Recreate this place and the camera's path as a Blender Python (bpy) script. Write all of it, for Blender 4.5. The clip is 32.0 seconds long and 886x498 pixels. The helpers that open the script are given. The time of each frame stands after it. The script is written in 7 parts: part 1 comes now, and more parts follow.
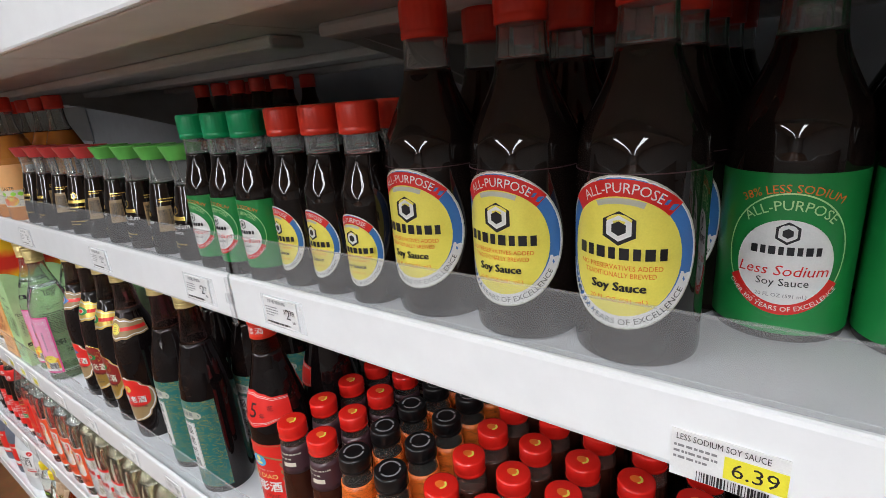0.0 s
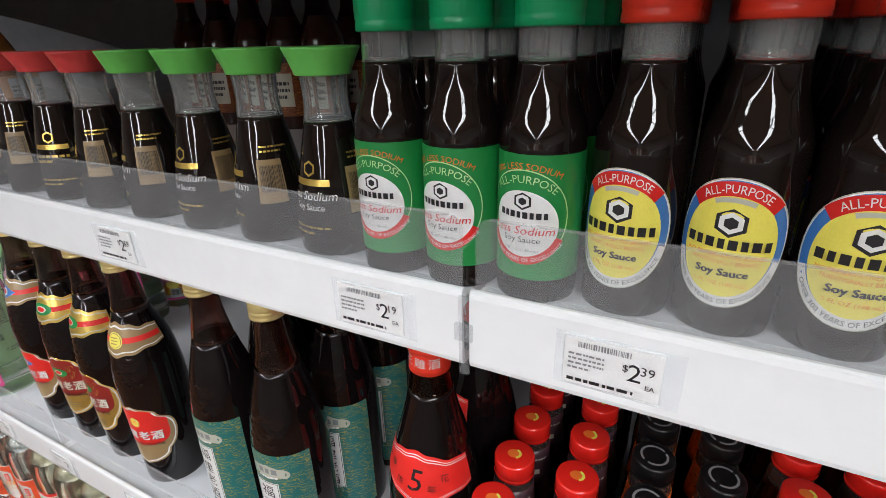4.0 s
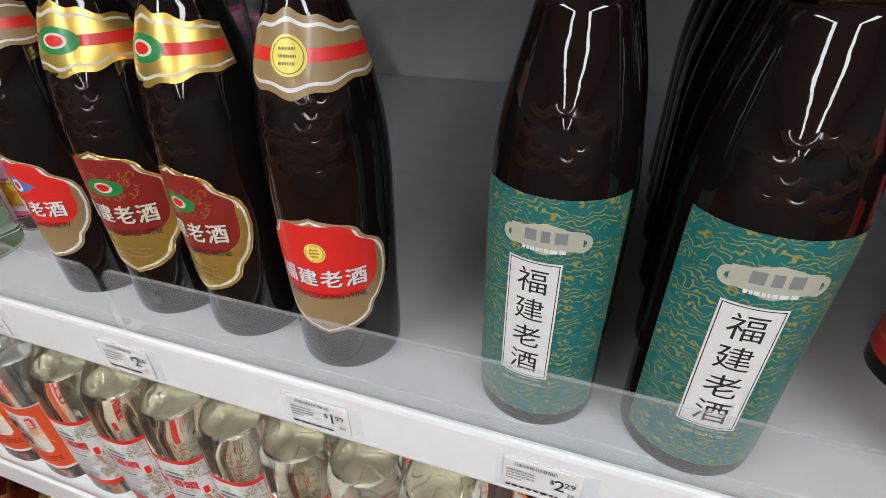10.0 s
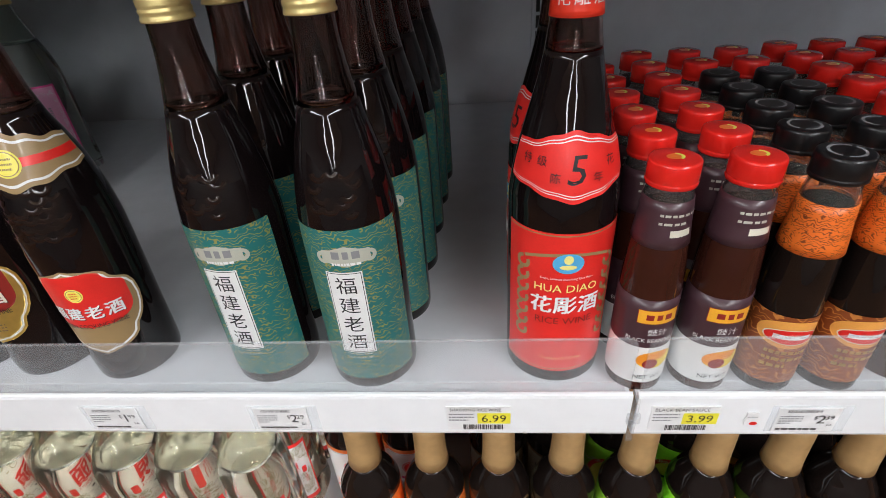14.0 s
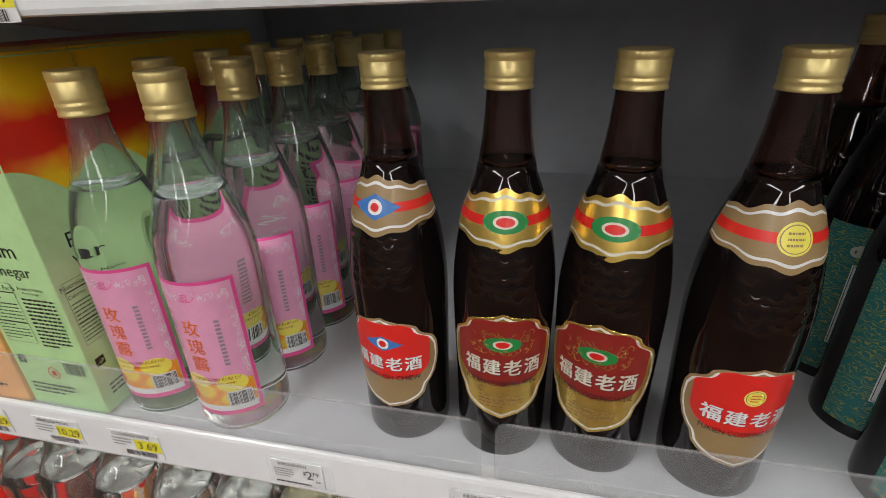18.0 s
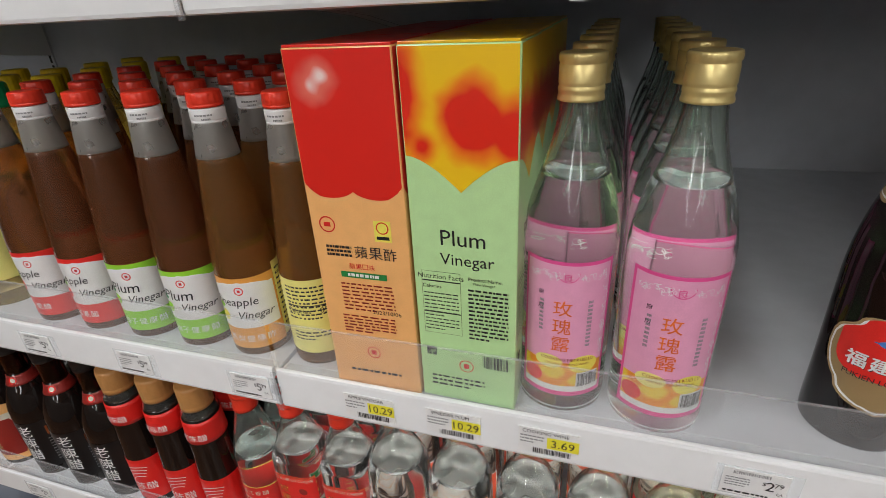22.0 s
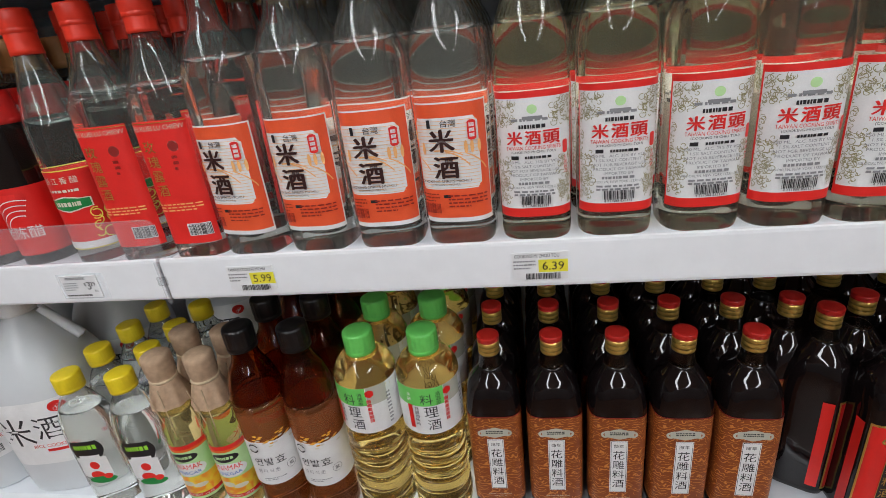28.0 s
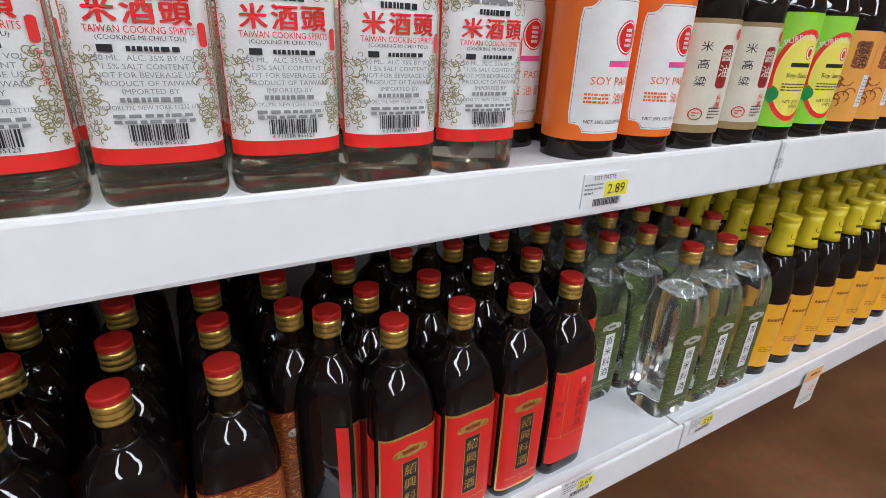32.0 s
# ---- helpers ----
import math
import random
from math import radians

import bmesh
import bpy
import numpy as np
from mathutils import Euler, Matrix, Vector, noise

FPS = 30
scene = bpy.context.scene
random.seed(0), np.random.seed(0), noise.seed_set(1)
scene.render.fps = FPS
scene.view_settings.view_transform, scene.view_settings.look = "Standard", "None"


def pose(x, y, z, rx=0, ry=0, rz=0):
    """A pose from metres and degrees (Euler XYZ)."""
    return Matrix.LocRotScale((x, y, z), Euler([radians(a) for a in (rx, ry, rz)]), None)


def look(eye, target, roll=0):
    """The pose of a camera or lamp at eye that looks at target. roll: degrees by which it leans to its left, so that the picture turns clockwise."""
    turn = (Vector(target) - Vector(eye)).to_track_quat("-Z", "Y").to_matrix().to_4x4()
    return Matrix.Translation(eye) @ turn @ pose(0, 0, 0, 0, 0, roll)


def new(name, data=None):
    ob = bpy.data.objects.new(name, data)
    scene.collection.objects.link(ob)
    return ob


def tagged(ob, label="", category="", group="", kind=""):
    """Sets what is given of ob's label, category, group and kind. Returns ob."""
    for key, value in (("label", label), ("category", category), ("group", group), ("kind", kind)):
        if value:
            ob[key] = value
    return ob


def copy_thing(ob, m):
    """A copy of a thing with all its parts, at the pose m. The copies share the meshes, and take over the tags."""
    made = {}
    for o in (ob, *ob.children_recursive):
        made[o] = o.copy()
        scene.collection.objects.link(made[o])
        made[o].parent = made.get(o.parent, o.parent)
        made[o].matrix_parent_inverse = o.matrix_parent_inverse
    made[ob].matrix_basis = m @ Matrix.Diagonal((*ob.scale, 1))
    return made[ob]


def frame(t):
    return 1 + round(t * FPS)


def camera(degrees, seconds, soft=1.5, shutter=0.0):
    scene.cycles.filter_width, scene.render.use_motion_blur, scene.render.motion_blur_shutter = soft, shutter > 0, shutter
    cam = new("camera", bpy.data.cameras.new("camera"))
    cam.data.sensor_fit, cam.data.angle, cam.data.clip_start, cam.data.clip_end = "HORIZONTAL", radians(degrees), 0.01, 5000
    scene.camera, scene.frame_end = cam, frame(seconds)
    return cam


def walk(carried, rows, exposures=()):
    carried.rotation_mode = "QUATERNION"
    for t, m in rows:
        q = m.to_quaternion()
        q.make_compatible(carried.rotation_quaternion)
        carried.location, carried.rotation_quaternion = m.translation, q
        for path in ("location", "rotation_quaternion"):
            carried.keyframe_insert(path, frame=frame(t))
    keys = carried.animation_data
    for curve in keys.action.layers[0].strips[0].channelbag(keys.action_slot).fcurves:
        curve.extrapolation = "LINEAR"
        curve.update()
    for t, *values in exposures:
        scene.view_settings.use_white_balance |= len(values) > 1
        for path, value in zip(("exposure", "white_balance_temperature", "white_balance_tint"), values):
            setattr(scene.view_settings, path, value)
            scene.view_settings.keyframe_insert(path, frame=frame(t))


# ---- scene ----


cam = camera(83.41, 32.0, soft=0.85, shutter=0.0)
EXPOSURES = [(0.0, 0.12, 6300, 10), (6.0, 0.04, 6350, 10), (9.0, -0.1, 6400, 10), (13.0, 0.1, 6280, 10), (15.0, 0.05, 6400, 10), (18.0, -0.42, 6650, 10),
             (21.0, -0.44, 6650, 10), (23.0, -0.5, 6550, 10), (24.5, -0.48, 6500, 10), (27.0, -0.35, 6280, 10), (30.5, -0.05, 6100, 10), (32.0, 0.0, 6000, 10)]
LAMP_TINT = (0.965, 0.99, 1.0)
LINE_XS, LINE_WATTS = (-2.3, 1.5), 30.0

PATH = [
    (0.0, (0.455, -0.234, 1.628), (-0.688, 1.294, 1.029), -4.7),
    (0.5, (0.391, -0.247, 1.631), (-0.547, 1.412, 1.026), -3.6),
    (1.0, (0.362, -0.255, 1.631), (-0.407, 1.486, 1.015), -3.8),
    (1.5, (0.336, -0.278, 1.639), (-0.391, 1.48, 1.021), -4.3),
    (2.0, (0.314, -0.294, 1.628), (-0.426, 1.458, 1.01), -3.7),
    (2.5, (0.267, -0.282, 1.626), (-0.5, 1.445, 0.973), -3.5),
    (3.0, (0.18, -0.234, 1.612), (-0.648, 1.446, 0.912), -3.9),
    (3.5, (0.127, -0.207, 1.602), (-0.701, 1.447, 0.841), -2.0),
    (5.5, (0.0636, -0.2027, 1.5994), (-0.8909, 1.3420, 0.7612), -1.59),
    (6.0, (0.0265, -0.2314, 1.5909), (-1.0104, 1.2678, 0.7678), -1.56),
    (6.5, (-0.0819, -0.2525, 1.5691), (-1.1099, 1.2543, 0.7489), -3.03),
    (7.0, (-0.2211, -0.2515, 1.5060), (-1.2318, 1.2097, 0.5877), -3.91),
    (7.5, (-0.3244, -0.2370, 1.3979), (-1.1982, 1.3230, 0.5018), -0.23),
    (8.0, (-0.3498, -0.2239, 1.3486), (-1.1074, 1.3685, 0.4050), 0.60),
    (8.5, (-0.3271, -0.2227, 1.3465), (-1.0554, 1.3442, 0.3392), 0.40),
    (9.0, (-0.3146, -0.2141, 1.3467), (-1.0254, 1.3478, 0.3194), -0.23),
    (9.5, (-0.3054, -0.1936, 1.3505), (-0.9713, 1.3920, 0.3295), -1.56),
    (10.0, (-0.2932, -0.1715, 1.3485), (-0.8389, 1.4113, 0.2543), -0.63),
    (10.5, (-0.2835, -0.1727, 1.3642), (-0.7808, 1.4229, 0.2656), -0.57),
    (11.0, (-0.2375, -0.2089, 1.3930), (-0.6982, 1.4229, 0.3325), -0.73),
    (11.5, (-0.2126, -0.2040, 1.3996), (-0.6631, 1.4291, 0.3366), -3.44),
    (12.0, (-0.1967, -0.1955, 1.3998), (-0.6274, 1.4363, 0.3266), -4.07),
    (12.5, (-0.1738, -0.1914, 1.3889), (-0.5188, 1.4189, 0.2540), -4.33),
    (13.0, (-0.1819, -0.2259, 1.4205), (-0.3867, 1.3975, 0.2704), -5.63),
    (13.5, (-0.1197, -0.2337, 1.4362), (-0.2674, 1.4276, 0.3325), -5.26),
    (14.0, (-0.1193, -0.2583, 1.4163), (-0.2753, 1.4065, 0.3189), -4.37),
    (14.5, (-0.1522, -0.2737, 1.3763), (-0.3775, 1.3421, 0.2193), -3.08),
    (15.0, (-0.2076, -0.2853, 1.3740), (-0.5440, 1.3211, 0.2310), -4.10),
    (15.5, (-0.3013, -0.3150, 1.3958), (-0.7016, 1.3083, 0.2982), -6.13),
    (17.5, (-0.5477, -0.2496, 1.4203), (-1.0500, 1.4567, 0.5059), -3.74),
    (18.0, (-0.5821, -0.2453, 1.4220), (-1.0022, 1.4963, 0.5329), -2.11),
    (18.5, (-0.5983, -0.2531, 1.4252), (-0.9199, 1.5205, 0.5586), -1.08),
    (19.0, (-0.6049, -0.2747, 1.4286), (-0.9000, 1.5090, 0.5733), -1.39),
    (19.5, (-0.6449, -0.3326, 1.4306), (-1.0481, 1.4290, 0.5739), -2.53),
    (20.0, (-0.7161, -0.4039, 1.4284), (-1.1278, 1.3638, 0.5883), -2.53),
    (20.5, (-0.7975, -0.3589, 1.4153), (-1.2120, 1.4246, 0.6108), -2.75),
    (21.0, (-0.8588, -0.2898, 1.4123), (-1.3425, 1.4562, 0.5653), -2.93),
    (21.5, (-0.8820, -0.2889, 1.4141), (-1.4163, 1.4250, 0.5326), -2.97),
    (22.0, (-0.9216, -0.3145, 1.4234), (-1.4815, 1.3849, 0.5297), -3.04),
    (22.5, (-0.9826, -0.3502, 1.4416), (-1.5515, 1.3339, 0.5250), -2.41),
    (23.0, (-1.0214, -0.3720, 1.4464), (-1.6225, 1.3006, 0.5292), -2.61),
    (23.5, (-1.0173, -0.3655, 1.4384), (-1.6037, 1.3308, 0.5559), -3.82),
    (24.0, (-1.0008, -0.3678, 1.4214), (-1.5188, 1.3526, 0.5428), -3.57),
    (24.5, (-0.9939, -0.3745, 1.3743), (-1.4640, 1.3483, 0.4738), -2.78),
    (26.5, (-0.9319, -0.3538, 1.1555), (-1.2306, 1.4065, 0.2542), -6.64),
    (27.0, (-0.8592, -0.4048, 1.0436), (-1.2005, 1.4680, 0.4304), -7.24),
    (27.5, (-0.8234, -0.4326, 1.0104), (-1.1603, 1.4258, 0.3524), -7.46),
    (28.0, (-0.8235, -0.4261, 0.9532), (-1.1573, 1.3773, 0.1556), -7.10),
    (28.5, (-0.8176, -0.3894, 0.9039), (-1.1124, 1.3941, 0.0481), -6.83),
    (29.0, (-0.8205, -0.3522, 0.8516), (-1.0441, 1.4378, -0.0121), -4.22),
    (29.5, (-0.8227, -0.3491, 0.8428), (-1.0095, 1.4352, -0.0412), -2.02),
    (30.0, (-0.7986, -0.3383, 0.8439), (-0.8634, 1.4711, -0.0058), -0.69),
    (30.5, (-0.7237, -0.3047, 0.8271), (-0.4027, 1.4821, -0.0121), 1.56),
    (31.0, (-0.6719, -0.2883, 0.8276), (-0.0898, 1.4326, -0.0090), 4.38),
    (31.5, (-0.6143, -0.2759, 0.8457), (0.2467, 1.3454, 0.0521), 3.37),
    (32.0, (-0.5902, -0.2785, 0.8505), (0.3361, 1.3131, 0.0701), 2.45),
]
walk(cam, [(t, look(eye, target, roll)) for t, eye, target, roll in PATH],
     exposures=EXPOSURES)

# ---- light: lines of ceiling tubes across the aisles of the hall ----
TAU = 2 * math.pi
world = bpy.data.worlds.new("store_hall")
world.use_nodes = True
scene.world = world
world.node_tree.nodes["Background"].inputs[0].default_value = (0.93, 0.96, 1.0, 1)
world.node_tree.nodes["Background"].inputs[1].default_value = 0.12


def tube_lamp(x, y, z, power, length, turn=0.0, wide=0.55):
    data = bpy.data.lights.new("tube_row", "AREA")
    data.shape, data.size, data.size_y, data.energy = "RECTANGLE", length, wide, power
    data.color = LAMP_TINT
    ob = new("tube_row", data)
    ob.matrix_world = pose(x, y, z, 0, 0, turn)
    return ob


LINE_SPOTS = [(x, -1.8 - 2.0 * k, 90) for x in LINE_XS for k in range(21)]
for lamp_x in LINE_XS:
    tube_lamp(lamp_x, -6.8, 3.345, LINE_WATTS * 12.0, 12.0, turn=90)
    tube_lamp(lamp_x, -27.8, 3.345, LINE_WATTS * 30.0, 30.0, turn=90)


# ---- materials ----
def shader(name):
    m = bpy.data.materials.new(name)
    m.use_nodes = True
    nt = m.node_tree
    return m, nt, nt.nodes["Principled BSDF"]


def rgba(c):
    return (c[0], c[1], c[2], 1.0)


def solid(name, color, rough=0.45, metal=0.0, coat=0.0, vary=0.10, grain=120.0, bump=0.02, spec=0.5, ripple=0.0):
    """A surface with fine grain, broad stains, uneven gloss and slight relief; ripple: the slow waves of moulded glass."""
    m, nt, p = shader(name)
    co = nt.nodes.new("ShaderNodeTexCoord")
    fine, broad = nt.nodes.new("ShaderNodeTexNoise"), nt.nodes.new("ShaderNodeTexNoise")
    fine.inputs["Scale"].default_value, fine.inputs["Detail"].default_value = grain, 3
    broad.inputs["Scale"].default_value, broad.inputs["Detail"].default_value = grain / 12, 2
    add = nt.nodes.new("ShaderNodeMath")
    add.operation = "ADD"
    ramp = nt.nodes.new("ShaderNodeMapRange")
    ramp.inputs["From Min"].default_value, ramp.inputs["From Max"].default_value = 0.7, 1.3
    mix = nt.nodes.new("ShaderNodeMix")
    mix.data_type = "RGBA"
    mix.inputs["A"].default_value = rgba([v * (1 - vary) for v in color])
    mix.inputs["B"].default_value = rgba([min(1, v * (1 + vary)) for v in color])
    gloss = nt.nodes.new("ShaderNodeMapRange")
    gloss.inputs["To Min"].default_value, gloss.inputs["To Max"].default_value = rough * 0.8, min(1, rough * 1.2)
    link = nt.links.new
    link(co.outputs["Object"], fine.inputs["Vector"])
    link(co.outputs["Object"], broad.inputs["Vector"])
    link(fine.outputs["Fac"], add.inputs[0])
    link(broad.outputs["Fac"], add.inputs[1])
    link(add.outputs[0], ramp.inputs["Value"])
    link(ramp.outputs[0], mix.inputs["Factor"])
    link(mix.outputs["Result"], p.inputs["Base Color"])
    link(broad.outputs["Fac"], gloss.inputs["Value"])
    link(gloss.outputs[0], p.inputs["Roughness"])
    if bump:
        b = nt.nodes.new("ShaderNodeBump")
        b.inputs["Strength"].default_value, b.inputs["Distance"].default_value = bump * 5, 0.0004
        link(fine.outputs["Fac"], b.inputs["Height"])
        link(b.outputs[0], p.inputs["Normal"])
        if ripple:
            slow, wave = nt.nodes.new("ShaderNodeTexNoise"), nt.nodes.new("ShaderNodeBump")
            slow.inputs["Scale"].default_value, slow.inputs["Detail"].default_value = 42, 1.5
            wave.inputs["Strength"].default_value, wave.inputs["Distance"].default_value = ripple, 0.0016
            link(co.outputs["Object"], slow.inputs["Vector"])
            link(slow.outputs["Fac"], wave.inputs["Height"])
            link(wave.outputs[0], b.inputs["Normal"])
    p.inputs["Metallic"].default_value = metal
    p.inputs["Coat Weight"].default_value = coat
    p.inputs["Coat Roughness"].default_value = 0.12
    p.inputs["Specular IOR Level"].default_value = spec
    return m


def paper(name, color, rough=0.38):
    return solid(name, color, rough=rough, vary=0.05, grain=900, bump=0.01, coat=0.25)


def glass(name, color, rough=0.02, ior=1.45, weight=1.0):
    m, nt, p = shader(name)
    p.inputs["Base Color"].default_value = rgba(color)
    p.inputs["Transmission Weight"].default_value = weight
    p.inputs["IOR"].default_value = ior
    n = nt.nodes.new("ShaderNodeTexNoise")
    n.inputs["Scale"].default_value = 60
    r = nt.nodes.new("ShaderNodeMapRange")
    r.inputs["To Min"].default_value, r.inputs["To Max"].default_value = rough * 0.5, rough * 1.6
    co = nt.nodes.new("ShaderNodeTexCoord")
    nt.links.new(co.outputs["Object"], n.inputs["Vector"])
    nt.links.new(n.outputs["Fac"], r.inputs["Value"])
    nt.links.new(r.outputs[0], p.inputs["Roughness"])
    return m


def tracery(name, ground, line, scale=55.0, width=0.10, rough=0.4):
    """Printed paper with a fine curling line pattern."""
    m, nt, p = shader(name)
    co = nt.nodes.new("ShaderNodeTexCoord")
    wave, v = nt.nodes.new("ShaderNodeTexWave"), nt.nodes.new("ShaderNodeTexNoise")
    wave.inputs["Scale"].default_value, wave.inputs["Distortion"].default_value = scale, 14.0
    wave.inputs["Detail"].default_value, wave.inputs["Detail Scale"].default_value = 1.5, 1.6
    wave.bands_direction = "Z"
    v.inputs["Scale"].default_value = scale * 1.5
    cut = nt.nodes.new("ShaderNodeMapRange")
    cut.inputs["From Min"].default_value, cut.inputs["From Max"].default_value = 1 - width * 1.6, 1 - width * 0.5
    gap = nt.nodes.new("ShaderNodeMapRange")
    gap.inputs["From Min"].default_value, gap.inputs["From Max"].default_value = 0.38, 0.46
    mul = nt.nodes.new("ShaderNodeMath")
    mul.operation = "MULTIPLY"
    mix = nt.nodes.new("ShaderNodeMix")
    mix.data_type = "RGBA"
    mix.inputs["A"].default_value, mix.inputs["B"].default_value = rgba(ground), rgba(line)
    link = nt.links.new
    link(co.outputs["Object"], wave.inputs["Vector"])
    link(co.outputs["Object"], v.inputs["Vector"])
    link(wave.outputs["Fac"], cut.inputs["Value"])
    link(v.outputs["Fac"], gap.inputs["Value"])
    link(cut.outputs[0], mul.inputs[0])
    link(gap.outputs[0], mul.inputs[1])
    link(mul.outputs[0], mix.inputs["Factor"])
    link(mix.outputs["Result"], p.inputs["Base Color"])
    p.inputs["Roughness"].default_value = rough
    return m


def haze_sheet(name, tint, body, film=(0.70, 0.70, 0.71)):
    """Scuffed clear plastic: mostly see-through, with a thin film and gloss."""
    m, nt, p = shader(name)
    clear = nt.nodes.new("ShaderNodeBsdfTransparent")
    clear.inputs[0].default_value = rgba(tint)
    p.inputs["Base Color"].default_value, p.inputs["Roughness"].default_value = rgba(film), 0.14
    n = nt.nodes.new("ShaderNodeTexNoise")
    n.inputs["Scale"].default_value, n.inputs["Detail"].default_value = 30, 4
    r = nt.nodes.new("ShaderNodeMapRange")
    r.inputs["To Min"].default_value, r.inputs["To Max"].default_value = body * 0.6, body * 1.4
    mix = nt.nodes.new("ShaderNodeMixShader")
    co = nt.nodes.new("ShaderNodeTexCoord")
    nt.links.new(co.outputs["Object"], n.inputs["Vector"])
    nt.links.new(n.outputs["Fac"], r.inputs["Value"])
    nt.links.new(r.outputs[0], mix.inputs["Fac"])
    nt.links.new(clear.outputs[0], mix.inputs[1])
    nt.links.new(p.outputs[0], mix.inputs[2])
    nt.links.new(mix.outputs[0], nt.nodes["Material Output"].inputs["Surface"])
    return m


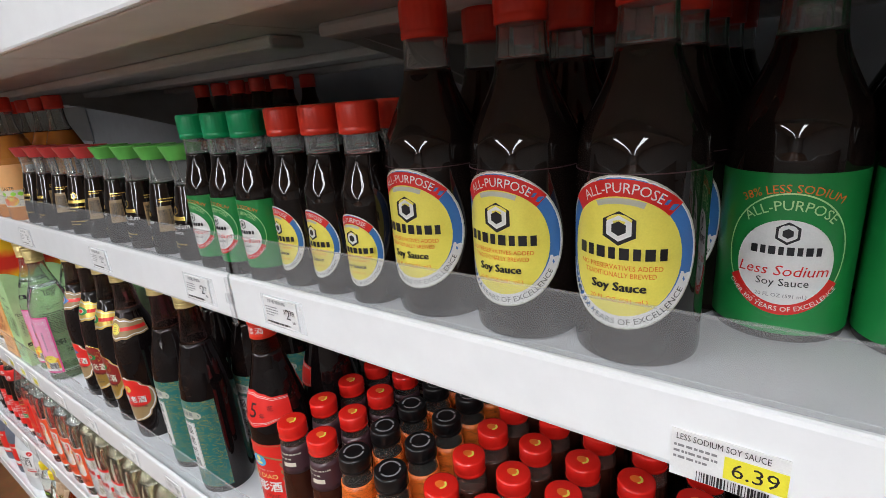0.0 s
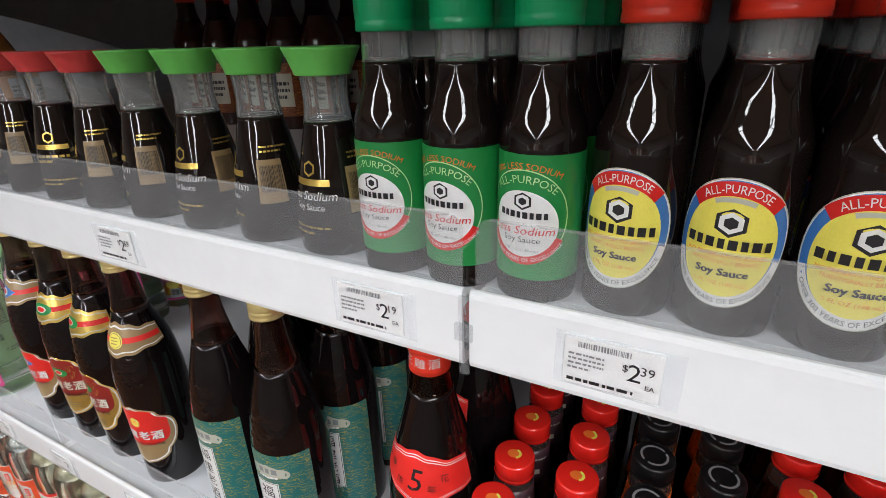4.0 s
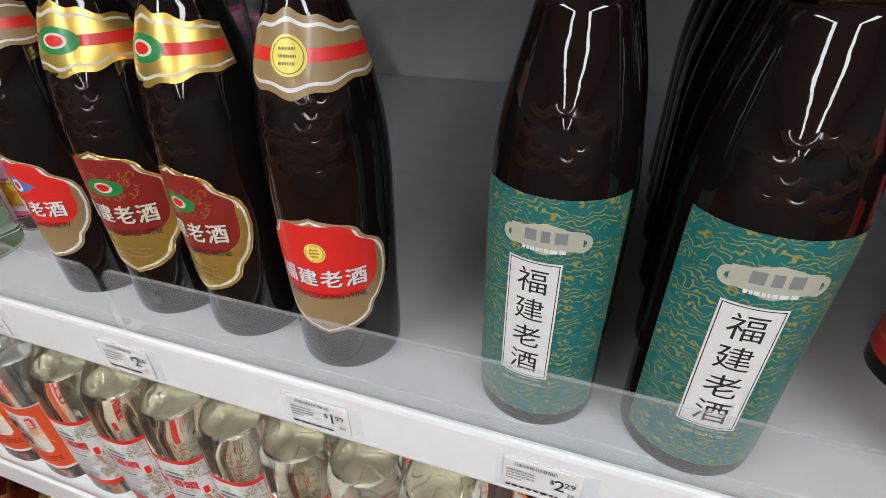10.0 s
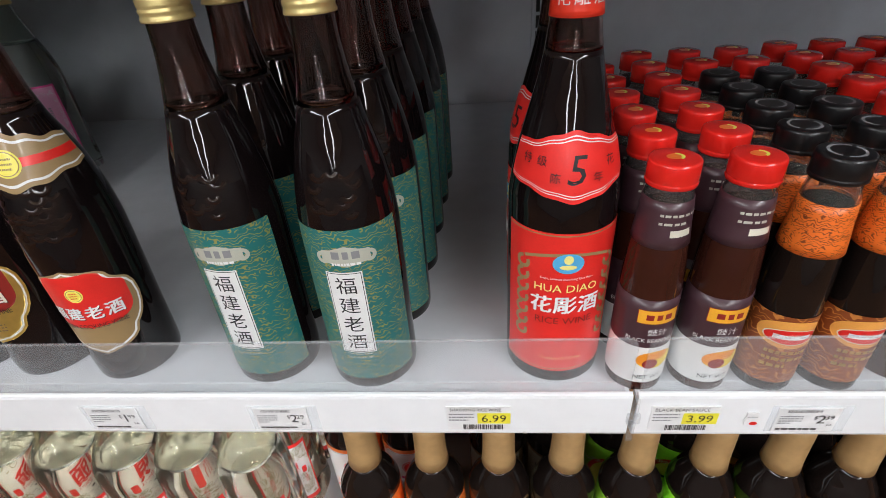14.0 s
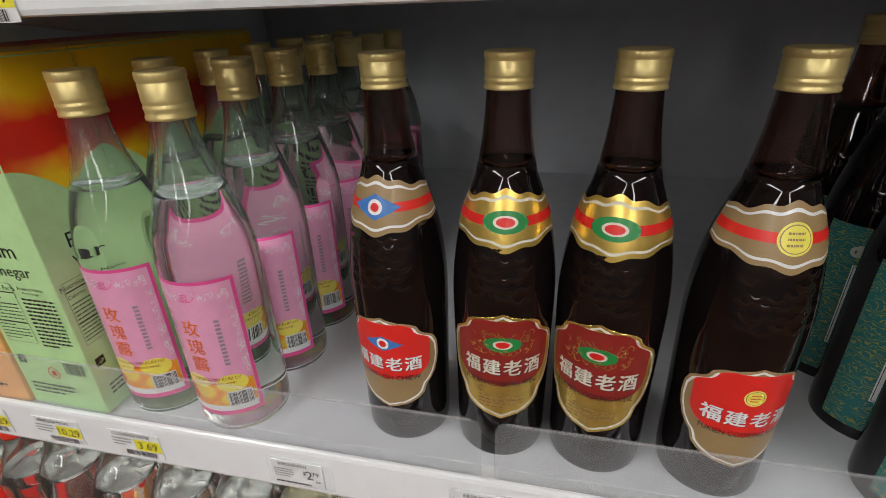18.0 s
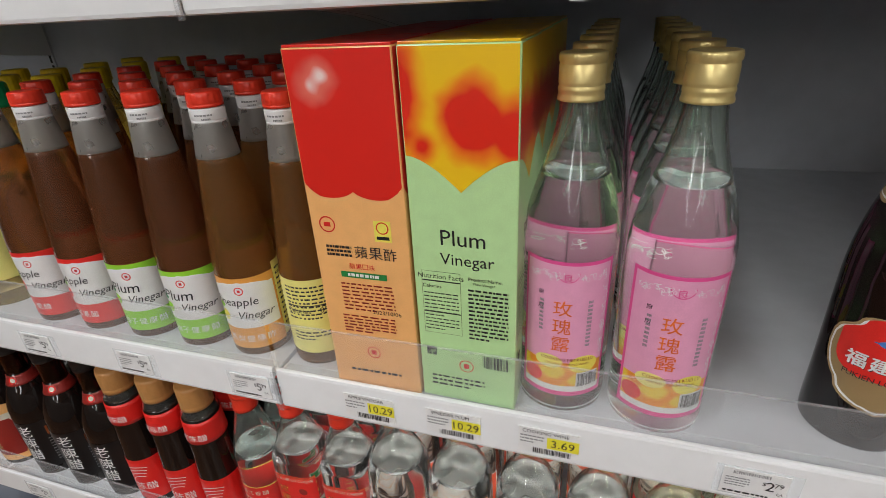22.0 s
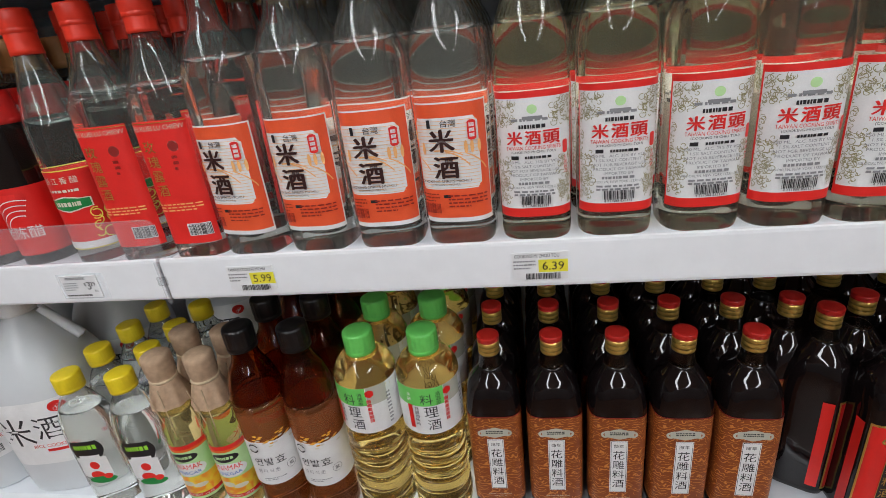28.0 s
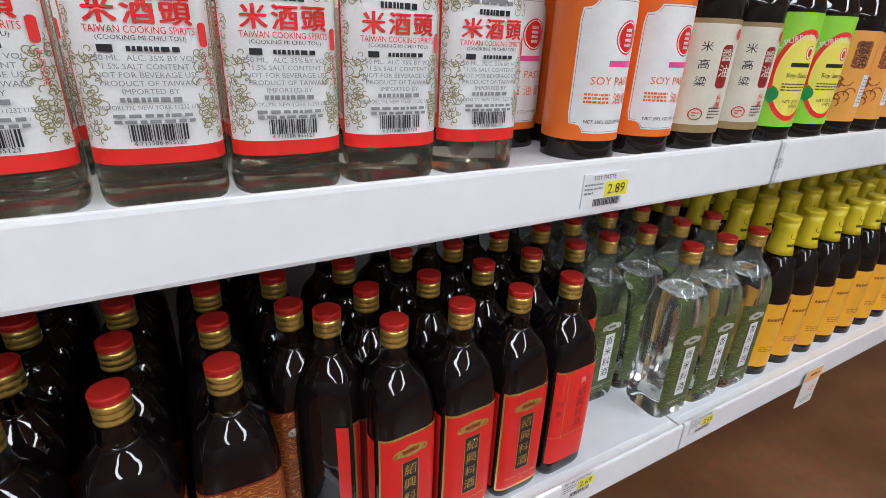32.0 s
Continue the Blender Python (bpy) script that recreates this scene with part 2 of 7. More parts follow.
M = {
    "enamel": solid("white_enamel", (0.87, 0.885, 0.90), rough=0.22, vary=0.03, grain=40, bump=0.012, coat=0.3),
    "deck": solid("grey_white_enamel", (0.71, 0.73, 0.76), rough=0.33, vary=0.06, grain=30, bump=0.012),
    "back": solid("grey_steel_panel", (0.58, 0.60, 0.64), rough=0.5, vary=0.06, grain=25, bump=0.015),
    "dark": solid("slot_dark", (0.02, 0.02, 0.02), rough=0.8),
    "under": solid("beige_underside", (0.76, 0.73, 0.69), rough=0.4, vary=0.08, grain=20),
    "acrylic": haze_sheet("acrylic", (0.95, 0.955, 0.96), 0.10),
    # whiter film than the panel's: the glint along the fence's upper edge
    "edgeglint": haze_sheet("acrylic_edge_glint", (0.97, 0.97, 0.97), 0.16),
    "clip": glass("clear_clip", (0.9, 0.92, 0.93), rough=0.06),
    "ceiling": solid("ceiling_paint", (0.7, 0.7, 0.68), rough=0.9, grain=8),
    "hallwall": solid("hall_paint", (0.42, 0.42, 0.41), rough=0.8, grain=8),
    # next two: tones of the unseen added wall, set by the bounce wanted
    "bouncebase": solid("bounce_base_paint", (0.45, 0.44, 0.43), rough=0.7, grain=8),
    "bouncewall": solid("bounce_wall_paint", (0.52, 0.52, 0.51), rough=0.8, grain=8),
    "white": paper("white_print", (0.80, 0.80, 0.79)),
    "cream": paper("cream_print", (0.70, 0.66, 0.54)),
    "tag": paper("tag_paper", (0.82, 0.82, 0.82), 0.5),
    "tagyellow": paper("tag_yellow", (0.86, 0.78, 0.05), 0.5),
    "ink": paper("black_ink", (0.015, 0.015, 0.018), 0.4),
    "greyink": paper("grey_ink", (0.25, 0.25, 0.26), 0.5),
    "red": paper("red_print", (0.72, 0.018, 0.014)),
    "deepred": paper("deep_red_print", (0.28, 0.02, 0.015)),
    "brightred": paper("bright_red_print", (0.80, 0.026, 0.02)),
    "orange": paper("orange_print", (0.82, 0.17, 0.02)),
    "vermilion": paper("vermilion_print", (0.86, 0.11, 0.035)),
    "cinnamon": paper("cinnamon_print", (0.50, 0.19, 0.06)),
    "ochre": paper("ochre_print", (0.85, 0.42, 0.03)),
    "curl": paper("olive_gold_print", (0.30, 0.27, 0.13)),
    "amberprint": paper("amber_print", (0.80, 0.36, 0.07)),
    "net": tracery("orange_net_wrap", (0.82, 0.17, 0.02), (0.22, 0.045, 0.01), 150, 0.22),
    "peach": paper("peach_print", (0.90, 0.47, 0.17)),
    "yellow": paper("yellow_print", (0.86, 0.76, 0.12)),
    "wrapyellow": paper("wrap_yellow", (0.78, 0.62, 0.02)),
    "paleyellow": paper("pale_yellow_print", (0.86, 0.80, 0.25)),
    "gold": solid("gold_foil", (0.80, 0.56, 0.14), rough=0.29, metal=0.8, vary=0.08),
    "goldcap": solid("gold_cap_metal", (0.80, 0.65, 0.28), rough=0.36, metal=0.55, vary=0.08),
    "tan": paper("tan_print", (0.33, 0.22, 0.10)),
    "blue": paper("blue_print", (0.05, 0.19, 0.52)),
    "skyblue": paper("sky_print", (0.09, 0.42, 0.72)),
    "green": paper("green_print", (0.015, 0.24, 0.055)),
    "lime": paper("lime_print", (0.30, 0.68, 0.04)),
    "palegreen": paper("pale_green_print", (0.50, 0.76, 0.36)),
    "olive": tracery("olive_print", (0.055, 0.075, 0.02), (0.17, 0.20, 0.07), 70, 0.2),
    "teal": tracery("teal_print", (0.012, 0.155, 0.15), (0.30, 0.27, 0.07), 95, 0.15),
    "rust": tracery("rust_print", (0.24, 0.055, 0.012), (0.58, 0.22, 0.05), 65, 0.14),
    "plaque": paper("plaque_grey", (0.50, 0.50, 0.42)),
    "pink": paper("pink_print", (0.80, 0.36, 0.54)),
    "backpink": paper("pink_label_back", (0.52, 0.22, 0.33)),
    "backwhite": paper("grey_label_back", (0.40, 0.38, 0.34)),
    "umber": paper("umber_ink", (0.035, 0.010, 0.008)),
    "magenta": paper("magenta_print", (0.78, 0.08, 0.30)),
    "purple": paper("purple_sleeve", (0.060, 0.026, 0.034)),
    "kraft": solid("kraft_paper", (0.44, 0.30, 0.19), rough=0.85, vary=0.2, grain=150, bump=0.08),
    "twine": solid("twine", (0.52, 0.40, 0.26), rough=0.9, vary=0.2),
    "capred": solid("red_plastic", (0.84, 0.048, 0.022), rough=0.33, vary=0.05),
    "capgreen": solid("green_plastic", (0.008, 0.45, 0.17), rough=0.33, vary=0.05),
    "caplime": solid("lime_plastic", (0.16, 0.62, 0.12), rough=0.35, vary=0.05),
    "caprose": solid("rose_red_plastic", (0.72, 0.07, 0.07), rough=0.35, vary=0.05),
    "capyellow": solid("yellow_plastic", (0.86, 0.66, 0.02), rough=0.35, vary=0.05),
    "capwhite": solid("white_plastic", (0.78, 0.78, 0.78), rough=0.35, vary=0.04),
    "capblack": solid("black_plastic", (0.007, 0.0065, 0.007), rough=0.33, vary=0.1),
    "captan": solid("tan_shrink_wrap", (0.42, 0.26, 0.11), rough=0.45, vary=0.1),
    "capwood": solid("orange_tan_plastic", (0.46, 0.22, 0.07), rough=0.45, vary=0.1),
    "darkredcap": solid("dark_red_tin", (0.52, 0.022, 0.016), rough=0.3, vary=0.06),
    "glossred": solid("red_lacquer", (0.74, 0.018, 0.012), rough=0.16, vary=0.04, coat=0.5),
    "soy": solid("soy_sauce_behind_glass", (0.010, 0.0065, 0.0055), rough=0.035, vary=0.2, grain=38, bump=0.08, coat=0.0, ripple=0.25),
    "wine": solid("dark_wine_behind_glass", (0.0065, 0.0042, 0.0044), rough=0.035, vary=0.2, grain=38, bump=0.09, coat=0.0, ripple=0.35),
    "bean": solid("bean_sauce_behind_glass", (0.040, 0.011, 0.007), rough=0.04, vary=0.2, grain=38, bump=0.05, coat=0.0),
    "vinegar": glass("brown_vinegar", (0.41, 0.165, 0.07), rough=0.20, ior=1.36, weight=0.84),
    "vinegarlight": glass("tawny_vinegar", (0.54, 0.26, 0.08), rough=0.20, ior=1.36, weight=0.84),
    "amberfill": glass("amber_vinegar", (0.52, 0.18, 0.05), rough=0.10, ior=1.36, weight=0.86),
    "juice": solid("orange_dressing", (0.55, 0.2, 0.03), rough=0.06, vary=0.15, grain=40, bump=0.0, coat=0.5),
    "relief": solid("raised_dark_glass", (0.014, 0.007, 0.005), rough=0.10, bump=0.0),
    "clear": glass("clear_glass", (0.84, 0.845, 0.80), ior=1.36, weight=0.985),
    "neckglass": glass("clear_neck_glass", (0.92, 0.93, 0.92), weight=0.955),
    "neckdark": glass("thick_neck_glass", (0.55, 0.55, 0.56)),
    "petwine": glass("golden_wine", (0.84, 0.63, 0.22), weight=0.985),
    "frostneck": glass("misted_glass", (0.64, 0.62, 0.58), rough=0.30, weight=0.80),
    "orangefilm": haze_sheet("orange_film", (0.98, 0.62, 0.34), 0.22, (0.72, 0.30, 0.12)),
    "clearpale": glass("straw_glass", (0.85, 0.82, 0.68), ior=1.36, weight=0.985),
    "greenclear": glass("green_tint_glass", (0.80, 0.86, 0.81), ior=1.38, weight=0.98),
    "brownglass": glass("brown_glass", (0.30, 0.13, 0.07)),
    "brownneck": glass("brown_neck_glass", (0.50, 0.33, 0.29), rough=0.05),
    "oil": glass("yellow_liquid", (0.86, 0.70, 0.33), ior=1.36, weight=0.92),
    "amber": glass("amber_liquid", (0.66, 0.25, 0.085), ior=1.36),
    "jug": solid("milky_jug", (0.62, 0.64, 0.65), rough=0.35, vary=0.05, grain=20),
    "slate": solid("slate_blue_jug", (0.13, 0.15, 0.19), rough=0.35, vary=0.08, grain=20),
    "tubeglow": None,
}
m, nt, p = shader("tube_diffuser")
p.inputs["Base Color"].default_value = (0.85, 0.85, 0.83, 1)
p.inputs["Emission Color"].default_value, p.inputs["Emission Strength"].default_value = (1, 0.99, 0.97, 1), 2.0
M["tubeglow"] = m


def concrete_floor():
    """Brown acid-stained polished concrete."""
    m, nt, p = shader("stained_concrete")
    co = nt.nodes.new("ShaderNodeTexCoord")
    a, b = nt.nodes.new("ShaderNodeTexNoise"), nt.nodes.new("ShaderNodeTexNoise")
    a.inputs["Scale"].default_value, a.inputs["Detail"].default_value = 3.2, 6
    b.inputs["Scale"].default_value, b.inputs["Detail"].default_value = 45, 4
    ramp = nt.nodes.new("ShaderNodeValToRGB")
    ramp.color_ramp.elements[0].position, ramp.color_ramp.elements[0].color = 0.3, (0.10, 0.040, 0.016, 1)
    ramp.color_ramp.elements[1].position, ramp.color_ramp.elements[1].color = 0.72, (0.24, 0.105, 0.045, 1)
    mix = nt.nodes.new("ShaderNodeMix")
    mix.data_type, mix.blend_type = "RGBA", "OVERLAY"
    mix.inputs["Factor"].default_value = 0.35
    for n in (a, b):
        nt.links.new(co.outputs["Object"], n.inputs["Vector"])
    nt.links.new(a.outputs["Fac"], ramp.inputs[0])
    nt.links.new(ramp.outputs[0], mix.inputs["A"])
    nt.links.new(b.outputs["Color"], mix.inputs["B"])
    nt.links.new(mix.outputs["Result"], p.inputs["Base Color"])
    r = nt.nodes.new("ShaderNodeMapRange")
    r.inputs["To Min"].default_value, r.inputs["To Max"].default_value = 0.22, 0.45
    nt.links.new(b.outputs["Fac"], r.inputs["Value"])
    nt.links.new(r.outputs[0], p.inputs["Roughness"])
    return m


def blush_print(name, low, high, centre, size):
    """Printed fruit picture: a soft blotch of one colour on another."""
    m, nt, p = shader(name)
    co = nt.nodes.new("ShaderNodeTexCoord")
    n = nt.nodes.new("ShaderNodeTexNoise")
    n.inputs["Scale"].default_value, n.inputs["Detail"].default_value, n.inputs["Distortion"].default_value = 1 / size, 1.5, 0.8
    mp = nt.nodes.new("ShaderNodeMapping")
    mp.inputs["Location"].default_value = centre
    ramp = nt.nodes.new("ShaderNodeValToRGB")
    ramp.color_ramp.elements[0].position, ramp.color_ramp.elements[0].color = 0.42, rgba(low)
    ramp.color_ramp.elements[1].position, ramp.color_ramp.elements[1].color = 0.56, rgba(high)
    nt.links.new(co.outputs["Object"], mp.inputs["Vector"])
    nt.links.new(mp.outputs[0], n.inputs["Vector"])
    nt.links.new(n.outputs["Fac"], ramp.inputs[0])
    nt.links.new(ramp.outputs[0], p.inputs["Base Color"])
    p.inputs["Roughness"].default_value = 0.35
    return m


def fruit_photo(name, spots, low, mid, high):
    """A printed fruit close up: soft patches of one colour in another. spots: x, z, radius and how much taller than broad."""
    m, nt, p = shader(name)
    link = nt.links.new
    co, n = nt.nodes.new("ShaderNodeTexCoord"), nt.nodes.new("ShaderNodeTexNoise")
    n.inputs["Scale"].default_value, n.inputs["Detail"].default_value = 45, 1.5
    link(co.outputs["Object"], n.inputs["Vector"])
    best = None
    for x, z, r, tall in spots:
        mp, far, less = nt.nodes.new("ShaderNodeMapping"), nt.nodes.new("ShaderNodeVectorMath"), nt.nodes.new("ShaderNodeMath")
        mp.inputs["Location"].default_value, mp.inputs["Scale"].default_value = (-x, 0, -z / tall), (1, 0, 1 / tall)
        far.operation, less.operation, less.inputs[1].default_value = "LENGTH", "SUBTRACT", r
        link(co.outputs["Object"], mp.inputs["Vector"])
        link(mp.outputs[0], far.inputs[0])
        link(far.outputs["Value"], less.inputs[0])
        if best is None:
            best = less
        else:
            pick = nt.nodes.new("ShaderNodeMath")
            pick.operation, pick.inputs[2].default_value = "SMOOTH_MIN", 0.008
            link(best.outputs[0], pick.inputs[0])
            link(less.outputs[0], pick.inputs[1])
            best = pick
    add, ramp = nt.nodes.new("ShaderNodeMath"), nt.nodes.new("ShaderNodeValToRGB")
    add.operation, add.inputs[1].default_value = "MULTIPLY_ADD", 0.014
    link(n.outputs["Fac"], add.inputs[0])
    link(best.outputs[0], add.inputs[2])
    span = nt.nodes.new("ShaderNodeMapRange")
    span.inputs["From Min"].default_value, span.inputs["From Max"].default_value = 0.0, 0.02
    link(add.outputs[0], span.inputs["Value"])
    el = ramp.color_ramp.elements
    el[0].position, el[0].color = 0.22, rgba(low)
    el[1].position, el[1].color = 0.95, rgba(high)
    el.new(0.50).color = rgba(mid)
    link(span.outputs[0], ramp.inputs[0])
    link(ramp.outputs[0], p.inputs["Base Color"])
    p.inputs["Roughness"].default_value, p.inputs["Coat Weight"].default_value = 0.3, 0.25
    return m


M["floor"] = concrete_floor()
M["applered"] = fruit_photo("apple_print", ((-0.014, 0.290, 0.004, 1.0), (-0.024, 0.284, 0.003, 1.2)), (0.90, 0.70, 0.66), (0.80, 0.16, 0.12), (0.74, 0.020, 0.012))
M["plumfire"] = fruit_photo("plum_print", ((0.011, 0.259, 0.021, 1.1), (0.038, 0.252, 0.013, 1.4), (-0.029, 0.240, 0.005, 1.0), (-0.047, 0.275, 0.014, 2.2)), (0.76, 0.022, 0.008), (0.86, 0.20, 0.01), (0.90, 0.56, 0.012))
M["fruit"] = blush_print("fruit_print", (0.86, 0.62, 0.05), (0.86, 0.30, 0.03), (0, 3, 0), 0.02)


# ---- mesh helpers ----
def mesh_data(name, verts, faces, mats, index=None, smooth=True):
    me = bpy.data.meshes.new(name)
    me.from_pydata([tuple(v) for v in verts], [], faces)
    for mat in mats:
        me.materials.append(mat)
    if index is not None:
        me.polygons.foreach_set("material_index", index)
    me.polygons.foreach_set("use_smooth", [smooth] * len(me.polygons))
    me.update()
    return me


def put(name, me, parent=None, label=""):
    ob = new(name, me)
    ob.parent = parent
    return tagged(ob, label)


def part(name, bm, material, parent, label="", smooth=False):
    me = bpy.data.meshes.new(name)
    bm.to_mesh(me)
    bm.free()
    me.materials.append(material)
    me.polygons.foreach_set("use_smooth", [smooth] * len(me.polygons))
    return put(name, me, parent, label)


def block(x0, x1, y0, y1, z0, z1, edge=0.0, seg=2):
    bm = bmesh.new()
    bmesh.ops.create_cube(bm, size=1)
    bmesh.ops.transform(bm, verts=bm.verts, matrix=Matrix.LocRotScale(
        ((x0 + x1) / 2, (y0 + y1) / 2, (z0 + z1) / 2), None, (x1 - x0, y1 - y0, z1 - z0)))
    if edge:
        bmesh.ops.bevel(bm, geom=bm.edges[:], offset=edge, segments=seg, affect="EDGES", profile=0.5)
    return bm


def thing(name, label, category, group="", kind="", at=(0, 0, 0)):
    ob = new(name)
    ob.empty_display_size = 0.02
    ob.location = at
    return tagged(ob, label, category, group, kind)


def smooth_curve(points, steps=4):
    """A Catmull-Rom line through control points; a repeated point keeps a corner sharp."""
    p = np.array(points, float)
    p = np.vstack([p[0], p, p[-1]])
    t = np.linspace(0, 1, steps, endpoint=False)[:, None]
    out = []
    for a, b, c, d in zip(p[:-3], p[1:-2], p[2:-1], p[3:]):
        if np.allclose(b[:2], c[:2]):
            continue
        out.append(0.5 * (2 * b + (c - a) * t + (2 * a - 5 * b + 4 * c - d) * t * t + (3 * b - a - 3 * c + d) * t ** 3))
    out = np.vstack(out + [p[-1:]])
    out[:, 0] = np.clip(out[:, 0], 0, None)
    return out


def turned(profile, n=32, depth=1.0, ridges=0, ridge=0.0, span=(0, 0), flip=False, close=(True, True)):
    """Vertices and faces of a turned body. profile: rows of radius, height and squareness (2 is round)."""
    th = np.linspace(0, TAU, n, endpoint=False)
    c, s = np.cos(th), np.sin(th)
    verts, faces = [], []
    for row in profile:
        r, z, q = row[0], row[1], (row[2] if len(row) > 2 else 2.0)
        rho = r * (np.abs(c) ** q + np.abs(s) ** q) ** (-1 / q)
        if ridges and span[0] <= z <= span[1]:
            rho = rho + ridge * np.cos(ridges * th)
        verts.append(np.stack([rho * c, rho * s * depth, np.full(n, z)], 1))
    k = len(profile)
    for i in range(k - 1):
        for j in range(n):
            a, b = i * n + j, i * n + (j + 1) % n
            faces.append((a, b, b + n, a + n))
    if close[0]:
        faces.append(tuple(range(n - 1, -1, -1)))
    if close[1]:
        faces.append(tuple(range((k - 1) * n, k * n)))
    if flip:
        faces = [f[::-1] for f in faces]
    return np.vstack(verts), faces


class Shell:
    """The outside of a bottle, on which labels are wrapped."""

    def __init__(self, control, depth=1.0, steps=4):
        control = [(*c, 2.0) if len(c) == 2 else c for c in control]
        self.profile, self.depth = smooth_curve(control, steps), depth
        order = np.argsort(self.profile[:, 1], kind="stable")
        body = self.profile[order]
        self.z, self.r, self.q = body[:, 1], body[:, 0], body[:, 2]
        self.tables = {}

    def radius(self, z):
        return np.interp(z, self.z, self.r)

    def arc(self, q):
        key = round(float(q), 1)
        if key not in self.tables:
            th = np.linspace(-math.pi, math.pi, 721)
            c, s = np.sin(th), -np.cos(th)
            rho = (np.abs(c) ** key + np.abs(s) ** key) ** (-1 / key)
            pts = np.stack([rho * c, rho * s * self.depth], 1)
            run = np.r_[0, np.cumsum(np.linalg.norm(np.diff(pts, axis=0), axis=1))]
            nrm = np.stack([np.gradient(pts[:, 1]), -np.gradient(pts[:, 0])], 1)
            nrm /= np.linalg.norm(nrm, axis=1)[:, None]
            self.tables[key] = (run - run[360], pts, nrm)
        return self.tables[key]

    def points(self, u, z, lift):
        u, z = np.asarray(u, float), np.asarray(z, float)
        zc = float(np.mean(z))
        r, q = self.radius(z), np.interp(z, self.z, self.q)
        s = u / self.radius(zc)
        low = np.floor(q * 5 + 1e-9) / 5
        xy, nn = np.zeros((len(u), 2)), np.zeros((len(u), 2))
        for base in np.unique(low):
            on = low == base
            k = (q[on] - base)[:, None] * 5
            for key, share in ((base, 1 - k), (base + 0.2, k)):
                run, pts, nrm = self.arc(key)
                for out_, table in ((xy, pts), (nn, nrm)):
                    out_[on] += share * np.stack([np.interp(s[on], run, table[:, 0]), np.interp(s[on], run, table[:, 1])], 1)
        out = xy * r[:, None] + nn * lift
        return np.column_stack([out, z])


class Flat:
    """A flat upright face, seen from -y, on which print is laid."""

    def __init__(self, x=0.0, y=0.0, turn=0.0):
        self.x, self.y, self.turn = x, y, turn

    def points(self, u, z, lift):
        u, z = np.asarray(u, float), np.asarray(z, float)
        c, s = math.cos(self.turn), math.sin(self.turn)
        return np.column_stack([self.x + u * c + lift * s, self.y + u * s - lift * c, z])


GLYPHS, GRID = {}, 0.0024


def glyphs(text):
    """Outline triangles of a text, one em high, from its middle."""
    if text not in GLYPHS:
        cu = bpy.data.curves.new("lettering", "FONT")
        cu.body, cu.resolution_u = text, 2
        ob = new("lettering", cu)
        bpy.context.view_layer.update()
        me = bpy.data.meshes.new_from_object(ob.evaluated_get(bpy.context.evaluated_depsgraph_get()))
        bm = bmesh.new()
        bm.from_mesh(me)
        bmesh.ops.remove_doubles(bm, verts=bm.verts, dist=1e-4)
        long = [e for e in bm.edges if e.calc_length() > 0.45]
        if long:
            bmesh.ops.subdivide_edges(bm, edges=long, cuts=2)
        bmesh.ops.triangulate(bm, faces=bm.faces)
        pts = np.array([v.co[:2] for v in bm.verts])
        tri = [tuple(v.index for v in f.verts) for f in bm.faces]
        bm.free()
        bpy.data.objects.remove(ob)
        bpy.data.curves.remove(cu)
        bpy.data.meshes.remove(me)
        lo, hi = pts.min(0), pts.max(0)
        GLYPHS[text] = (pts - (lo + hi) / 2, tri, hi - lo)
    return GLYPHS[text]


BADGE_AT = (-1, -0.97, -0.93, -0.87, -0.78, -0.68, -0.58, -0.50, -0.42, -0.28, -0.1, 0.1, 0.35, 0.52, 0.60, 0.66, 0.72, 0.8, 0.86, 0.9, 0.94, 0.97, 1)
BADGE_SIDE = (0, 0.08, 0.24, 0.42, 0.58, 0.68, 0.71, 0.74, 0.82, 0.91, 0.97, 1, 0.98, 0.90, 0.78, 0.67, 0.63, 0.6, 0.5, 0.32, 0.16, 0.06, 0)


def badge_half(v):
    """Half the breadth of the lobed badge, from its foot at -1 to its tip at 1."""
    return float(np.interp(v, BADGE_AT, BADGE_SIDE))


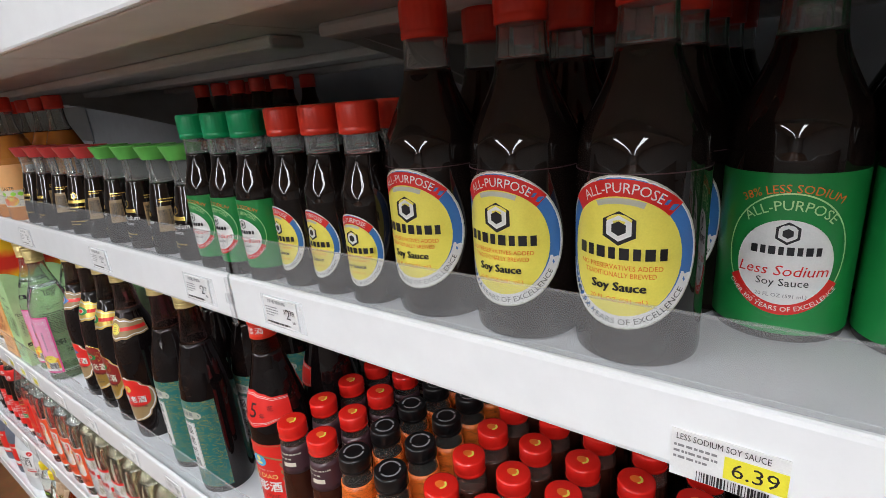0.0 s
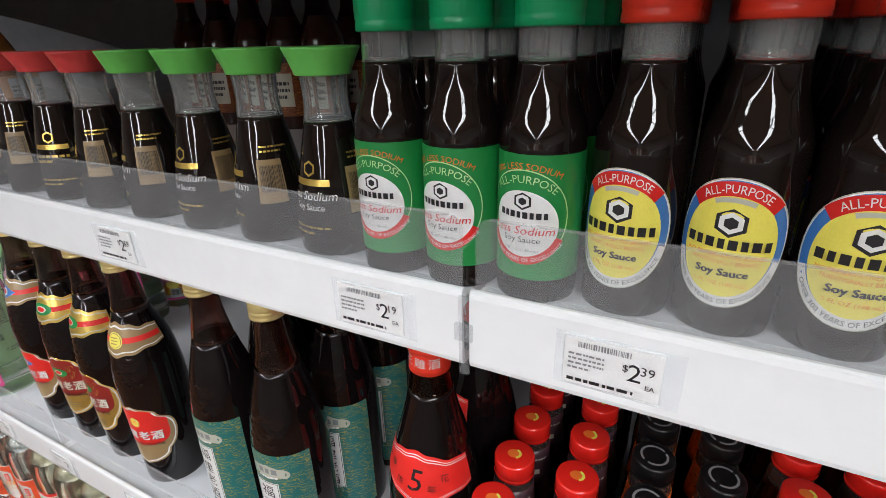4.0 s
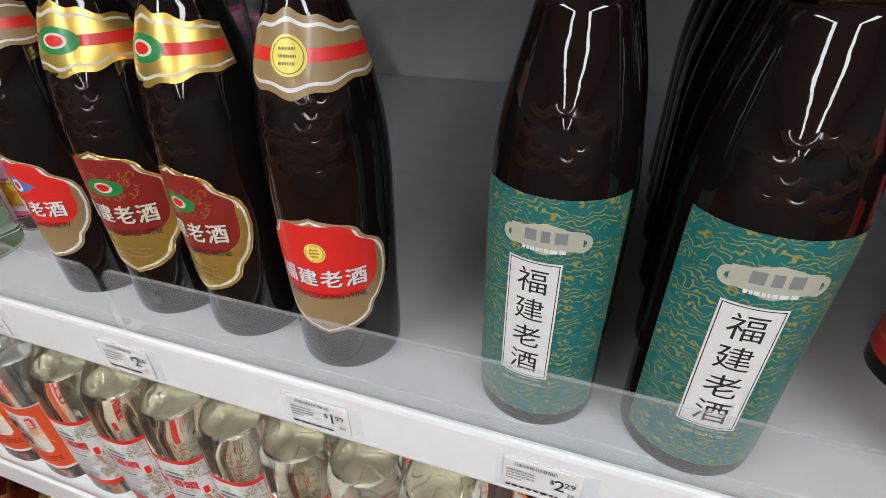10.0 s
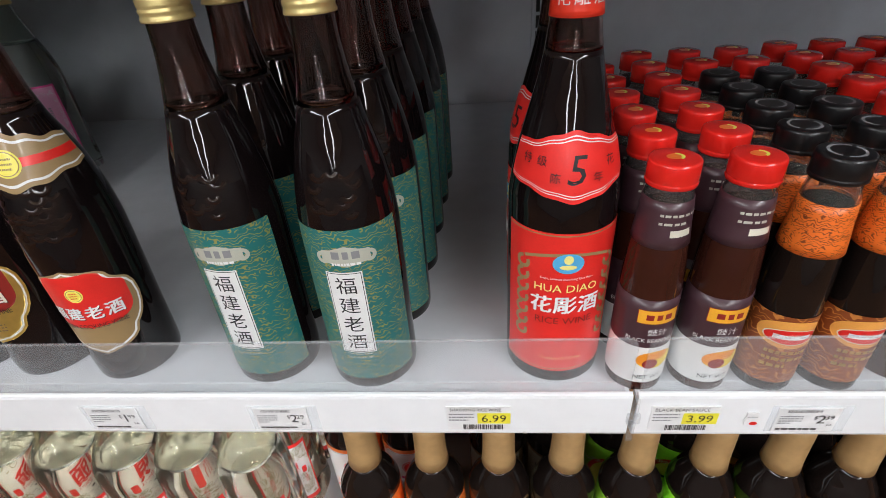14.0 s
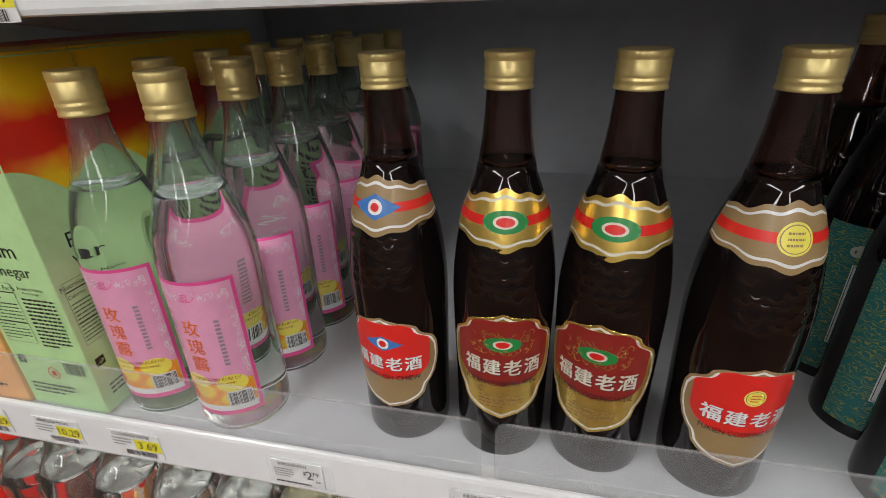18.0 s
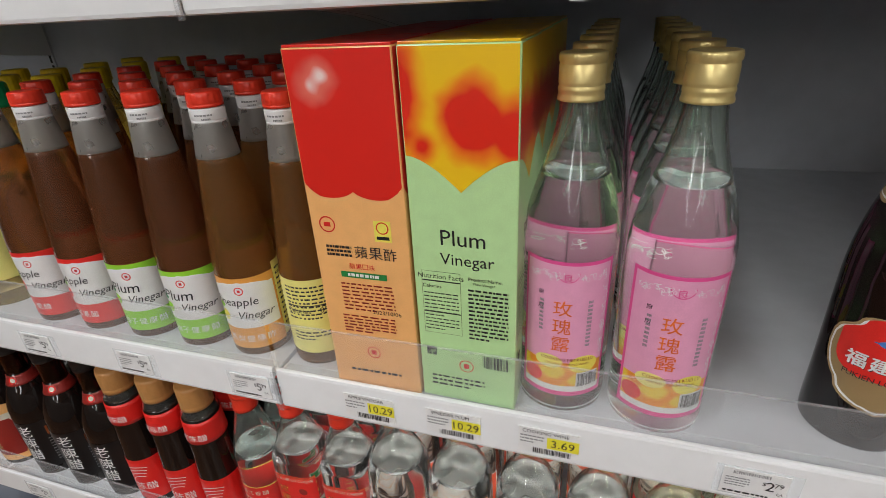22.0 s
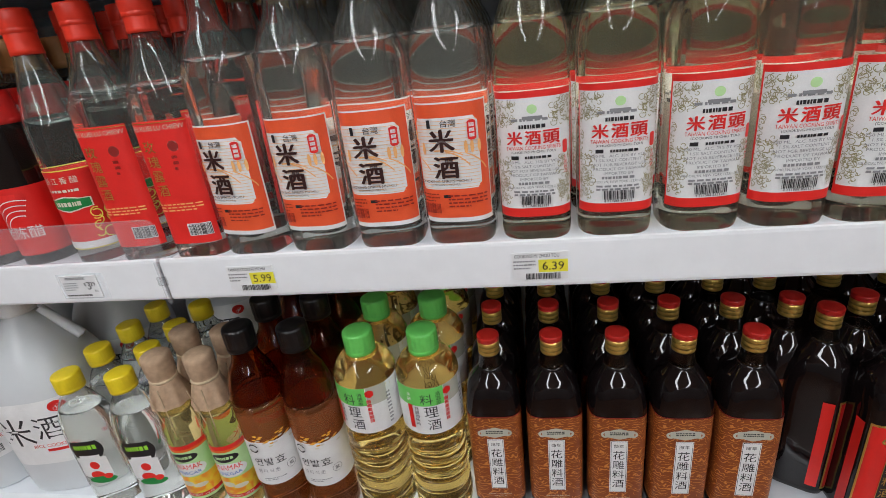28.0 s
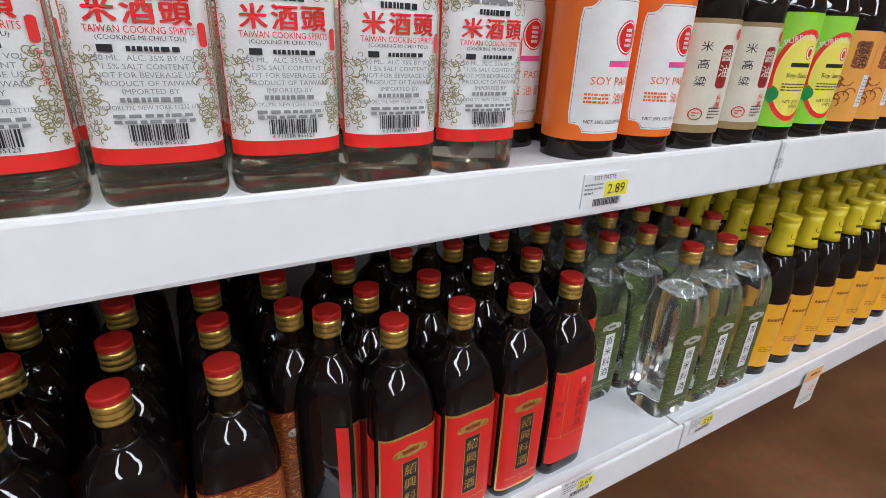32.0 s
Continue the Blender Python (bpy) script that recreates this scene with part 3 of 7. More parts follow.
class Print:
    """Layers of print on a face or a shell, joined into one sheet."""

    def __init__(self, face, step=0.00005, stretch=1.0, move=(0.0, 1.0, 0.0)):
        self.step, self.stretch, self.move = step, stretch, move
        self.face, self.verts, self.faces, self.index, self.mats, self.count, self.layer, self.first = face, [], [], [], [], 0, 0, 0

    def add(self, u, z, faces, mat, lift=None):
        if lift is None:
            self.layer += 1
            lift = 0.00022 + self.step * self.layer
        if mat not in self.mats:
            self.mats.append(mat)
        k = self.mats.index(mat)
        mid, zoom, rise = self.move
        z = mid + rise + (np.asarray(z, float) - mid) * zoom
        self.verts.append(self.face.points(np.asarray(u, float) * self.stretch, z, lift))
        self.faces += [tuple(i + self.count for i in f) for f in faces]
        self.index += [k] * len(faces)
        self.first = self.first or len(self.faces)
        self.count += len(u)

    def proud(self, extra=0.00010):
        self.layer += 1
        return 0.00022 + self.step * self.layer + extra

    def shape(self, mat, z, h, half, u0=0.0, rows=18, cols=0, lift=None, ease=False):
        """A patch between -half(v) and half(v), v running from -1 below to 1 above, cut along one grid for all layers."""
        vs = [-math.cos(math.pi * i / rows) if ease else -1 + 2 * i / rows for i in range(rows + 1)]
        ws = [half(v) for v in vs]
        wide = max(ws)
        lines = [k * GRID for k in range(math.ceil((u0 - wide) / GRID), math.floor((u0 + wide) / GRID) + 1)]
        lines = [u0 - wide] + [x for x in lines if u0 - wide + 1e-5 < x < u0 + wide - 1e-5] + [u0 + wide]
        n = len(lines)
        u, zz, faces = [], [], []
        for v, w in zip(vs, ws):
            for x in lines:
                u.append(min(max(x, u0 - w), u0 + w))
                zz.append(z + v * h / 2)
        for i in range(rows):
            for j in range(n - 1):
                a = i * n + j
                faces.append((a, a + 1, a + n + 1, a + n))
        self.add(u, zz, faces, M[mat], lift)
        return self

    def box(self, mat, z, w, h, u0=0.0, lift=None, round_=0.0):
        if round_:
            def half(v):
                d = max(0.0, (abs(v) * h / 2 - (h / 2 - round_)) / round_)
                return w / 2 - round_ + round_ * math.sqrt(max(0.0, 1 - d * d))
            return self.shape(mat, z, h, half, u0, rows=14, lift=lift)
        return self.shape(mat, z, h, lambda v: w / 2, u0, rows=max(1, int(h / 0.012)), lift=lift)

    def oval(self, mat, z, w, h, u0=0.0, lift=None, power=2.0):
        return self.shape(mat, z, h, lambda v: w / 2 * max(0.0, 1 - abs(v) ** power) ** (1 / power), u0, rows=22, lift=lift, ease=True)

    def badge(self, mat, z, w, h, u0=0.0, lift=None, shrink=0.0):
        """A shield with a point above and below and swelling shoulders."""
        def half(v):
            return max(0.0, w / 2 * badge_half(v) - shrink * (1 if abs(v) < 0.9 else 0.4))
        return self.shape(mat, z, h - 2 * shrink, half, u0, rows=44, lift=lift)

    def band(self, mat, z, w, h, swell, u0=0.0, lift=None):
        """A neck band, highest at its middle: drawn as columns, so that its edges wave."""
        u, zz, faces = [], [], []
        n, k = 44, 8
        for i in range(n + 1):
            s = -1 + 2 * i / n
            hh = h / 2 * (0.60 + 0.40 * math.exp(-(s * 2.0) ** 2)) * (1 + swell * math.cos(s * 16))
            for j in range(k + 1):
                u.append(u0 + s * w / 2)
                zz.append(z + hh * (2 * j / k - 1))
        for i in range(n):
            for j in range(k):
                a = i * (k + 1) + j
                faces.append((a, a + k + 1, a + k + 2, a + 1))
        self.add(u, zz, faces, M[mat], lift)
        return self

    def text(self, mat, string, z, size, u0=0.0, width=0.0, lift=None, slant=0.0, bold=0.0):
        pts, tri, dims = glyphs(string)
        k = size / dims[1]
        kx = min(k, width / dims[0]) if width else k
        lift = lift or self.proud()
        for n, (dx, dz) in enumerate(((0, 0), (1, 0.5), (-1, -0.5), (0.3, -0.7)) if bold else ((0, 0),)):
            self.add(u0 + dx * bold + pts[:, 0] * kx + pts[:, 1] * k * slant, z + dz * bold + pts[:, 1] * k, tri, M[mat], lift + n * 0.00002)
        return self

    def column(self, mat, string, top, size, u0=0.0, gap=1.12, lift=None):
        for i, ch in enumerate(string):
            pts, tri, dims = glyphs(ch)
            k = size / max(dims)
            self.add(u0 + pts[:, 0] * k, top - size / 2 - i * size * gap + pts[:, 1] * k, tri, M[mat], lift or self.proud())
        return self

    def arch(self, mat, string, z, radius, size, u0=0.0, under=False, lift=None, spread=1.0, squeeze=1.0):
        """Text along a circle round (u0, z)."""
        pts, tri, dims = glyphs(string)
        k = size / dims[1]
        a = pts[:, 0] * k * spread / radius
        if under:
            r = radius - pts[:, 1] * k
            self.add(u0 + r * np.sin(a) * squeeze, z - r * np.cos(a), tri, M[mat], lift or self.proud())
        else:
            r = radius + pts[:, 1] * k
            self.add(u0 + r * np.sin(a) * squeeze, z + r * np.cos(a), tri, M[mat], lift or self.proud())
        return self

    def ribbon(self, mat, z, radius, thick, a0, a1, u0=0.0, squeeze=1.0, lift=None):
        """Part of a ring round (u0, z); angles in degrees, clockwise from the top."""
        u, zz, faces = [], [], []
        n = max(6, int(abs(a1 - a0) / 6))
        for i in range(n + 1):
            a = radians(a0 + (a1 - a0) * i / n)
            for r in (radius - thick / 2, radius + thick / 2):
                u.append(u0 + r * math.sin(a) * squeeze)
                zz.append(z + r * math.cos(a))
        for i in range(n):
            faces.append((2 * i, 2 * i + 1, 2 * i + 3, 2 * i + 2))
        self.add(u, zz, faces, M[mat], lift)
        return self

    def ridge(self, mat, z, radius, thick, high, a0, a1, u0=0.0, low=0.00015):
        """A raised arc with a rounded back, moulded into the glass."""
        n, rows = 7, ((-0.5, 0.0), (-0.28, 0.75), (0.0, 1.0), (0.28, 0.75), (0.5, 0.0))
        u, zz, lift, faces = [], [], [], []
        for i in range(n + 1):
            a = radians(a0 + (a1 - a0) * i / n)
            fade = math.sin(math.pi * (0.08 + 0.84 * i / n))
            for d, top in rows:
                r = radius + d * thick
                u.append(u0 + r * math.sin(a))
                zz.append(z + r * math.cos(a))
                lift.append(low + high * top * fade)
        k = len(rows)
        for i in range(n):
            for j in range(k - 1):
                faces.append((i * k + j, i * k + j + 1, (i + 1) * k + j + 1, (i + 1) * k + j))
        self.add(u, zz, faces, M[mat], np.array(lift)[:, None])
        return self

    def scales(self, z, w, rows, step, seed):
        """Fish-scale relief: staggered rows of arcs, uneven as moulded glass is."""
        rng = random.Random(seed)
        for i in range(rows):
            count = int(w / step) + i % 2
            for j in range(count):
                if rng.random() < 0.22:
                    continue
                self.ridge("relief", z - i * step * 0.74 + rng.uniform(-1, 1) * step * 0.2, step * rng.uniform(0.45, 0.62), step * 0.42, rng.uniform(0.00015, 0.00042), 102, 258,
                           (j - (count - 1) / 2) * step * 1.02)
        return self

    def hexagon(self, mat, z, size, u0=0.0, lift=None):
        a = [math.radians(90 + 60 * i) for i in range(6)]
        self.add([u0 + size * math.cos(x) for x in a], [z + size * math.sin(x) for x in a], [tuple(range(6))], M[mat], lift or self.proud())
        return self

    def diamond(self, mat, z, w, h, u0=0.0):
        return self.shape(mat, z, h, lambda v: w / 2 * (1 - abs(v)), u0, rows=6, cols=6)

    def lines(self, mat, z, w, h, rows, u0=0.0, fill=0.5, seed=1, ragged=True):
        """Print too small to read: rows of word-long bars."""
        rng = random.Random(seed)
        u, zz, faces = [], [], []
        for i in range(rows):
            y = z + h / 2 - (i + 0.5) * h / rows
            hh = h / rows * fill / 2
            x, end = -w / 2, w / 2 * (1 if not ragged or i < rows - 1 else rng.uniform(0.0, 0.8))
            while x < end:
                step = min(rng.uniform(0.06, 0.2) * w, end - x)
                a = len(u)
                u += [u0 + x, u0 + x + step * 0.82, u0 + x + step * 0.82, u0 + x]
                zz += [y - hh, y - hh, y + hh, y + hh]
                faces.append((a, a + 1, a + 2, a + 3))
                x += step + 0.012 * w
        self.add(u, zz, faces, M[mat], self.proud())
        return self

    def bars(self, mat, z, w, h, count, u0=0.0):
        """A wordmark as plain blocks."""
        step = w / count
        for i in range(count):
            x = u0 - w / 2 + (i + 0.5) * step
            n = i % 2
            self.box(mat, z, step * (0.78 - 0.2 * n), h, x, lift=self.proud())
        return self

    def barcode(self, z, w, h, u0=0.0, mat="ink", seed=3):
        rng = random.Random(seed)
        u, zz, faces, x = [], [], [], -w / 2
        while x < w / 2:
            step = rng.choice((0.012, 0.02, 0.034)) * w
            a = len(u)
            u += [u0 + x, u0 + x + step, u0 + x + step, u0 + x]
            zz += [z - h / 2, z - h / 2, z + h / 2, z + h / 2]
            faces.append((a, a + 1, a + 2, a + 3))
            x += step + rng.choice((0.012, 0.02, 0.03)) * w
        self.add(u, zz, faces, M[mat], self.proud())
        return self

    def scrolls(self, mat, z, w, h, u0=0.0, count=14, seed=5, size=0.006, lift=None):
        """Curling ornament: many small open rings."""
        rng, lift = random.Random(seed), lift or self.proud()
        for _ in range(count):
            a = rng.uniform(0, 360)
            self.ribbon(mat, z + rng.uniform(-h, h) / 2, size * rng.uniform(0.4, 1), size * 0.2, a, a + rng.uniform(150, 280),
                        u0 + rng.uniform(-w, w) / 2, lift=lift)
        return self

    def done(self, name, parent, label=""):
        """The lowest layer is the sheet; what is printed on it hangs under it."""
        verts, cut = np.vstack(self.verts), self.first
        if "label" not in name or cut == len(self.faces):
            return put(name, mesh_data(name, verts, self.faces, self.mats, self.index, smooth=True), parent, label)
        k = len(self.verts[0])
        sheet = put(name, mesh_data(name, verts[:k], self.faces[:cut], self.mats[:1], self.index[:cut], smooth=True), parent, label)
        rest = [tuple(i - k for i in f) for f in self.faces[cut:]]
        put("print", mesh_data("print", verts[k:], rest, self.mats, self.index[cut:], smooth=True), sheet)
        return sheet


# ---- bottles ----
SEE_THROUGH = ("clear", "petwine", "neckglass", "clearpale", "greenclear", "oil")


def bottle(name, label, control, glassy, liquid=None, level=0.0, depth=1.0, n=32, wall=0.0018, air=0.0, category="bottle", steps=4):
    """A bottle standing on its origin. liquid: what fills it up to level, under clear or tinted glass; air: where a clear one is hollow."""
    ob = thing(name, label, category)
    sh = Shell(control, depth, steps)
    top = sh.profile[-1][1]

    def hollow(lo, hi, count=14):
        return [(max(0.002, float(sh.radius(z)) - wall), z, float(np.interp(z, sh.z, sh.q))) for z in np.linspace(lo, hi, count)]

    if liquid:
        low = [tuple(row) for row in sh.profile if row[1] < level - 0.001]
        edge = (float(sh.radius(level)), level, float(np.interp(level, sh.z, sh.q)))
        put("bottle_body", mesh_data("bottle_body", *turned(low + [edge, (edge[0] - 0.0016, level + 0.00005, edge[2])], n, depth), [M[liquid]]), ob)
        high = [edge] + [tuple(row) for row in sh.profile if row[1] > level + 0.001]
        wallset = high + hollow(level, top)[::-1]
        v, f = turned([(r, z + 0.0001 if i == 0 else z, q) for i, (r, z, q) in enumerate(wallset)] , n, depth, close=(False, False))
        k = len(wallset)
        f += [((k - 1) * n + j, (k - 1) * n + (j + 1) % n, (j + 1) % n, j) for j in range(n)]
        neck = put("neck", mesh_data("neck", v, f, [M[glassy]]), ob, "glass neck above the filling")
        neck.visible_shadow = glassy not in SEE_THROUGH
    else:
        verts, faces = turned(sh.profile, n, depth)
        verts, faces = [verts], list(faces)
        if air:
            v2, f2 = turned(hollow(air, top - 0.003), n, depth, flip=True)
            off = len(verts[0])
            verts.append(v2)
            faces += [tuple(i + off for i in f) for f in f2]
        body = put("bottle_body", mesh_data("bottle_body", np.vstack(verts), faces, [M[glassy]]), ob)
        body.visible_shadow = glassy not in SEE_THROUGH
    return ob, sh


def cap(parent, mat, r, z0, z1, ridges=40, ridge=0.00025, taper=1.0, lip=0.0006, label="", name="cap", n=80):
    h = z1 - z0
    prof = [(r * 0.9, z0), (r, z0 + lip), (r, z0 + h * 0.18), (r * 0.985, z0 + h * 0.2), (r * 0.985, z0 + h * 0.24), (r, z0 + h * 0.27),
            (r * taper, z1 - h * 0.12), (r * taper * 0.97, z1 - h * 0.03), (r * taper * 0.88, z1), (r * taper * 0.5, z1)]
    return put(name, mesh_data(name, *turned(prof, n, ridges=ridges, ridge=ridge, span=(z0 + h * 0.25, z1 - h * 0.1)), [M[mat]]), parent, label)


def gold_cap(parent, r, z0, z1):
    """A rolled gold tin cap: a knurled band above, two beads and a flared tear-off skirt."""
    h = z1 - z0
    prof = [(r * 0.90, z0), (r * 1.025, z0 + h * 0.015), (r * 1.03, z0 + h * 0.07), (r * 0.985, z0 + h * 0.13), (r * 0.985, z0 + h * 0.19), (r * 1.012, z0 + h * 0.23), (r * 1.012, z0 + h * 0.28),
            (r * 0.975, z0 + h * 0.32), (r * 0.975, z0 + h * 0.34), (r * 1.005, z0 + h * 0.38), (r, z0 + h * 0.42), (r, z0 + h * 0.74), (r * 0.975, z0 + h * 0.76), (r * 0.975, z0 + h * 0.79), (r * 1.012, z0 + h * 0.82),
            (r * 1.012, z1 - h * 0.06), (r * 0.99, z1 - h * 0.015), (r * 0.93, z1), (r * 0.86, z1 - h * 0.02), (r * 0.4, z1 - h * 0.02)]
    return put("cap", mesh_data("cap", *turned(prof, 80, ridges=52, ridge=0.00022, span=(z0 + h * 0.80, z1 - h * 0.05)), [M["goldcap"]]), parent, "gold screw cap")


def ringed_skirt(parent, mat, r, z0, z1, rings=3):
    """A tin cap skirt with rolled rings."""
    prof, h = [(r * 0.93, z0)], (z1 - z0) / rings
    for k in range(rings):
        z = z0 + k * h
        prof += [(r * 0.955, z + h * 0.08), (r, z + h * 0.35), (r, z + h * 0.65), (r * 0.955, z + h * 0.92)]
    return put("cap_skirt", mesh_data("cap_skirt", *turned(prof + [(r * 0.9, z1)], 40), [M[mat]]), parent, "gold ringed cap skirt")


def ring(parent, mat, sh, z0, z1, lift=0.0005, name="neck_band", label="", n=40):
    """A band or shrink sleeve that follows the bottle."""
    zs = np.linspace(z0, z1, 6)
    prof = [(sh.radius(z) + lift, z, np.interp(z, sh.z, sh.q)) for z in zs]
    prof = [(prof[0][0] - lift - 0.0002, z0, prof[0][2])] + prof + [(prof[-1][0] - lift - 0.0002, z1, prof[-1][2])]
    return put(name, mesh_data(name, *turned(prof, n, sh.depth, close=(False, False)), [M[mat]]), parent, label)


def stand(ob, spots, group="", turn=0.0, jitter=0.0, seed=0):
    """Set a bottle at the first spot and copies at the others; a spot is x, y, z and, if given, its turn in degrees."""
    rng = random.Random(seed)
    made = []
    if group:
        tagged(ob, group=group)
    for i, spot in enumerate(spots):
        x, y, z = spot[:3]
        a = (spot[3] if len(spot) > 3 else turn) + rng.uniform(-jitter, jitter)
        m = pose(x, y, z, 0, 0, a)
        if i == 0:
            made.append(ob)
        else:
            made.append(copy_thing(ob, m))
    ob.matrix_basis = pose(*spots[0][:3], 0, 0, spots[0][3] if len(spots[0]) > 3 else turn)
    return made


def grid(x, y, z, rows, step, turn=0.0, skew=0.0):
    return [(x + skew * i, y + step * i, z, turn) for i in range(rows)]

# ---- structure ----
Z_A, Z_B, Z_C, Z_D, Z_TOP = 1.466, 1.088, 0.757, 0.349, 1.716
LIP_Y, BACK_Y, LIP_H, LIP_RISE, BAY = 0.013, 0.81, 0.044, 0.006, 1.219
BAYS = range(-3, 2)

tagged(part("floor", block(-9, 7, -44, 4, -0.05, 0), M["floor"], None), "brown stained polished concrete floor", "floor", kind="structure")
tagged(part("ceiling", block(-9, 7, -44, 4, 3.6, 3.65), M["ceiling"], None), "pale painted store ceiling", "ceiling", kind="structure")
tagged(part("wall_south", block(-9, 7, -44.1, -44, 0, 3.6), M["hallwall"], None), "plain grey painted store wall", "wall", kind="structure")
tagged(part("wall_north", block(-9, 7, 4, 4.1, 0, 3.6), M["hallwall"], None), "plain grey painted store wall", "wall", kind="structure")
tagged(part("wall_west", block(-9.1, -9, -44, 4, 0, 3.6), M["hallwall"], None), "plain grey painted store wall", "wall", kind="structure")
tagged(part("wall_east", block(7, 7.1, -44, 4, 0, 3.6), M["hallwall"], None), "plain grey painted store wall", "wall", kind="structure")

# unseen wall, added to cut off low lamps and bounce light into the shelves
tagged(part("added_bounce_wall", block(-9, 7, -2.5, -2.4, 1.05, 1.32), M["bouncewall"], None), "upper half of an unseen wall added to block and bounce light", "wall", kind="structure")
tagged(part("added_bounce_base", block(-9, 7, -2.5, -2.4, 0, 1.05), M["bouncebase"], None), "lower half of an unseen wall added to block and bounce light", "wall", kind="structure")

# ceiling fixtures
first = None
for lamp_x, lamp_y, turn in LINE_SPOTS:
    if first is None:
        first = thing("ceiling_light", "white ceiling troffer with a glowing flat diffuser", "ceiling light", "ceiling lights", at=(lamp_x, lamp_y, 3.36))
        first.rotation_euler.z = radians(turn)
        part("housing", block(-0.98, 0.98, -0.31, 0.31, 0.012, 0.09, 0.006), M["enamel"], first)
        part("diffuser", block(-0.96, 0.96, -0.275, 0.275, 0.0, 0.0115, 0.003), M["tubeglow"], first, "glowing diffuser")
        # unseen strips added below the lamps to break their reflections into dashes
        for sx in (-0.99, 0.99):
            part("streak_breaker", block(sx - 0.02, sx + 0.02, -0.31, 0.31, -0.03, -0.0185, 0.003), M["enamel"], first)
        for sx in (-0.9, 0.9):
            part("hanger", block(sx - 0.01, sx + 0.01, -0.01, 0.01, 0.0905, 0.24), M["enamel"], first)
    else:
        copy_thing(first, pose(lamp_x, lamp_y, 3.36, 0, 0, turn))

# back panels and slotted uprights
for b in BAYS:
    tagged(part("back_panel", block(b * BAY + 0.012, (b + 1) * BAY - 0.012, BACK_Y, BACK_Y + 0.02, 0.0, 2.2), M["back"], None),
           "pale grey painted steel back panel of the shelving", "panel", "back panels", "structure")
post = None
for b in range(-3, 3):
    if post is None:
        post = thing("upright", "grey slotted steel upright between two shelf bays", "upright", "uprights", "structure", at=(b * BAY, BACK_Y - 0.004, 0))
        part("post", block(-0.0115, 0.0115, 0, 0.03, 0, 2.2, 0.001), M["back"], post)
        first_slot = None
        for k in range(44):
            if first_slot is None:
                first_slot = part("slot", block(-0.0035, 0.0035, -0.0012, 0.002, -0.011, 0.011), M["dark"], post)
                first_slot.location.z = 0.9
            else:
                ob = put("slot", first_slot.data, post)
                ob.location.z = 0.9 + k * 0.0285
    else:
        copy_thing(post, pose(b * BAY, BACK_Y - 0.004, 0))


def lip_profile(z, depth):
    """The shelf's front edge: a rolled face with a rounded top and an inward return below."""
    up = LIP_RISE
    pts = [(0.020, -0.0004), (0.0052, -0.0004), (0.0052, up - 0.0012), (0.0042, up), (0.0022, up), (0.0006, up - 0.001), (0.0, up - 0.004), (0.0, -LIP_H + 0.004), (0.001, -LIP_H + 0.001), (0.004, -LIP_H), (0.014, -LIP_H), (0.014, -LIP_H + 0.0016), (0.0035, -LIP_H + 0.0016), (0.0018, -0.006), (0.020, -0.003)]
    return pts


def shelf_unit(x0, x1, z, lip_mat="enamel", under="deck"):
    ob = thing("shelf", "white enamelled steel shelf with a rounded price-rail lip", "shelf", "gondola shelves", at=(x0, LIP_Y, z))
    w = x1 - x0
    gap = 0.0022
    pts = lip_profile(z, 0)
    bm = bmesh.new()
    ends = []
    for x in (gap, w - gap):
        ends.append([bm.verts.new((x, y, zz)) for y, zz in pts])
    n = len(pts)
    for i in range(n):
        bm.faces.new((ends[0][i], ends[0][(i + 1) % n], ends[1][(i + 1) % n], ends[1][i]))
    bm.faces.new(ends[0][::-1])
    bm.faces.new(ends[1])
    part("lip", bm, M[lip_mat], ob)
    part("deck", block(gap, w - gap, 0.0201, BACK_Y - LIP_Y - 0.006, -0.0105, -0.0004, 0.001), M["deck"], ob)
    for sx in (gap + 0.006, w - gap - 0.009):
        bm = bmesh.new()
        a = [(0.04, -0.0106), (BACK_Y - LIP_Y - 0.004, -0.0106), (BACK_Y - LIP_Y - 0.004, -0.13), (BACK_Y - LIP_Y - 0.10, -0.12), (0.3, -0.055), (0.05, -0.03)]
        l = [bm.verts.new((sx, y, zz)) for y, zz in a]
        r = [bm.verts.new((sx + 0.003, y, zz)) for y, zz in a]
        bm.faces.new(l[::-1])
        bm.faces.new(r)
        for i in range(len(a)):
            bm.faces.new((l[i], l[(i + 1) % len(a)], r[(i + 1) % len(a)], r[i]))
        part("bracket", bm, M["enamel"], ob)
    for sy in (0.25, 0.5):
        part("stiffener", block(0.05, w - 0.05, sy, sy + 0.03, -0.026, -0.0107, 0.002), M["deck"], ob)
    return ob


shelf = shelf_unit(BAYS[0] * BAY, (BAYS[0] + 1) * BAY, Z_A)
for b in BAYS:
    for z in (Z_A, Z_B, Z_C, Z_D):
        if not (b == BAYS[0] and z == Z_A):
            copy_thing(shelf, pose(b * BAY, LIP_Y + (0.015 if z == Z_D else 0.0), z))


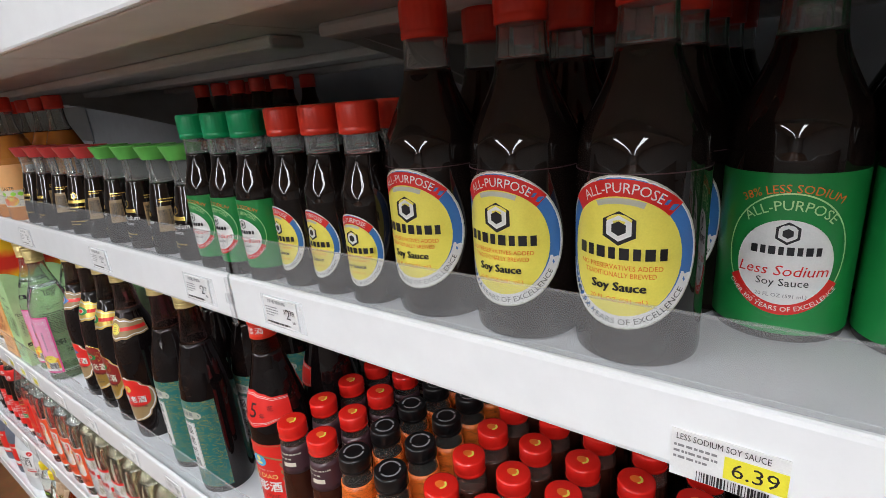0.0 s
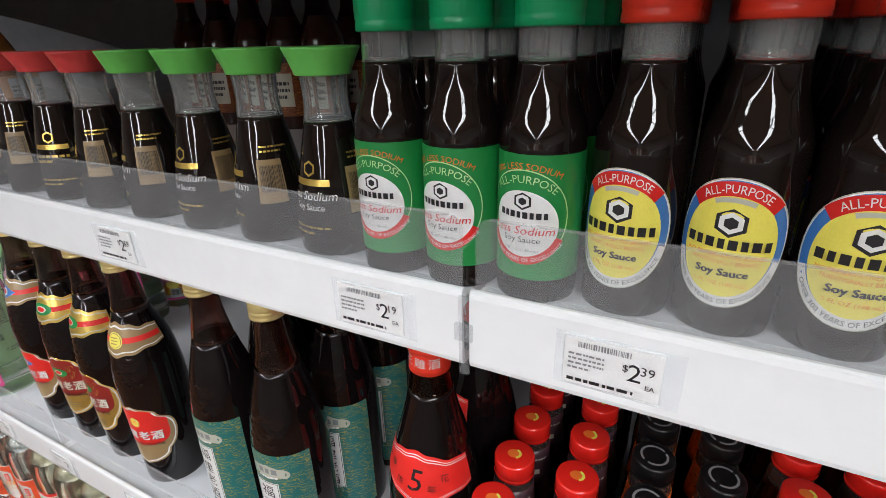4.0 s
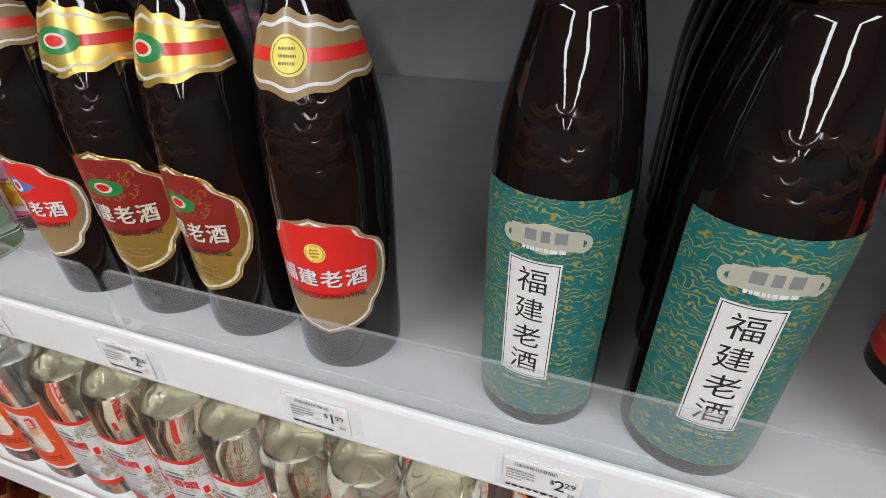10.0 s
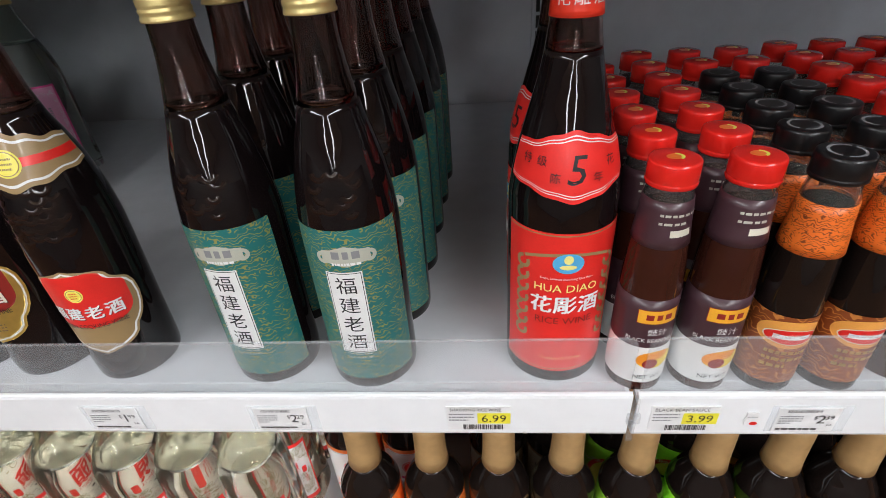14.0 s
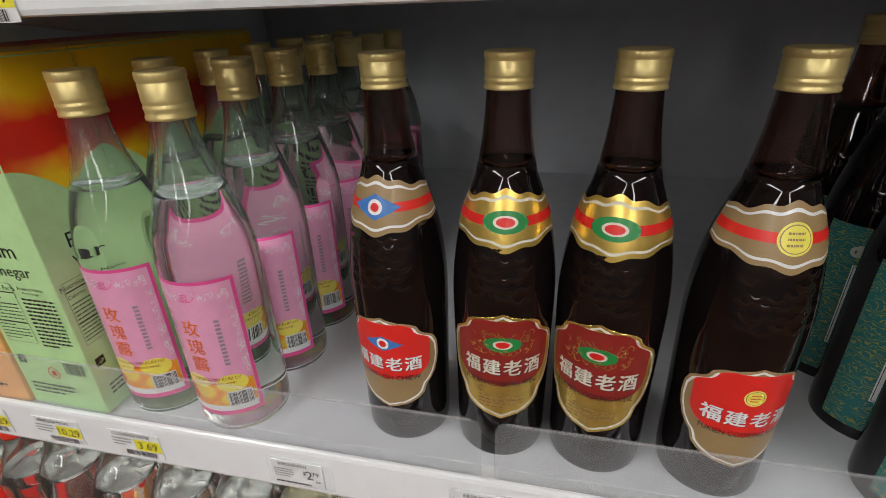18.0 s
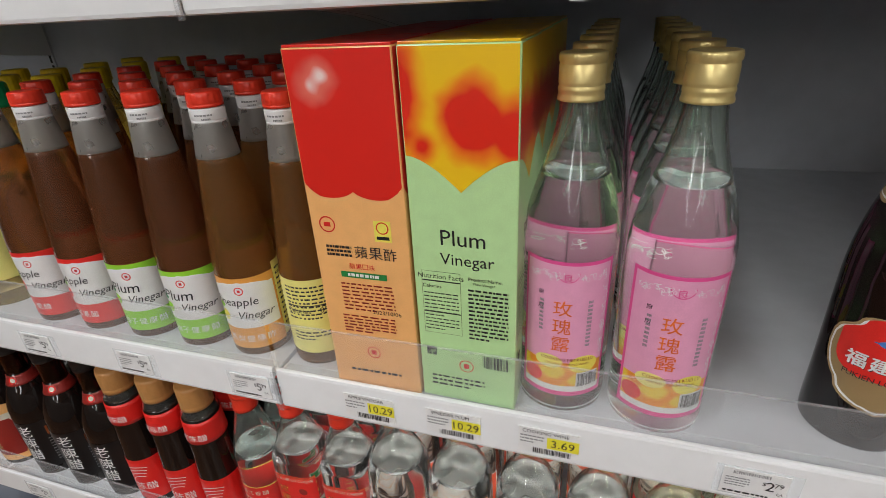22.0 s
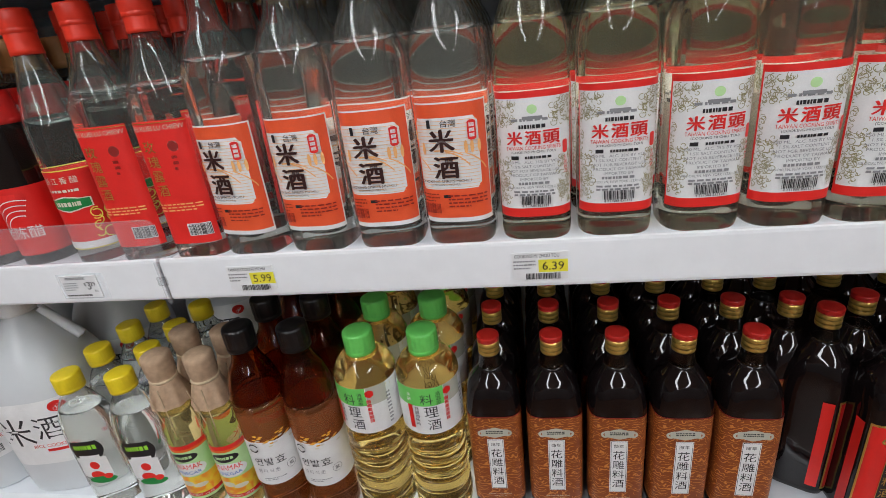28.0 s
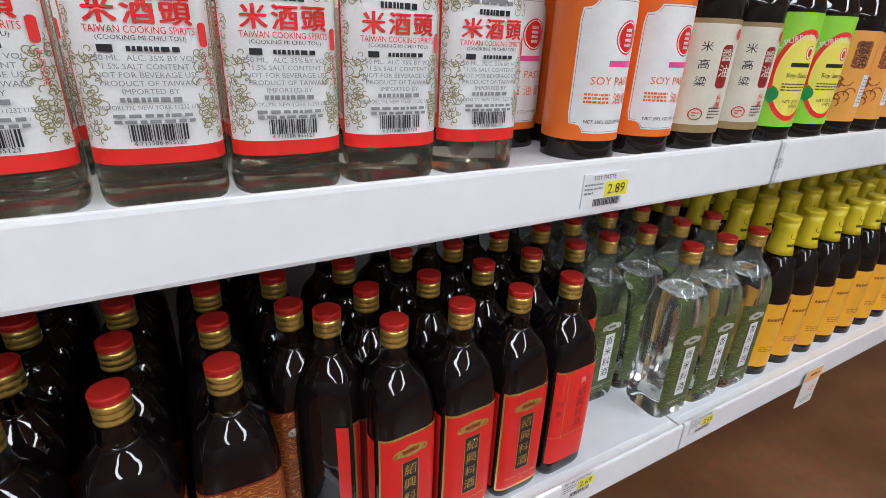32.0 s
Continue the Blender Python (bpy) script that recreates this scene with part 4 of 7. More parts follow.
def deep_shelf(x0, x1, z, front):
    """The deeper shelf above: a tall lip, a folded front flange, ribs and gusset brackets below."""
    ob = thing("deep_shelf", "deeper white steel shelf with a beige folded underside", "shelf", "upper shelves", at=(x0, 0, z))
    w, g = x1 - x0, 0.002
    part("lip", block(g, w - g, front, front + 0.004, -0.042, 0.006, 0.0018), M["enamel"], ob)
    part("flange", block(g, w - g, front + 0.0041, front + 0.055, -0.042, -0.038, 0.001), M["under"], ob)
    part("flange_fold", block(g, w - g, front + 0.051, front + 0.055, -0.0379, -0.012, 0.001), M["under"], ob)
    part("deck", block(g, w - g, front + 0.0041, BACK_Y - 0.006, -0.0115, 0.0, 0.001), M["under"], ob)
    for sy in (0.14, 0.36, 0.58):
        part("rib", block(0.04, w - 0.04, sy, sy + 0.05, -0.026, -0.0117, 0.004), M["under"], ob)
    for sx in (g + 0.012, w - g - 0.015):
        bm = bmesh.new()
        a = [(BACK_Y - 0.66, -0.0118), (BACK_Y - 0.006, -0.0118), (BACK_Y - 0.006, -0.182)] + [(BACK_Y - 0.03 - 0.60 * k / 10, -0.0135 - 0.165 * (1 - k / 10) ** 1.35) for k in range(11)]
        l, r = [[bm.verts.new((sx + dx, y, zz)) for y, zz in a] for dx in (0, 0.003)]
        bm.faces.new(l[::-1])
        bm.faces.new(r)
        for i in range(len(a)):
            bm.faces.new((l[i], l[(i + 1) % len(a)], r[(i + 1) % len(a)], r[i]))
        part("bracket", bm, M["under"], ob)
    return ob


upper = deep_shelf(BAYS[0] * BAY, (BAYS[0] + 1) * BAY, Z_TOP, -0.118)
for b in BAYS[1:]:
    copy_thing(upper, pose(b * BAY, 0, Z_TOP))
for b in BAYS:
    tagged(part("kick_plate", block(b * BAY + 0.002, (b + 1) * BAY - 0.002, 0.36, 0.375, 0.0, Z_D - 0.05), M["enamel"], None),
           "white steel kick plate under the lowest shelf", "kick plate", "kick plates", "structure")
for b in range(-3, 2):
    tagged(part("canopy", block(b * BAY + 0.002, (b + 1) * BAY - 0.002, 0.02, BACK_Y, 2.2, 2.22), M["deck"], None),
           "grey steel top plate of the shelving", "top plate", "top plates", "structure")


# ---- acrylic fences ----
def fence(x0, x1, z, h, corner=0.008):
    """A thin clear strip with rounded upper corners, standing behind the lip."""
    w = x1 - x0
    ob = thing("shelf_fence", "thin clear scuffed acrylic shelf fence behind the lip", "shelf fence", "acrylic fences", at=(x0, LIP_Y + 0.0045, z))
    out = [(0, 0), (w, 0)]
    for cx, a0 in ((w - corner, 0), (corner, 90)):
        for k in range(5):
            a = radians(a0 + 22.5 * k)
            out.append((cx + corner * math.cos(a), h - corner + corner * math.sin(a)))
    bm = bmesh.new()
    f = [bm.verts.new((x, 0.0, zz)) for x, zz in out]
    g = [bm.verts.new((x, 0.0018, zz)) for x, zz in out]
    bm.faces.new(f)
    bm.faces.new(g[::-1])
    k = len(out)
    for i in range(k):
        bm.faces.new((f[i], g[i], g[(i + 1) % k], f[(i + 1) % k]))
    sheet = part("panel", bm, M["acrylic"], ob)
    sheet.visible_shadow = False
    # thin strip added so the upper edge shows as a light line
    rim = part("rim", block(corner, w - corner, -0.0002, 0.0020, h - 0.0003, h + 0.0006), M["edgeglint"], ob, "upper edge with its glint put in as a whiter film")
    rim.visible_shadow = False
    foot = part("foot", block(0.002, w - 0.002, 0.0019, 0.014, -0.0003, 0.0010), M["acrylic"], ob)
    foot.visible_shadow = False
    return ob


for x0, x1 in ((-1.8, -1.222), (-1.217, -0.622), (-0.617, -0.004), (0.004, 1.21)):
    fence(x0, x1, Z_A, 0.047)
for x0, x1 in ((-1.82, -1.222), (-1.216, -0.622), (-0.612, -0.004), (0.004, 1.21)):
    fence(x0, x1, Z_B, 0.062)
for x0, x1 in ((-2.43, -1.822), (-1.818, -1.212)):
    fence(x0, x1, Z_C, 0.05)

# clear clips that join the lips at the bays' ends
clip = None
for x in (-BAY, 0.0):
    for z in (Z_A, Z_B, Z_C):
        if clip is None:
            clip = thing("shelf_clip", "small bent clear plastic clip at a shelf joint", "clip", "joint clips", at=(x, LIP_Y, z))
            part("strip", block(-0.003, 0.003, -0.0035, -0.0008, -LIP_H - 0.003, 0.004, 0.0008), M["acrylic"], clip)
            part("hook", block(-0.0055, 0.0055, -0.0045, -0.0012, -LIP_H * 0.55, -LIP_H * 0.30, 0.001), M["acrylic"], clip)
        else:
            copy_thing(clip, pose(x, LIP_Y, z))


# ---- price tags ----
def white_tag(x, z, price, cents, seed, sleeve=True, w=0.047, h=0.0275):
    """x: the tag's left edge; z: its top."""
    ob = thing("price_tag", "white paper price tag reading $%s.%s on the shelf lip" % (price, cents), "price tag", "white price tags", at=(x + w / 2, LIP_Y, z - h / 2))
    part("card", block(-w / 2, w / 2, -0.0012, -0.0003, -h / 2, h / 2), M["tag"], ob)
    p = Print(Flat(0, -0.0012))
    p.barcode(h * 0.38, w * 0.55, h * 0.12, -w * 0.08, "greyink", seed)
    p.text("ink", "$", h * 0.10, h * 0.17, w * 0.14)
    p.text("ink", price, h * 0.04, h * 0.36, w * 0.235)
    p.text("ink", cents, h * 0.12, h * 0.18, w * 0.36)
    p.lines("greyink", h * 0.02, w * 0.38, h * 0.40, 4, -w * 0.26, 0.42, seed)
    p.lines("ink", -h * 0.39, w * 0.7, h * 0.10, 1, -w * 0.1, 0.7, seed + 7, ragged=False)
    p.text("ink", "EA", -h * 0.2, h * 0.1, w * 0.4)
    p.done("print", ob)
    if sleeve:
        s = part("sleeve", block(-w / 2 - 0.005, w / 2 + 0.009, -0.0003, -0.0001, -h / 2 - 0.002, h / 2 + 0.002), M["acrylic"], ob, "clear plastic tag sleeve")
        s.visible_shadow = False
    return ob


def yellow_tag(x, z, price, title, seed, w=0.053, h=0.029):
    """x: the tag's right edge; z: the top of its yellow field."""
    ob = thing("price_tag", "paper price tag with a yellow %s price and barcode" % price, "price tag", "yellow price tags", at=(x - w / 2, LIP_Y, z - h * 0.22))
    part("card", block(-w / 2, w / 2, -0.0012, -0.0003, -h / 2, h / 2), M["tag"], ob)
    p = Print(Flat(0, -0.0012))
    p.box("tagyellow", h * 0.0, w * 0.52, h * 0.46, w * 0.24)
    p.text("ink", price, 0.0, h * 0.30, w * 0.24, width=w * 0.46)
    p.text("ink", title, h * 0.38, h * 0.13, -w * 0.05, width=w * 0.8)
    p.lines("greyink", h * 0.06, w * 0.40, h * 0.38, 3, -w * 0.27, 0.42, seed)
    p.barcode(-h * 0.37, w * 0.62, h * 0.22, w * 0.06, "ink", seed)
    p.done("print", ob)
    return ob


for x, price, cents, seed in ((-0.088, "2", "19", 1), (0.0560, "2", "39", 2), (-0.345, "2", "69", 3), (-0.649, "2", "39", 4), (-1.045, "2", "79", 5)):
    white_tag(x, Z_A - 0.006, price, cents, seed)
for x, price, title, seed in ((0.4665, "6.39", "LESS SODIUM SOY SAUCE", 1), (-0.892, "4.49", "DRESSING", 2)):
    yellow_tag(x, Z_A - 0.0255, price, title, seed)
for x, price, cents, seed in ((-0.802, "2", "79", 6), (-0.642, "2", "59", 7), (-0.472, "1", "99", 8), (-0.319, "2", "29", 9), (0.112, "2", "39", 10),
                              (-1.276, "5", "99", 11), (-1.434, "5", "99", 12), (-1.588, "5", "99", 13)):
    white_tag(x, Z_B - 0.008, price, cents, seed)
for x, price, title, seed in ((-1.088, "10.29", "APPLE VINEGAR", 3), (-1.002, "10.29", "VINEGAR PLUM", 4), (-0.914, "3.69", "COOKING WINE", 5),
                              (-0.099, "6.99", "SHAOXING RICE WINE", 6), (0.067, "3.99", "BLACK BEAN SAUCE", 7), (-1.712, "3.19", "RICE VINEGAR", 8)):
    yellow_tag(x, Z_B - 0.014, price, title, seed)
for x, price, title, seed in ((-1.088, "5.99", "TAIWAN COOKING MICHIU", 9), (-0.786, "6.39", "COOKING MI ZHOU TOU", 10), (-0.236, "2.89", "SOY PASTE", 11),
                              (-1.505, "2.29", "VINEGAR", 12), (-1.93, "3.29", "VINEGAR", 13)):
    yellow_tag(x, Z_C - 0.014, price, title, seed)
for x, price, cents, seed in ((-1.349, "3", "29", 14), (-1.77, "2", "29", 15)):
    white_tag(x, Z_C - 0.008, price, cents, seed)
for ob in [yellow_tag(x, Z_D + 0.002, price, title, seed) for x, price, title, seed in (
        (-0.177, "2.69", "SHAOXING COOKING WINE", 14), (0.068, "2.69", "RICE COOKING WINE", 15), (-1.13, "4.99", "BROWN RICE VINEGAR", 16))] + \
        [white_tag(x, Z_D + 0.004, price, cents, seed) for x, price, cents, seed in ((-1.345, "1", "43", 16), (-1.02, "9", "59", 17), (-0.80, "2", "69", 18))]:
    ob.location.y += 0.015

ob = thing("paper_scrap", "torn white paper scrap with a red blot on the lip", "paper scrap", at=(0.094, LIP_Y, Z_B - 0.021))
bm = bmesh.new()
rim = [bm.verts.new((0.0065 * r * math.cos(TAU * k / 11), -0.0007, 0.0085 * r * math.sin(TAU * k / 11))) for k, r in enumerate((1, 0.8, 1.1, 0.9, 1.2, 0.8, 1, 1.1, 0.7, 1, 0.9))]
front = bmesh.ops.extrude_face_region(bm, geom=[bm.faces.new(rim)])
for v in front["geom"]:
    if isinstance(v, bmesh.types.BMVert):
        v.co.y -= 0.0010
bmesh.ops.recalc_face_normals(bm, faces=bm.faces[:])
part("paper", bm, M["tag"], ob)
p = Print(Flat(0, -0.0021))
p.oval("red", -0.004, 0.006, 0.004, 0.001).box("greyink", 0.004, 0.008, 0.0008, -0.001)
p.done("blot", ob, "red blot")

# a coloured offer card that hangs from the lowest lip
ob = thing("offer_card", "peach and white offer card hanging from the lowest lip", "sign", at=(0.36, LIP_Y + 0.012, Z_D - 0.03))
part("card", block(-0.028, 0.028, -0.0014, -0.0004, -0.06, 0.02), M["white"], ob)
p = Print(Flat(0, -0.0014))
p.box("peach", 0.008, 0.056, 0.024).lines("ink", 0.008, 0.03, 0.006, 1, 0.004, 0.9, 3, ragged=False).text("orange", "10", -0.025, 0.014, 0.008).lines("greyink", -0.045, 0.04, 0.012, 3, 0, 0.4, 4)
p.done("print", ob)

# ---- upper shelf: soy sauce ----
def soy_label(sh, ob, zc, s, green, volume):
    """The oval front label; s: its scale against the large bottle's."""
    p = Print(sh, stretch=(1.0 if green else 1.25) if s == 1 else 1.1)
    if green:
        r = sh.radius(zc)
        p.shape("green", zc - 0.001 * s, 0.098 * s, lambda v: math.pi * r * 0.93, rows=4)
        zc += 0.0065 * s
        p.arch("orange", "38% LESS SODIUM", zc - 0.016 * s, 0.049 * s, 0.0048 * s)
        p.oval("green", zc - 0.008 * s, 0.064 * s, 0.078 * s)
        p.ribbon("palegreen", zc - 0.006 * s, 0.0362 * s, 0.0009 * s, 0, 360, squeeze=0.86)
        p.arch("palegreen", "ALL-PURPOSE", zc - 0.010 * s, 0.0335 * s, 0.0058 * s)
        p.oval("white", zc - 0.012 * s, 0.050 * s, 0.054 * s)
        p.ribbon("red", zc - 0.006 * s, 0.0345 * s, 0.0066 * s, 118, 242, squeeze=0.86)
        p.arch("white", "OVER 300 YEARS OF EXCELLENCE", zc - 0.0055 * s, 0.0345 * s, 0.0030 * s, under=True)
        p.hexagon("ink", zc + 0.007 * s, 0.0068 * s).hexagon("white", zc + 0.007 * s, 0.0052 * s).hexagon("ink", zc + 0.007 * s, 0.003 * s)
        p.bars("ink", zc - 0.0035 * s, 0.036 * s, 0.0050 * s, 8)
        p.text("red", "Less Sodium", zc - 0.0155 * s, 0.0064 * s, slant=0.2).text("ink", "Soy Sauce", zc - 0.0235 * s, 0.0060 * s)
        p.text("greyink", volume, zc - 0.0315 * s, 0.0030 * s)
        p.done("label", ob, "green wrap label with a white oval")
        return
    p.oval("plaque", zc, 0.069 * s, 0.090 * s).oval("white", zc, 0.0675 * s, 0.0885 * s)
    p.oval("blue", zc, 0.066 * s, 0.087 * s).oval("yellow", zc - 0.001 * s, 0.054 * s, 0.072 * s)
    p.ribbon("white", zc, 0.0400 * s, 0.0070 * s, 105, 255, squeeze=0.77)
    p.arch("ink", "OVER 300 YEARS OF EXCELLENCE", zc, 0.0402 * s, 0.0036 * s, under=True, spread=1.12, squeeze=0.77)
    p.ribbon("red", zc - 0.002 * s, 0.0400 * s, 0.0095 * s, -46, 46, squeeze=0.80)
    p.arch("white", "ALL-PURPOSE", zc - 0.002 * s, 0.0400 * s, 0.0056 * s, spread=0.98, squeeze=0.80)
    p.ribbon("plaque", zc - 0.002 * s, 0.0328 * s, 0.0032 * s, -22, 22, squeeze=0.85)
    p.stretch = 1.06
    p.hexagon("ink", zc + 0.0155 * s, 0.0098 * s).hexagon("white", zc + 0.0155 * s, 0.0074 * s).hexagon("ink", zc + 0.0155 * s, 0.0042 * s)
    p.bars("ink", zc + 0.0012 * s, 0.0500 * s, 0.0068 * s, 8)
    p.text("orange", "NO PRESERVATIVES ADDED", zc - 0.0068 * s, 0.0029 * s, width=0.044 * s).text("orange", "TRADITIONALLY BREWED", zc - 0.0112 * s, 0.0029 * s, width=0.038 * s)
    p.text("ink", "Soy Sauce", zc - 0.0190 * s, 0.0066 * s, bold=0.0003 * s).text("orange", volume, zc - 0.0268 * s, 0.0036 * s)
    p.done("label", ob, "yellow oval label with a red and blue border")


def large_soy(green):
    name = "soy_sauce_bottle"
    ob, sh = bottle(name, "large glass soy sauce bottle, %s cap, %s label" % (("green", "green") if green else ("red", "yellow oval")),
                    [(0.02, 0), (0.0344, 0), (0.0371, 0.004), (0.0371, 0.02), (0.0371, 0.10), (0.0371, 0.111), (0.0366, 0.121), (0.0355, 0.1305), (0.0322, 0.1395), (0.0275, 0.1495), (0.0225, 0.160), (0.0186, 0.170), (0.0168, 0.180), (0.0158, 0.192), (0.0155, 0.206)],
                    "neckglass", "soy", 0.178)
    cap(ob, "capgreen" if green else "capred", 0.0168, 0.1985, 0.2245, 60, 0.0002, label="green screw cap" if green else "red screw cap")
    if not green:
        ring(ob, "purple", sh, 0.1132, 0.1138, 0.0003, "label_edge")
    soy_label(sh, ob, 0.056 if green else 0.0685, 1.0, green, "20 FL OZ (591 mL)")
    return ob


def small_soy(green):
    ob, sh = bottle("soy_sauce_bottle", "small glass soy sauce bottle, %s cap, %s label" % (("green", "green") if green else ("red", "yellow oval")),
                    [(0.012, 0), (0.0205, 0), (0.0222, 0.003), (0.0222, 0.02), (0.0222, 0.075), (0.0222, 0.083), (0.0212, 0.092), (0.0175, 0.103), (0.0150, 0.112), (0.0140, 0.124), (0.0138, 0.145)],
                    "neckglass", "soy", 0.122, n=28)
    cap(ob, "capgreen" if green else "capred", 0.0162, 0.137, 0.1612, 50, 0.0002)
    soy_label(sh, ob, 0.048 if green else 0.046, 0.68, green, "5 FL OZ (148 mL)")
    return ob


def dispenser(green):
    ob, sh = bottle("soy_dispenser", "small teardrop glass soy dispenser with a flared %s pouring cap" % ("lime green" if green else "red"),
                    [(0.015, 0), (0.0255, 0), (0.0272, 0.004), (0.0270, 0.018), (0.0245, 0.042), (0.0200, 0.066), (0.0160, 0.084), (0.0143, 0.096), (0.0144, 0.105), (0.0150, 0.1135), (0.0158, 0.117)],
                    "neckglass", "soy", 0.086, n=28)
    prof = [(0.0146, 0.1135), (0.0176, 0.1138), (0.0181, 0.1150), (0.0184, 0.1165), (0.0228, 0.1280), (0.0233, 0.1290), (0.0231, 0.130), (0.021, 0.1302), (0.018, 0.1285), (0.004, 0.128)]
    v, f = turned(prof, 40)
    far = np.abs(v[:, 0]) - 0.75 * np.hypot(v[:, 0], v[:, 1])
    v[:, 0] *= np.where((far > 0) & (v[:, 2] > 0.120), 1.08, 1.0)
    put("cap", mesh_data("cap", v, f, [M["caplime" if green else "caprose"]]), ob, "flared plastic pouring cap with two spouts")
    p = Print(sh)
    p.hexagon("gold", 0.058, 0.0052).hexagon("soy", 0.058, 0.0036).box("gold", 0.0495, 0.030, 0.0042)
    if green:
        p.text("white", "Less Sodium", 0.041, 0.0058, slant=0.25).text("white", "Soy Sauce", 0.033, 0.0056)
    else:
        p.lines("gold", 0.039, 0.030, 0.009, 2, 0, 0.5, 5)
    p.lines("gold", 0.018, 0.032, 0.008, 2, 0, 0.35, 6)
    p.box("tan", 0.044, 0.018, 0.030, 0.036).barcode(0.046, 0.015, 0.018, 0.036, "ink", 4)
    p.lines("gold", 0.066, 0.018, 0.006, 2, 0.034, 0.4, 8)
    p.done("label", ob, "gold print on the dark glass")
    return ob


ob = large_soy(False)
stand(ob, [(x + 0.002 * i, 0.0690 + 0.0765 * i, Z_A, rz) for i in range(5) for x, rz in ((0.2275, -2), (0.3025, -3), (0.3780, -2))], "large soy sauce bottles")
ob = large_soy(True)
stand(ob, [(x, 0.138 + 0.0765 * i, Z_A, rz) for i in range(4) for x, rz in ((0.4500, 3), (0.5265, 0), (0.604, 8), (0.681, 0), (0.758, 0))], "large less-sodium soy sauce bottles")
ob = small_soy(False)
stand(ob, [(x, 0.053 + 0.047 * i, Z_A, rz) for i in range(6) for x, rz in ((0.0765, -12), (0.1225, -10), (0.1685, -2))], "small soy sauce bottles")
ob = small_soy(True)
stand(ob, [(x, 0.047 + 0.047 * i, Z_A, rz) for i in range(6) for x, rz in ((-0.0625, -4), (-0.0165, -8), (0.0290, -6))], "small less-sodium soy sauce bottles")
ob = dispenser(True)
stand(ob, [(x, 0.056 + 0.057 * i, Z_A, rz) for i in range(1) for x, rz in ((-0.117, -6), (-0.177, -38), (-0.241, -4), (-0.307, -42))], "less-sodium soy dispensers")
ob = dispenser(False)
stand(ob, [(x, 0.056 + 0.057 * i, Z_A, rz) for i in range(1) for x, rz in ((-0.373, -48), (-0.437, 30), (-0.503, -46), (-0.572, -6), (-0.640, 0))], "soy dispensers")


def brown_bottle():
    ob, sh = bottle("sauce_bottle", "brown sauce bottle with a red cap and cream label",
                    [(0.02, 0), (0.031, 0), (0.033, 0.004), (0.033, 0.12), (0.030, 0.14), (0.018, 0.17), (0.0145, 0.185), (0.0145, 0.21)], "brownglass", "bean", 0.165, n=24)
    cap(ob, "capred", 0.0165, 0.195, 0.222, 40, 0.0002)
    p = Print(sh)
    p.box("rust", 0.06, 0.08, 0.08).box("cream", 0.06, 0.05, 0.05).lines("ink", 0.06, 0.04, 0.03, 3, 0, 0.5, 2)
    p.done("label", ob, "brown and cream paper label")
    return ob


stand(brown_bottle(), [(-0.43 - 0.072 * i, 0.44 + 0.075 * j, Z_A) for j in range(2) for i in range(5)], "brown sauce bottles")


def dressing():
    ob, sh = bottle("dressing_bottle", "orange dressing bottle with a peach label and printed fruit", 
                    [(0.02, 0), (0.034, 0), (0.036, 0.004), (0.036, 0.10), (0.034, 0.115), (0.024, 0.14), (0.015, 0.165), (0.0140, 0.2)], "clear", "juice", 0.15)
    cap(ob, "capred", 0.016, 0.19, 0.215, 40, 0.0002)
    p = Print(sh)
    r = sh.radius(0.06)
    p.shape("peach", 0.062, 0.076, lambda v: math.pi * r * 0.92, rows=4).shape("cream", 0.040, 0.03, lambda v: math.pi * r * 0.9, rows=2)
    p.box("white", 0.066, 0.036, 0.062, 0.044).lines("greyink", 0.072, 0.03, 0.036, 7, 0.044, 0.45, 9).oval("red", 0.042, 0.008, 0.008, 0.044)
    p.oval("fruit", 0.036, 0.024, 0.018, -0.006).oval("orange", 0.034, 0.014, 0.014, -0.018)
    for k in (-0.02, 0.0, 0.012):
        p.shape("lime", 0.048, 0.008, lambda v: 0.005 * (1 - v * v), u0=k, rows=8)
    p.text("ink", "TASTE", 0.058, 0.006, -0.008)
    p.done("label", ob, "peach label with printed fruit and leaves")
    return ob


stand(dressing(), [(-0.722 - 0.078 * i, 0.06 + 0.08 * j, Z_A, (40, 10, 0, -10)[i % 4]) for j in range(2) for i in range(4)], "dressing bottles")


def carton():
    ob = thing("carton", "white carton with red and green print", "carton")
    part("box", block(-0.033, 0.033, 0.0, 0.06, 0, 0.19, 0.0015), M["white"], ob)
    p = Print(Flat(0, 0.0))
    p.box("red", 0.03, 0.064, 0.05).text("red", "5", 0.085, 0.03, -0.012).text("green", "3", 0.085, 0.03, 0.014).lines("ink", 0.12, 0.04, 0.02, 2, 0, 0.5, 4).box("green", 0.165, 0.066, 0.03)
    p.done("print", ob)
    return ob


stand(carton(), [(-1.045 - 0.07 * i, 0.04 + 0.066 * j, Z_A) for j in range(2) for i in range(9)], "cartons")


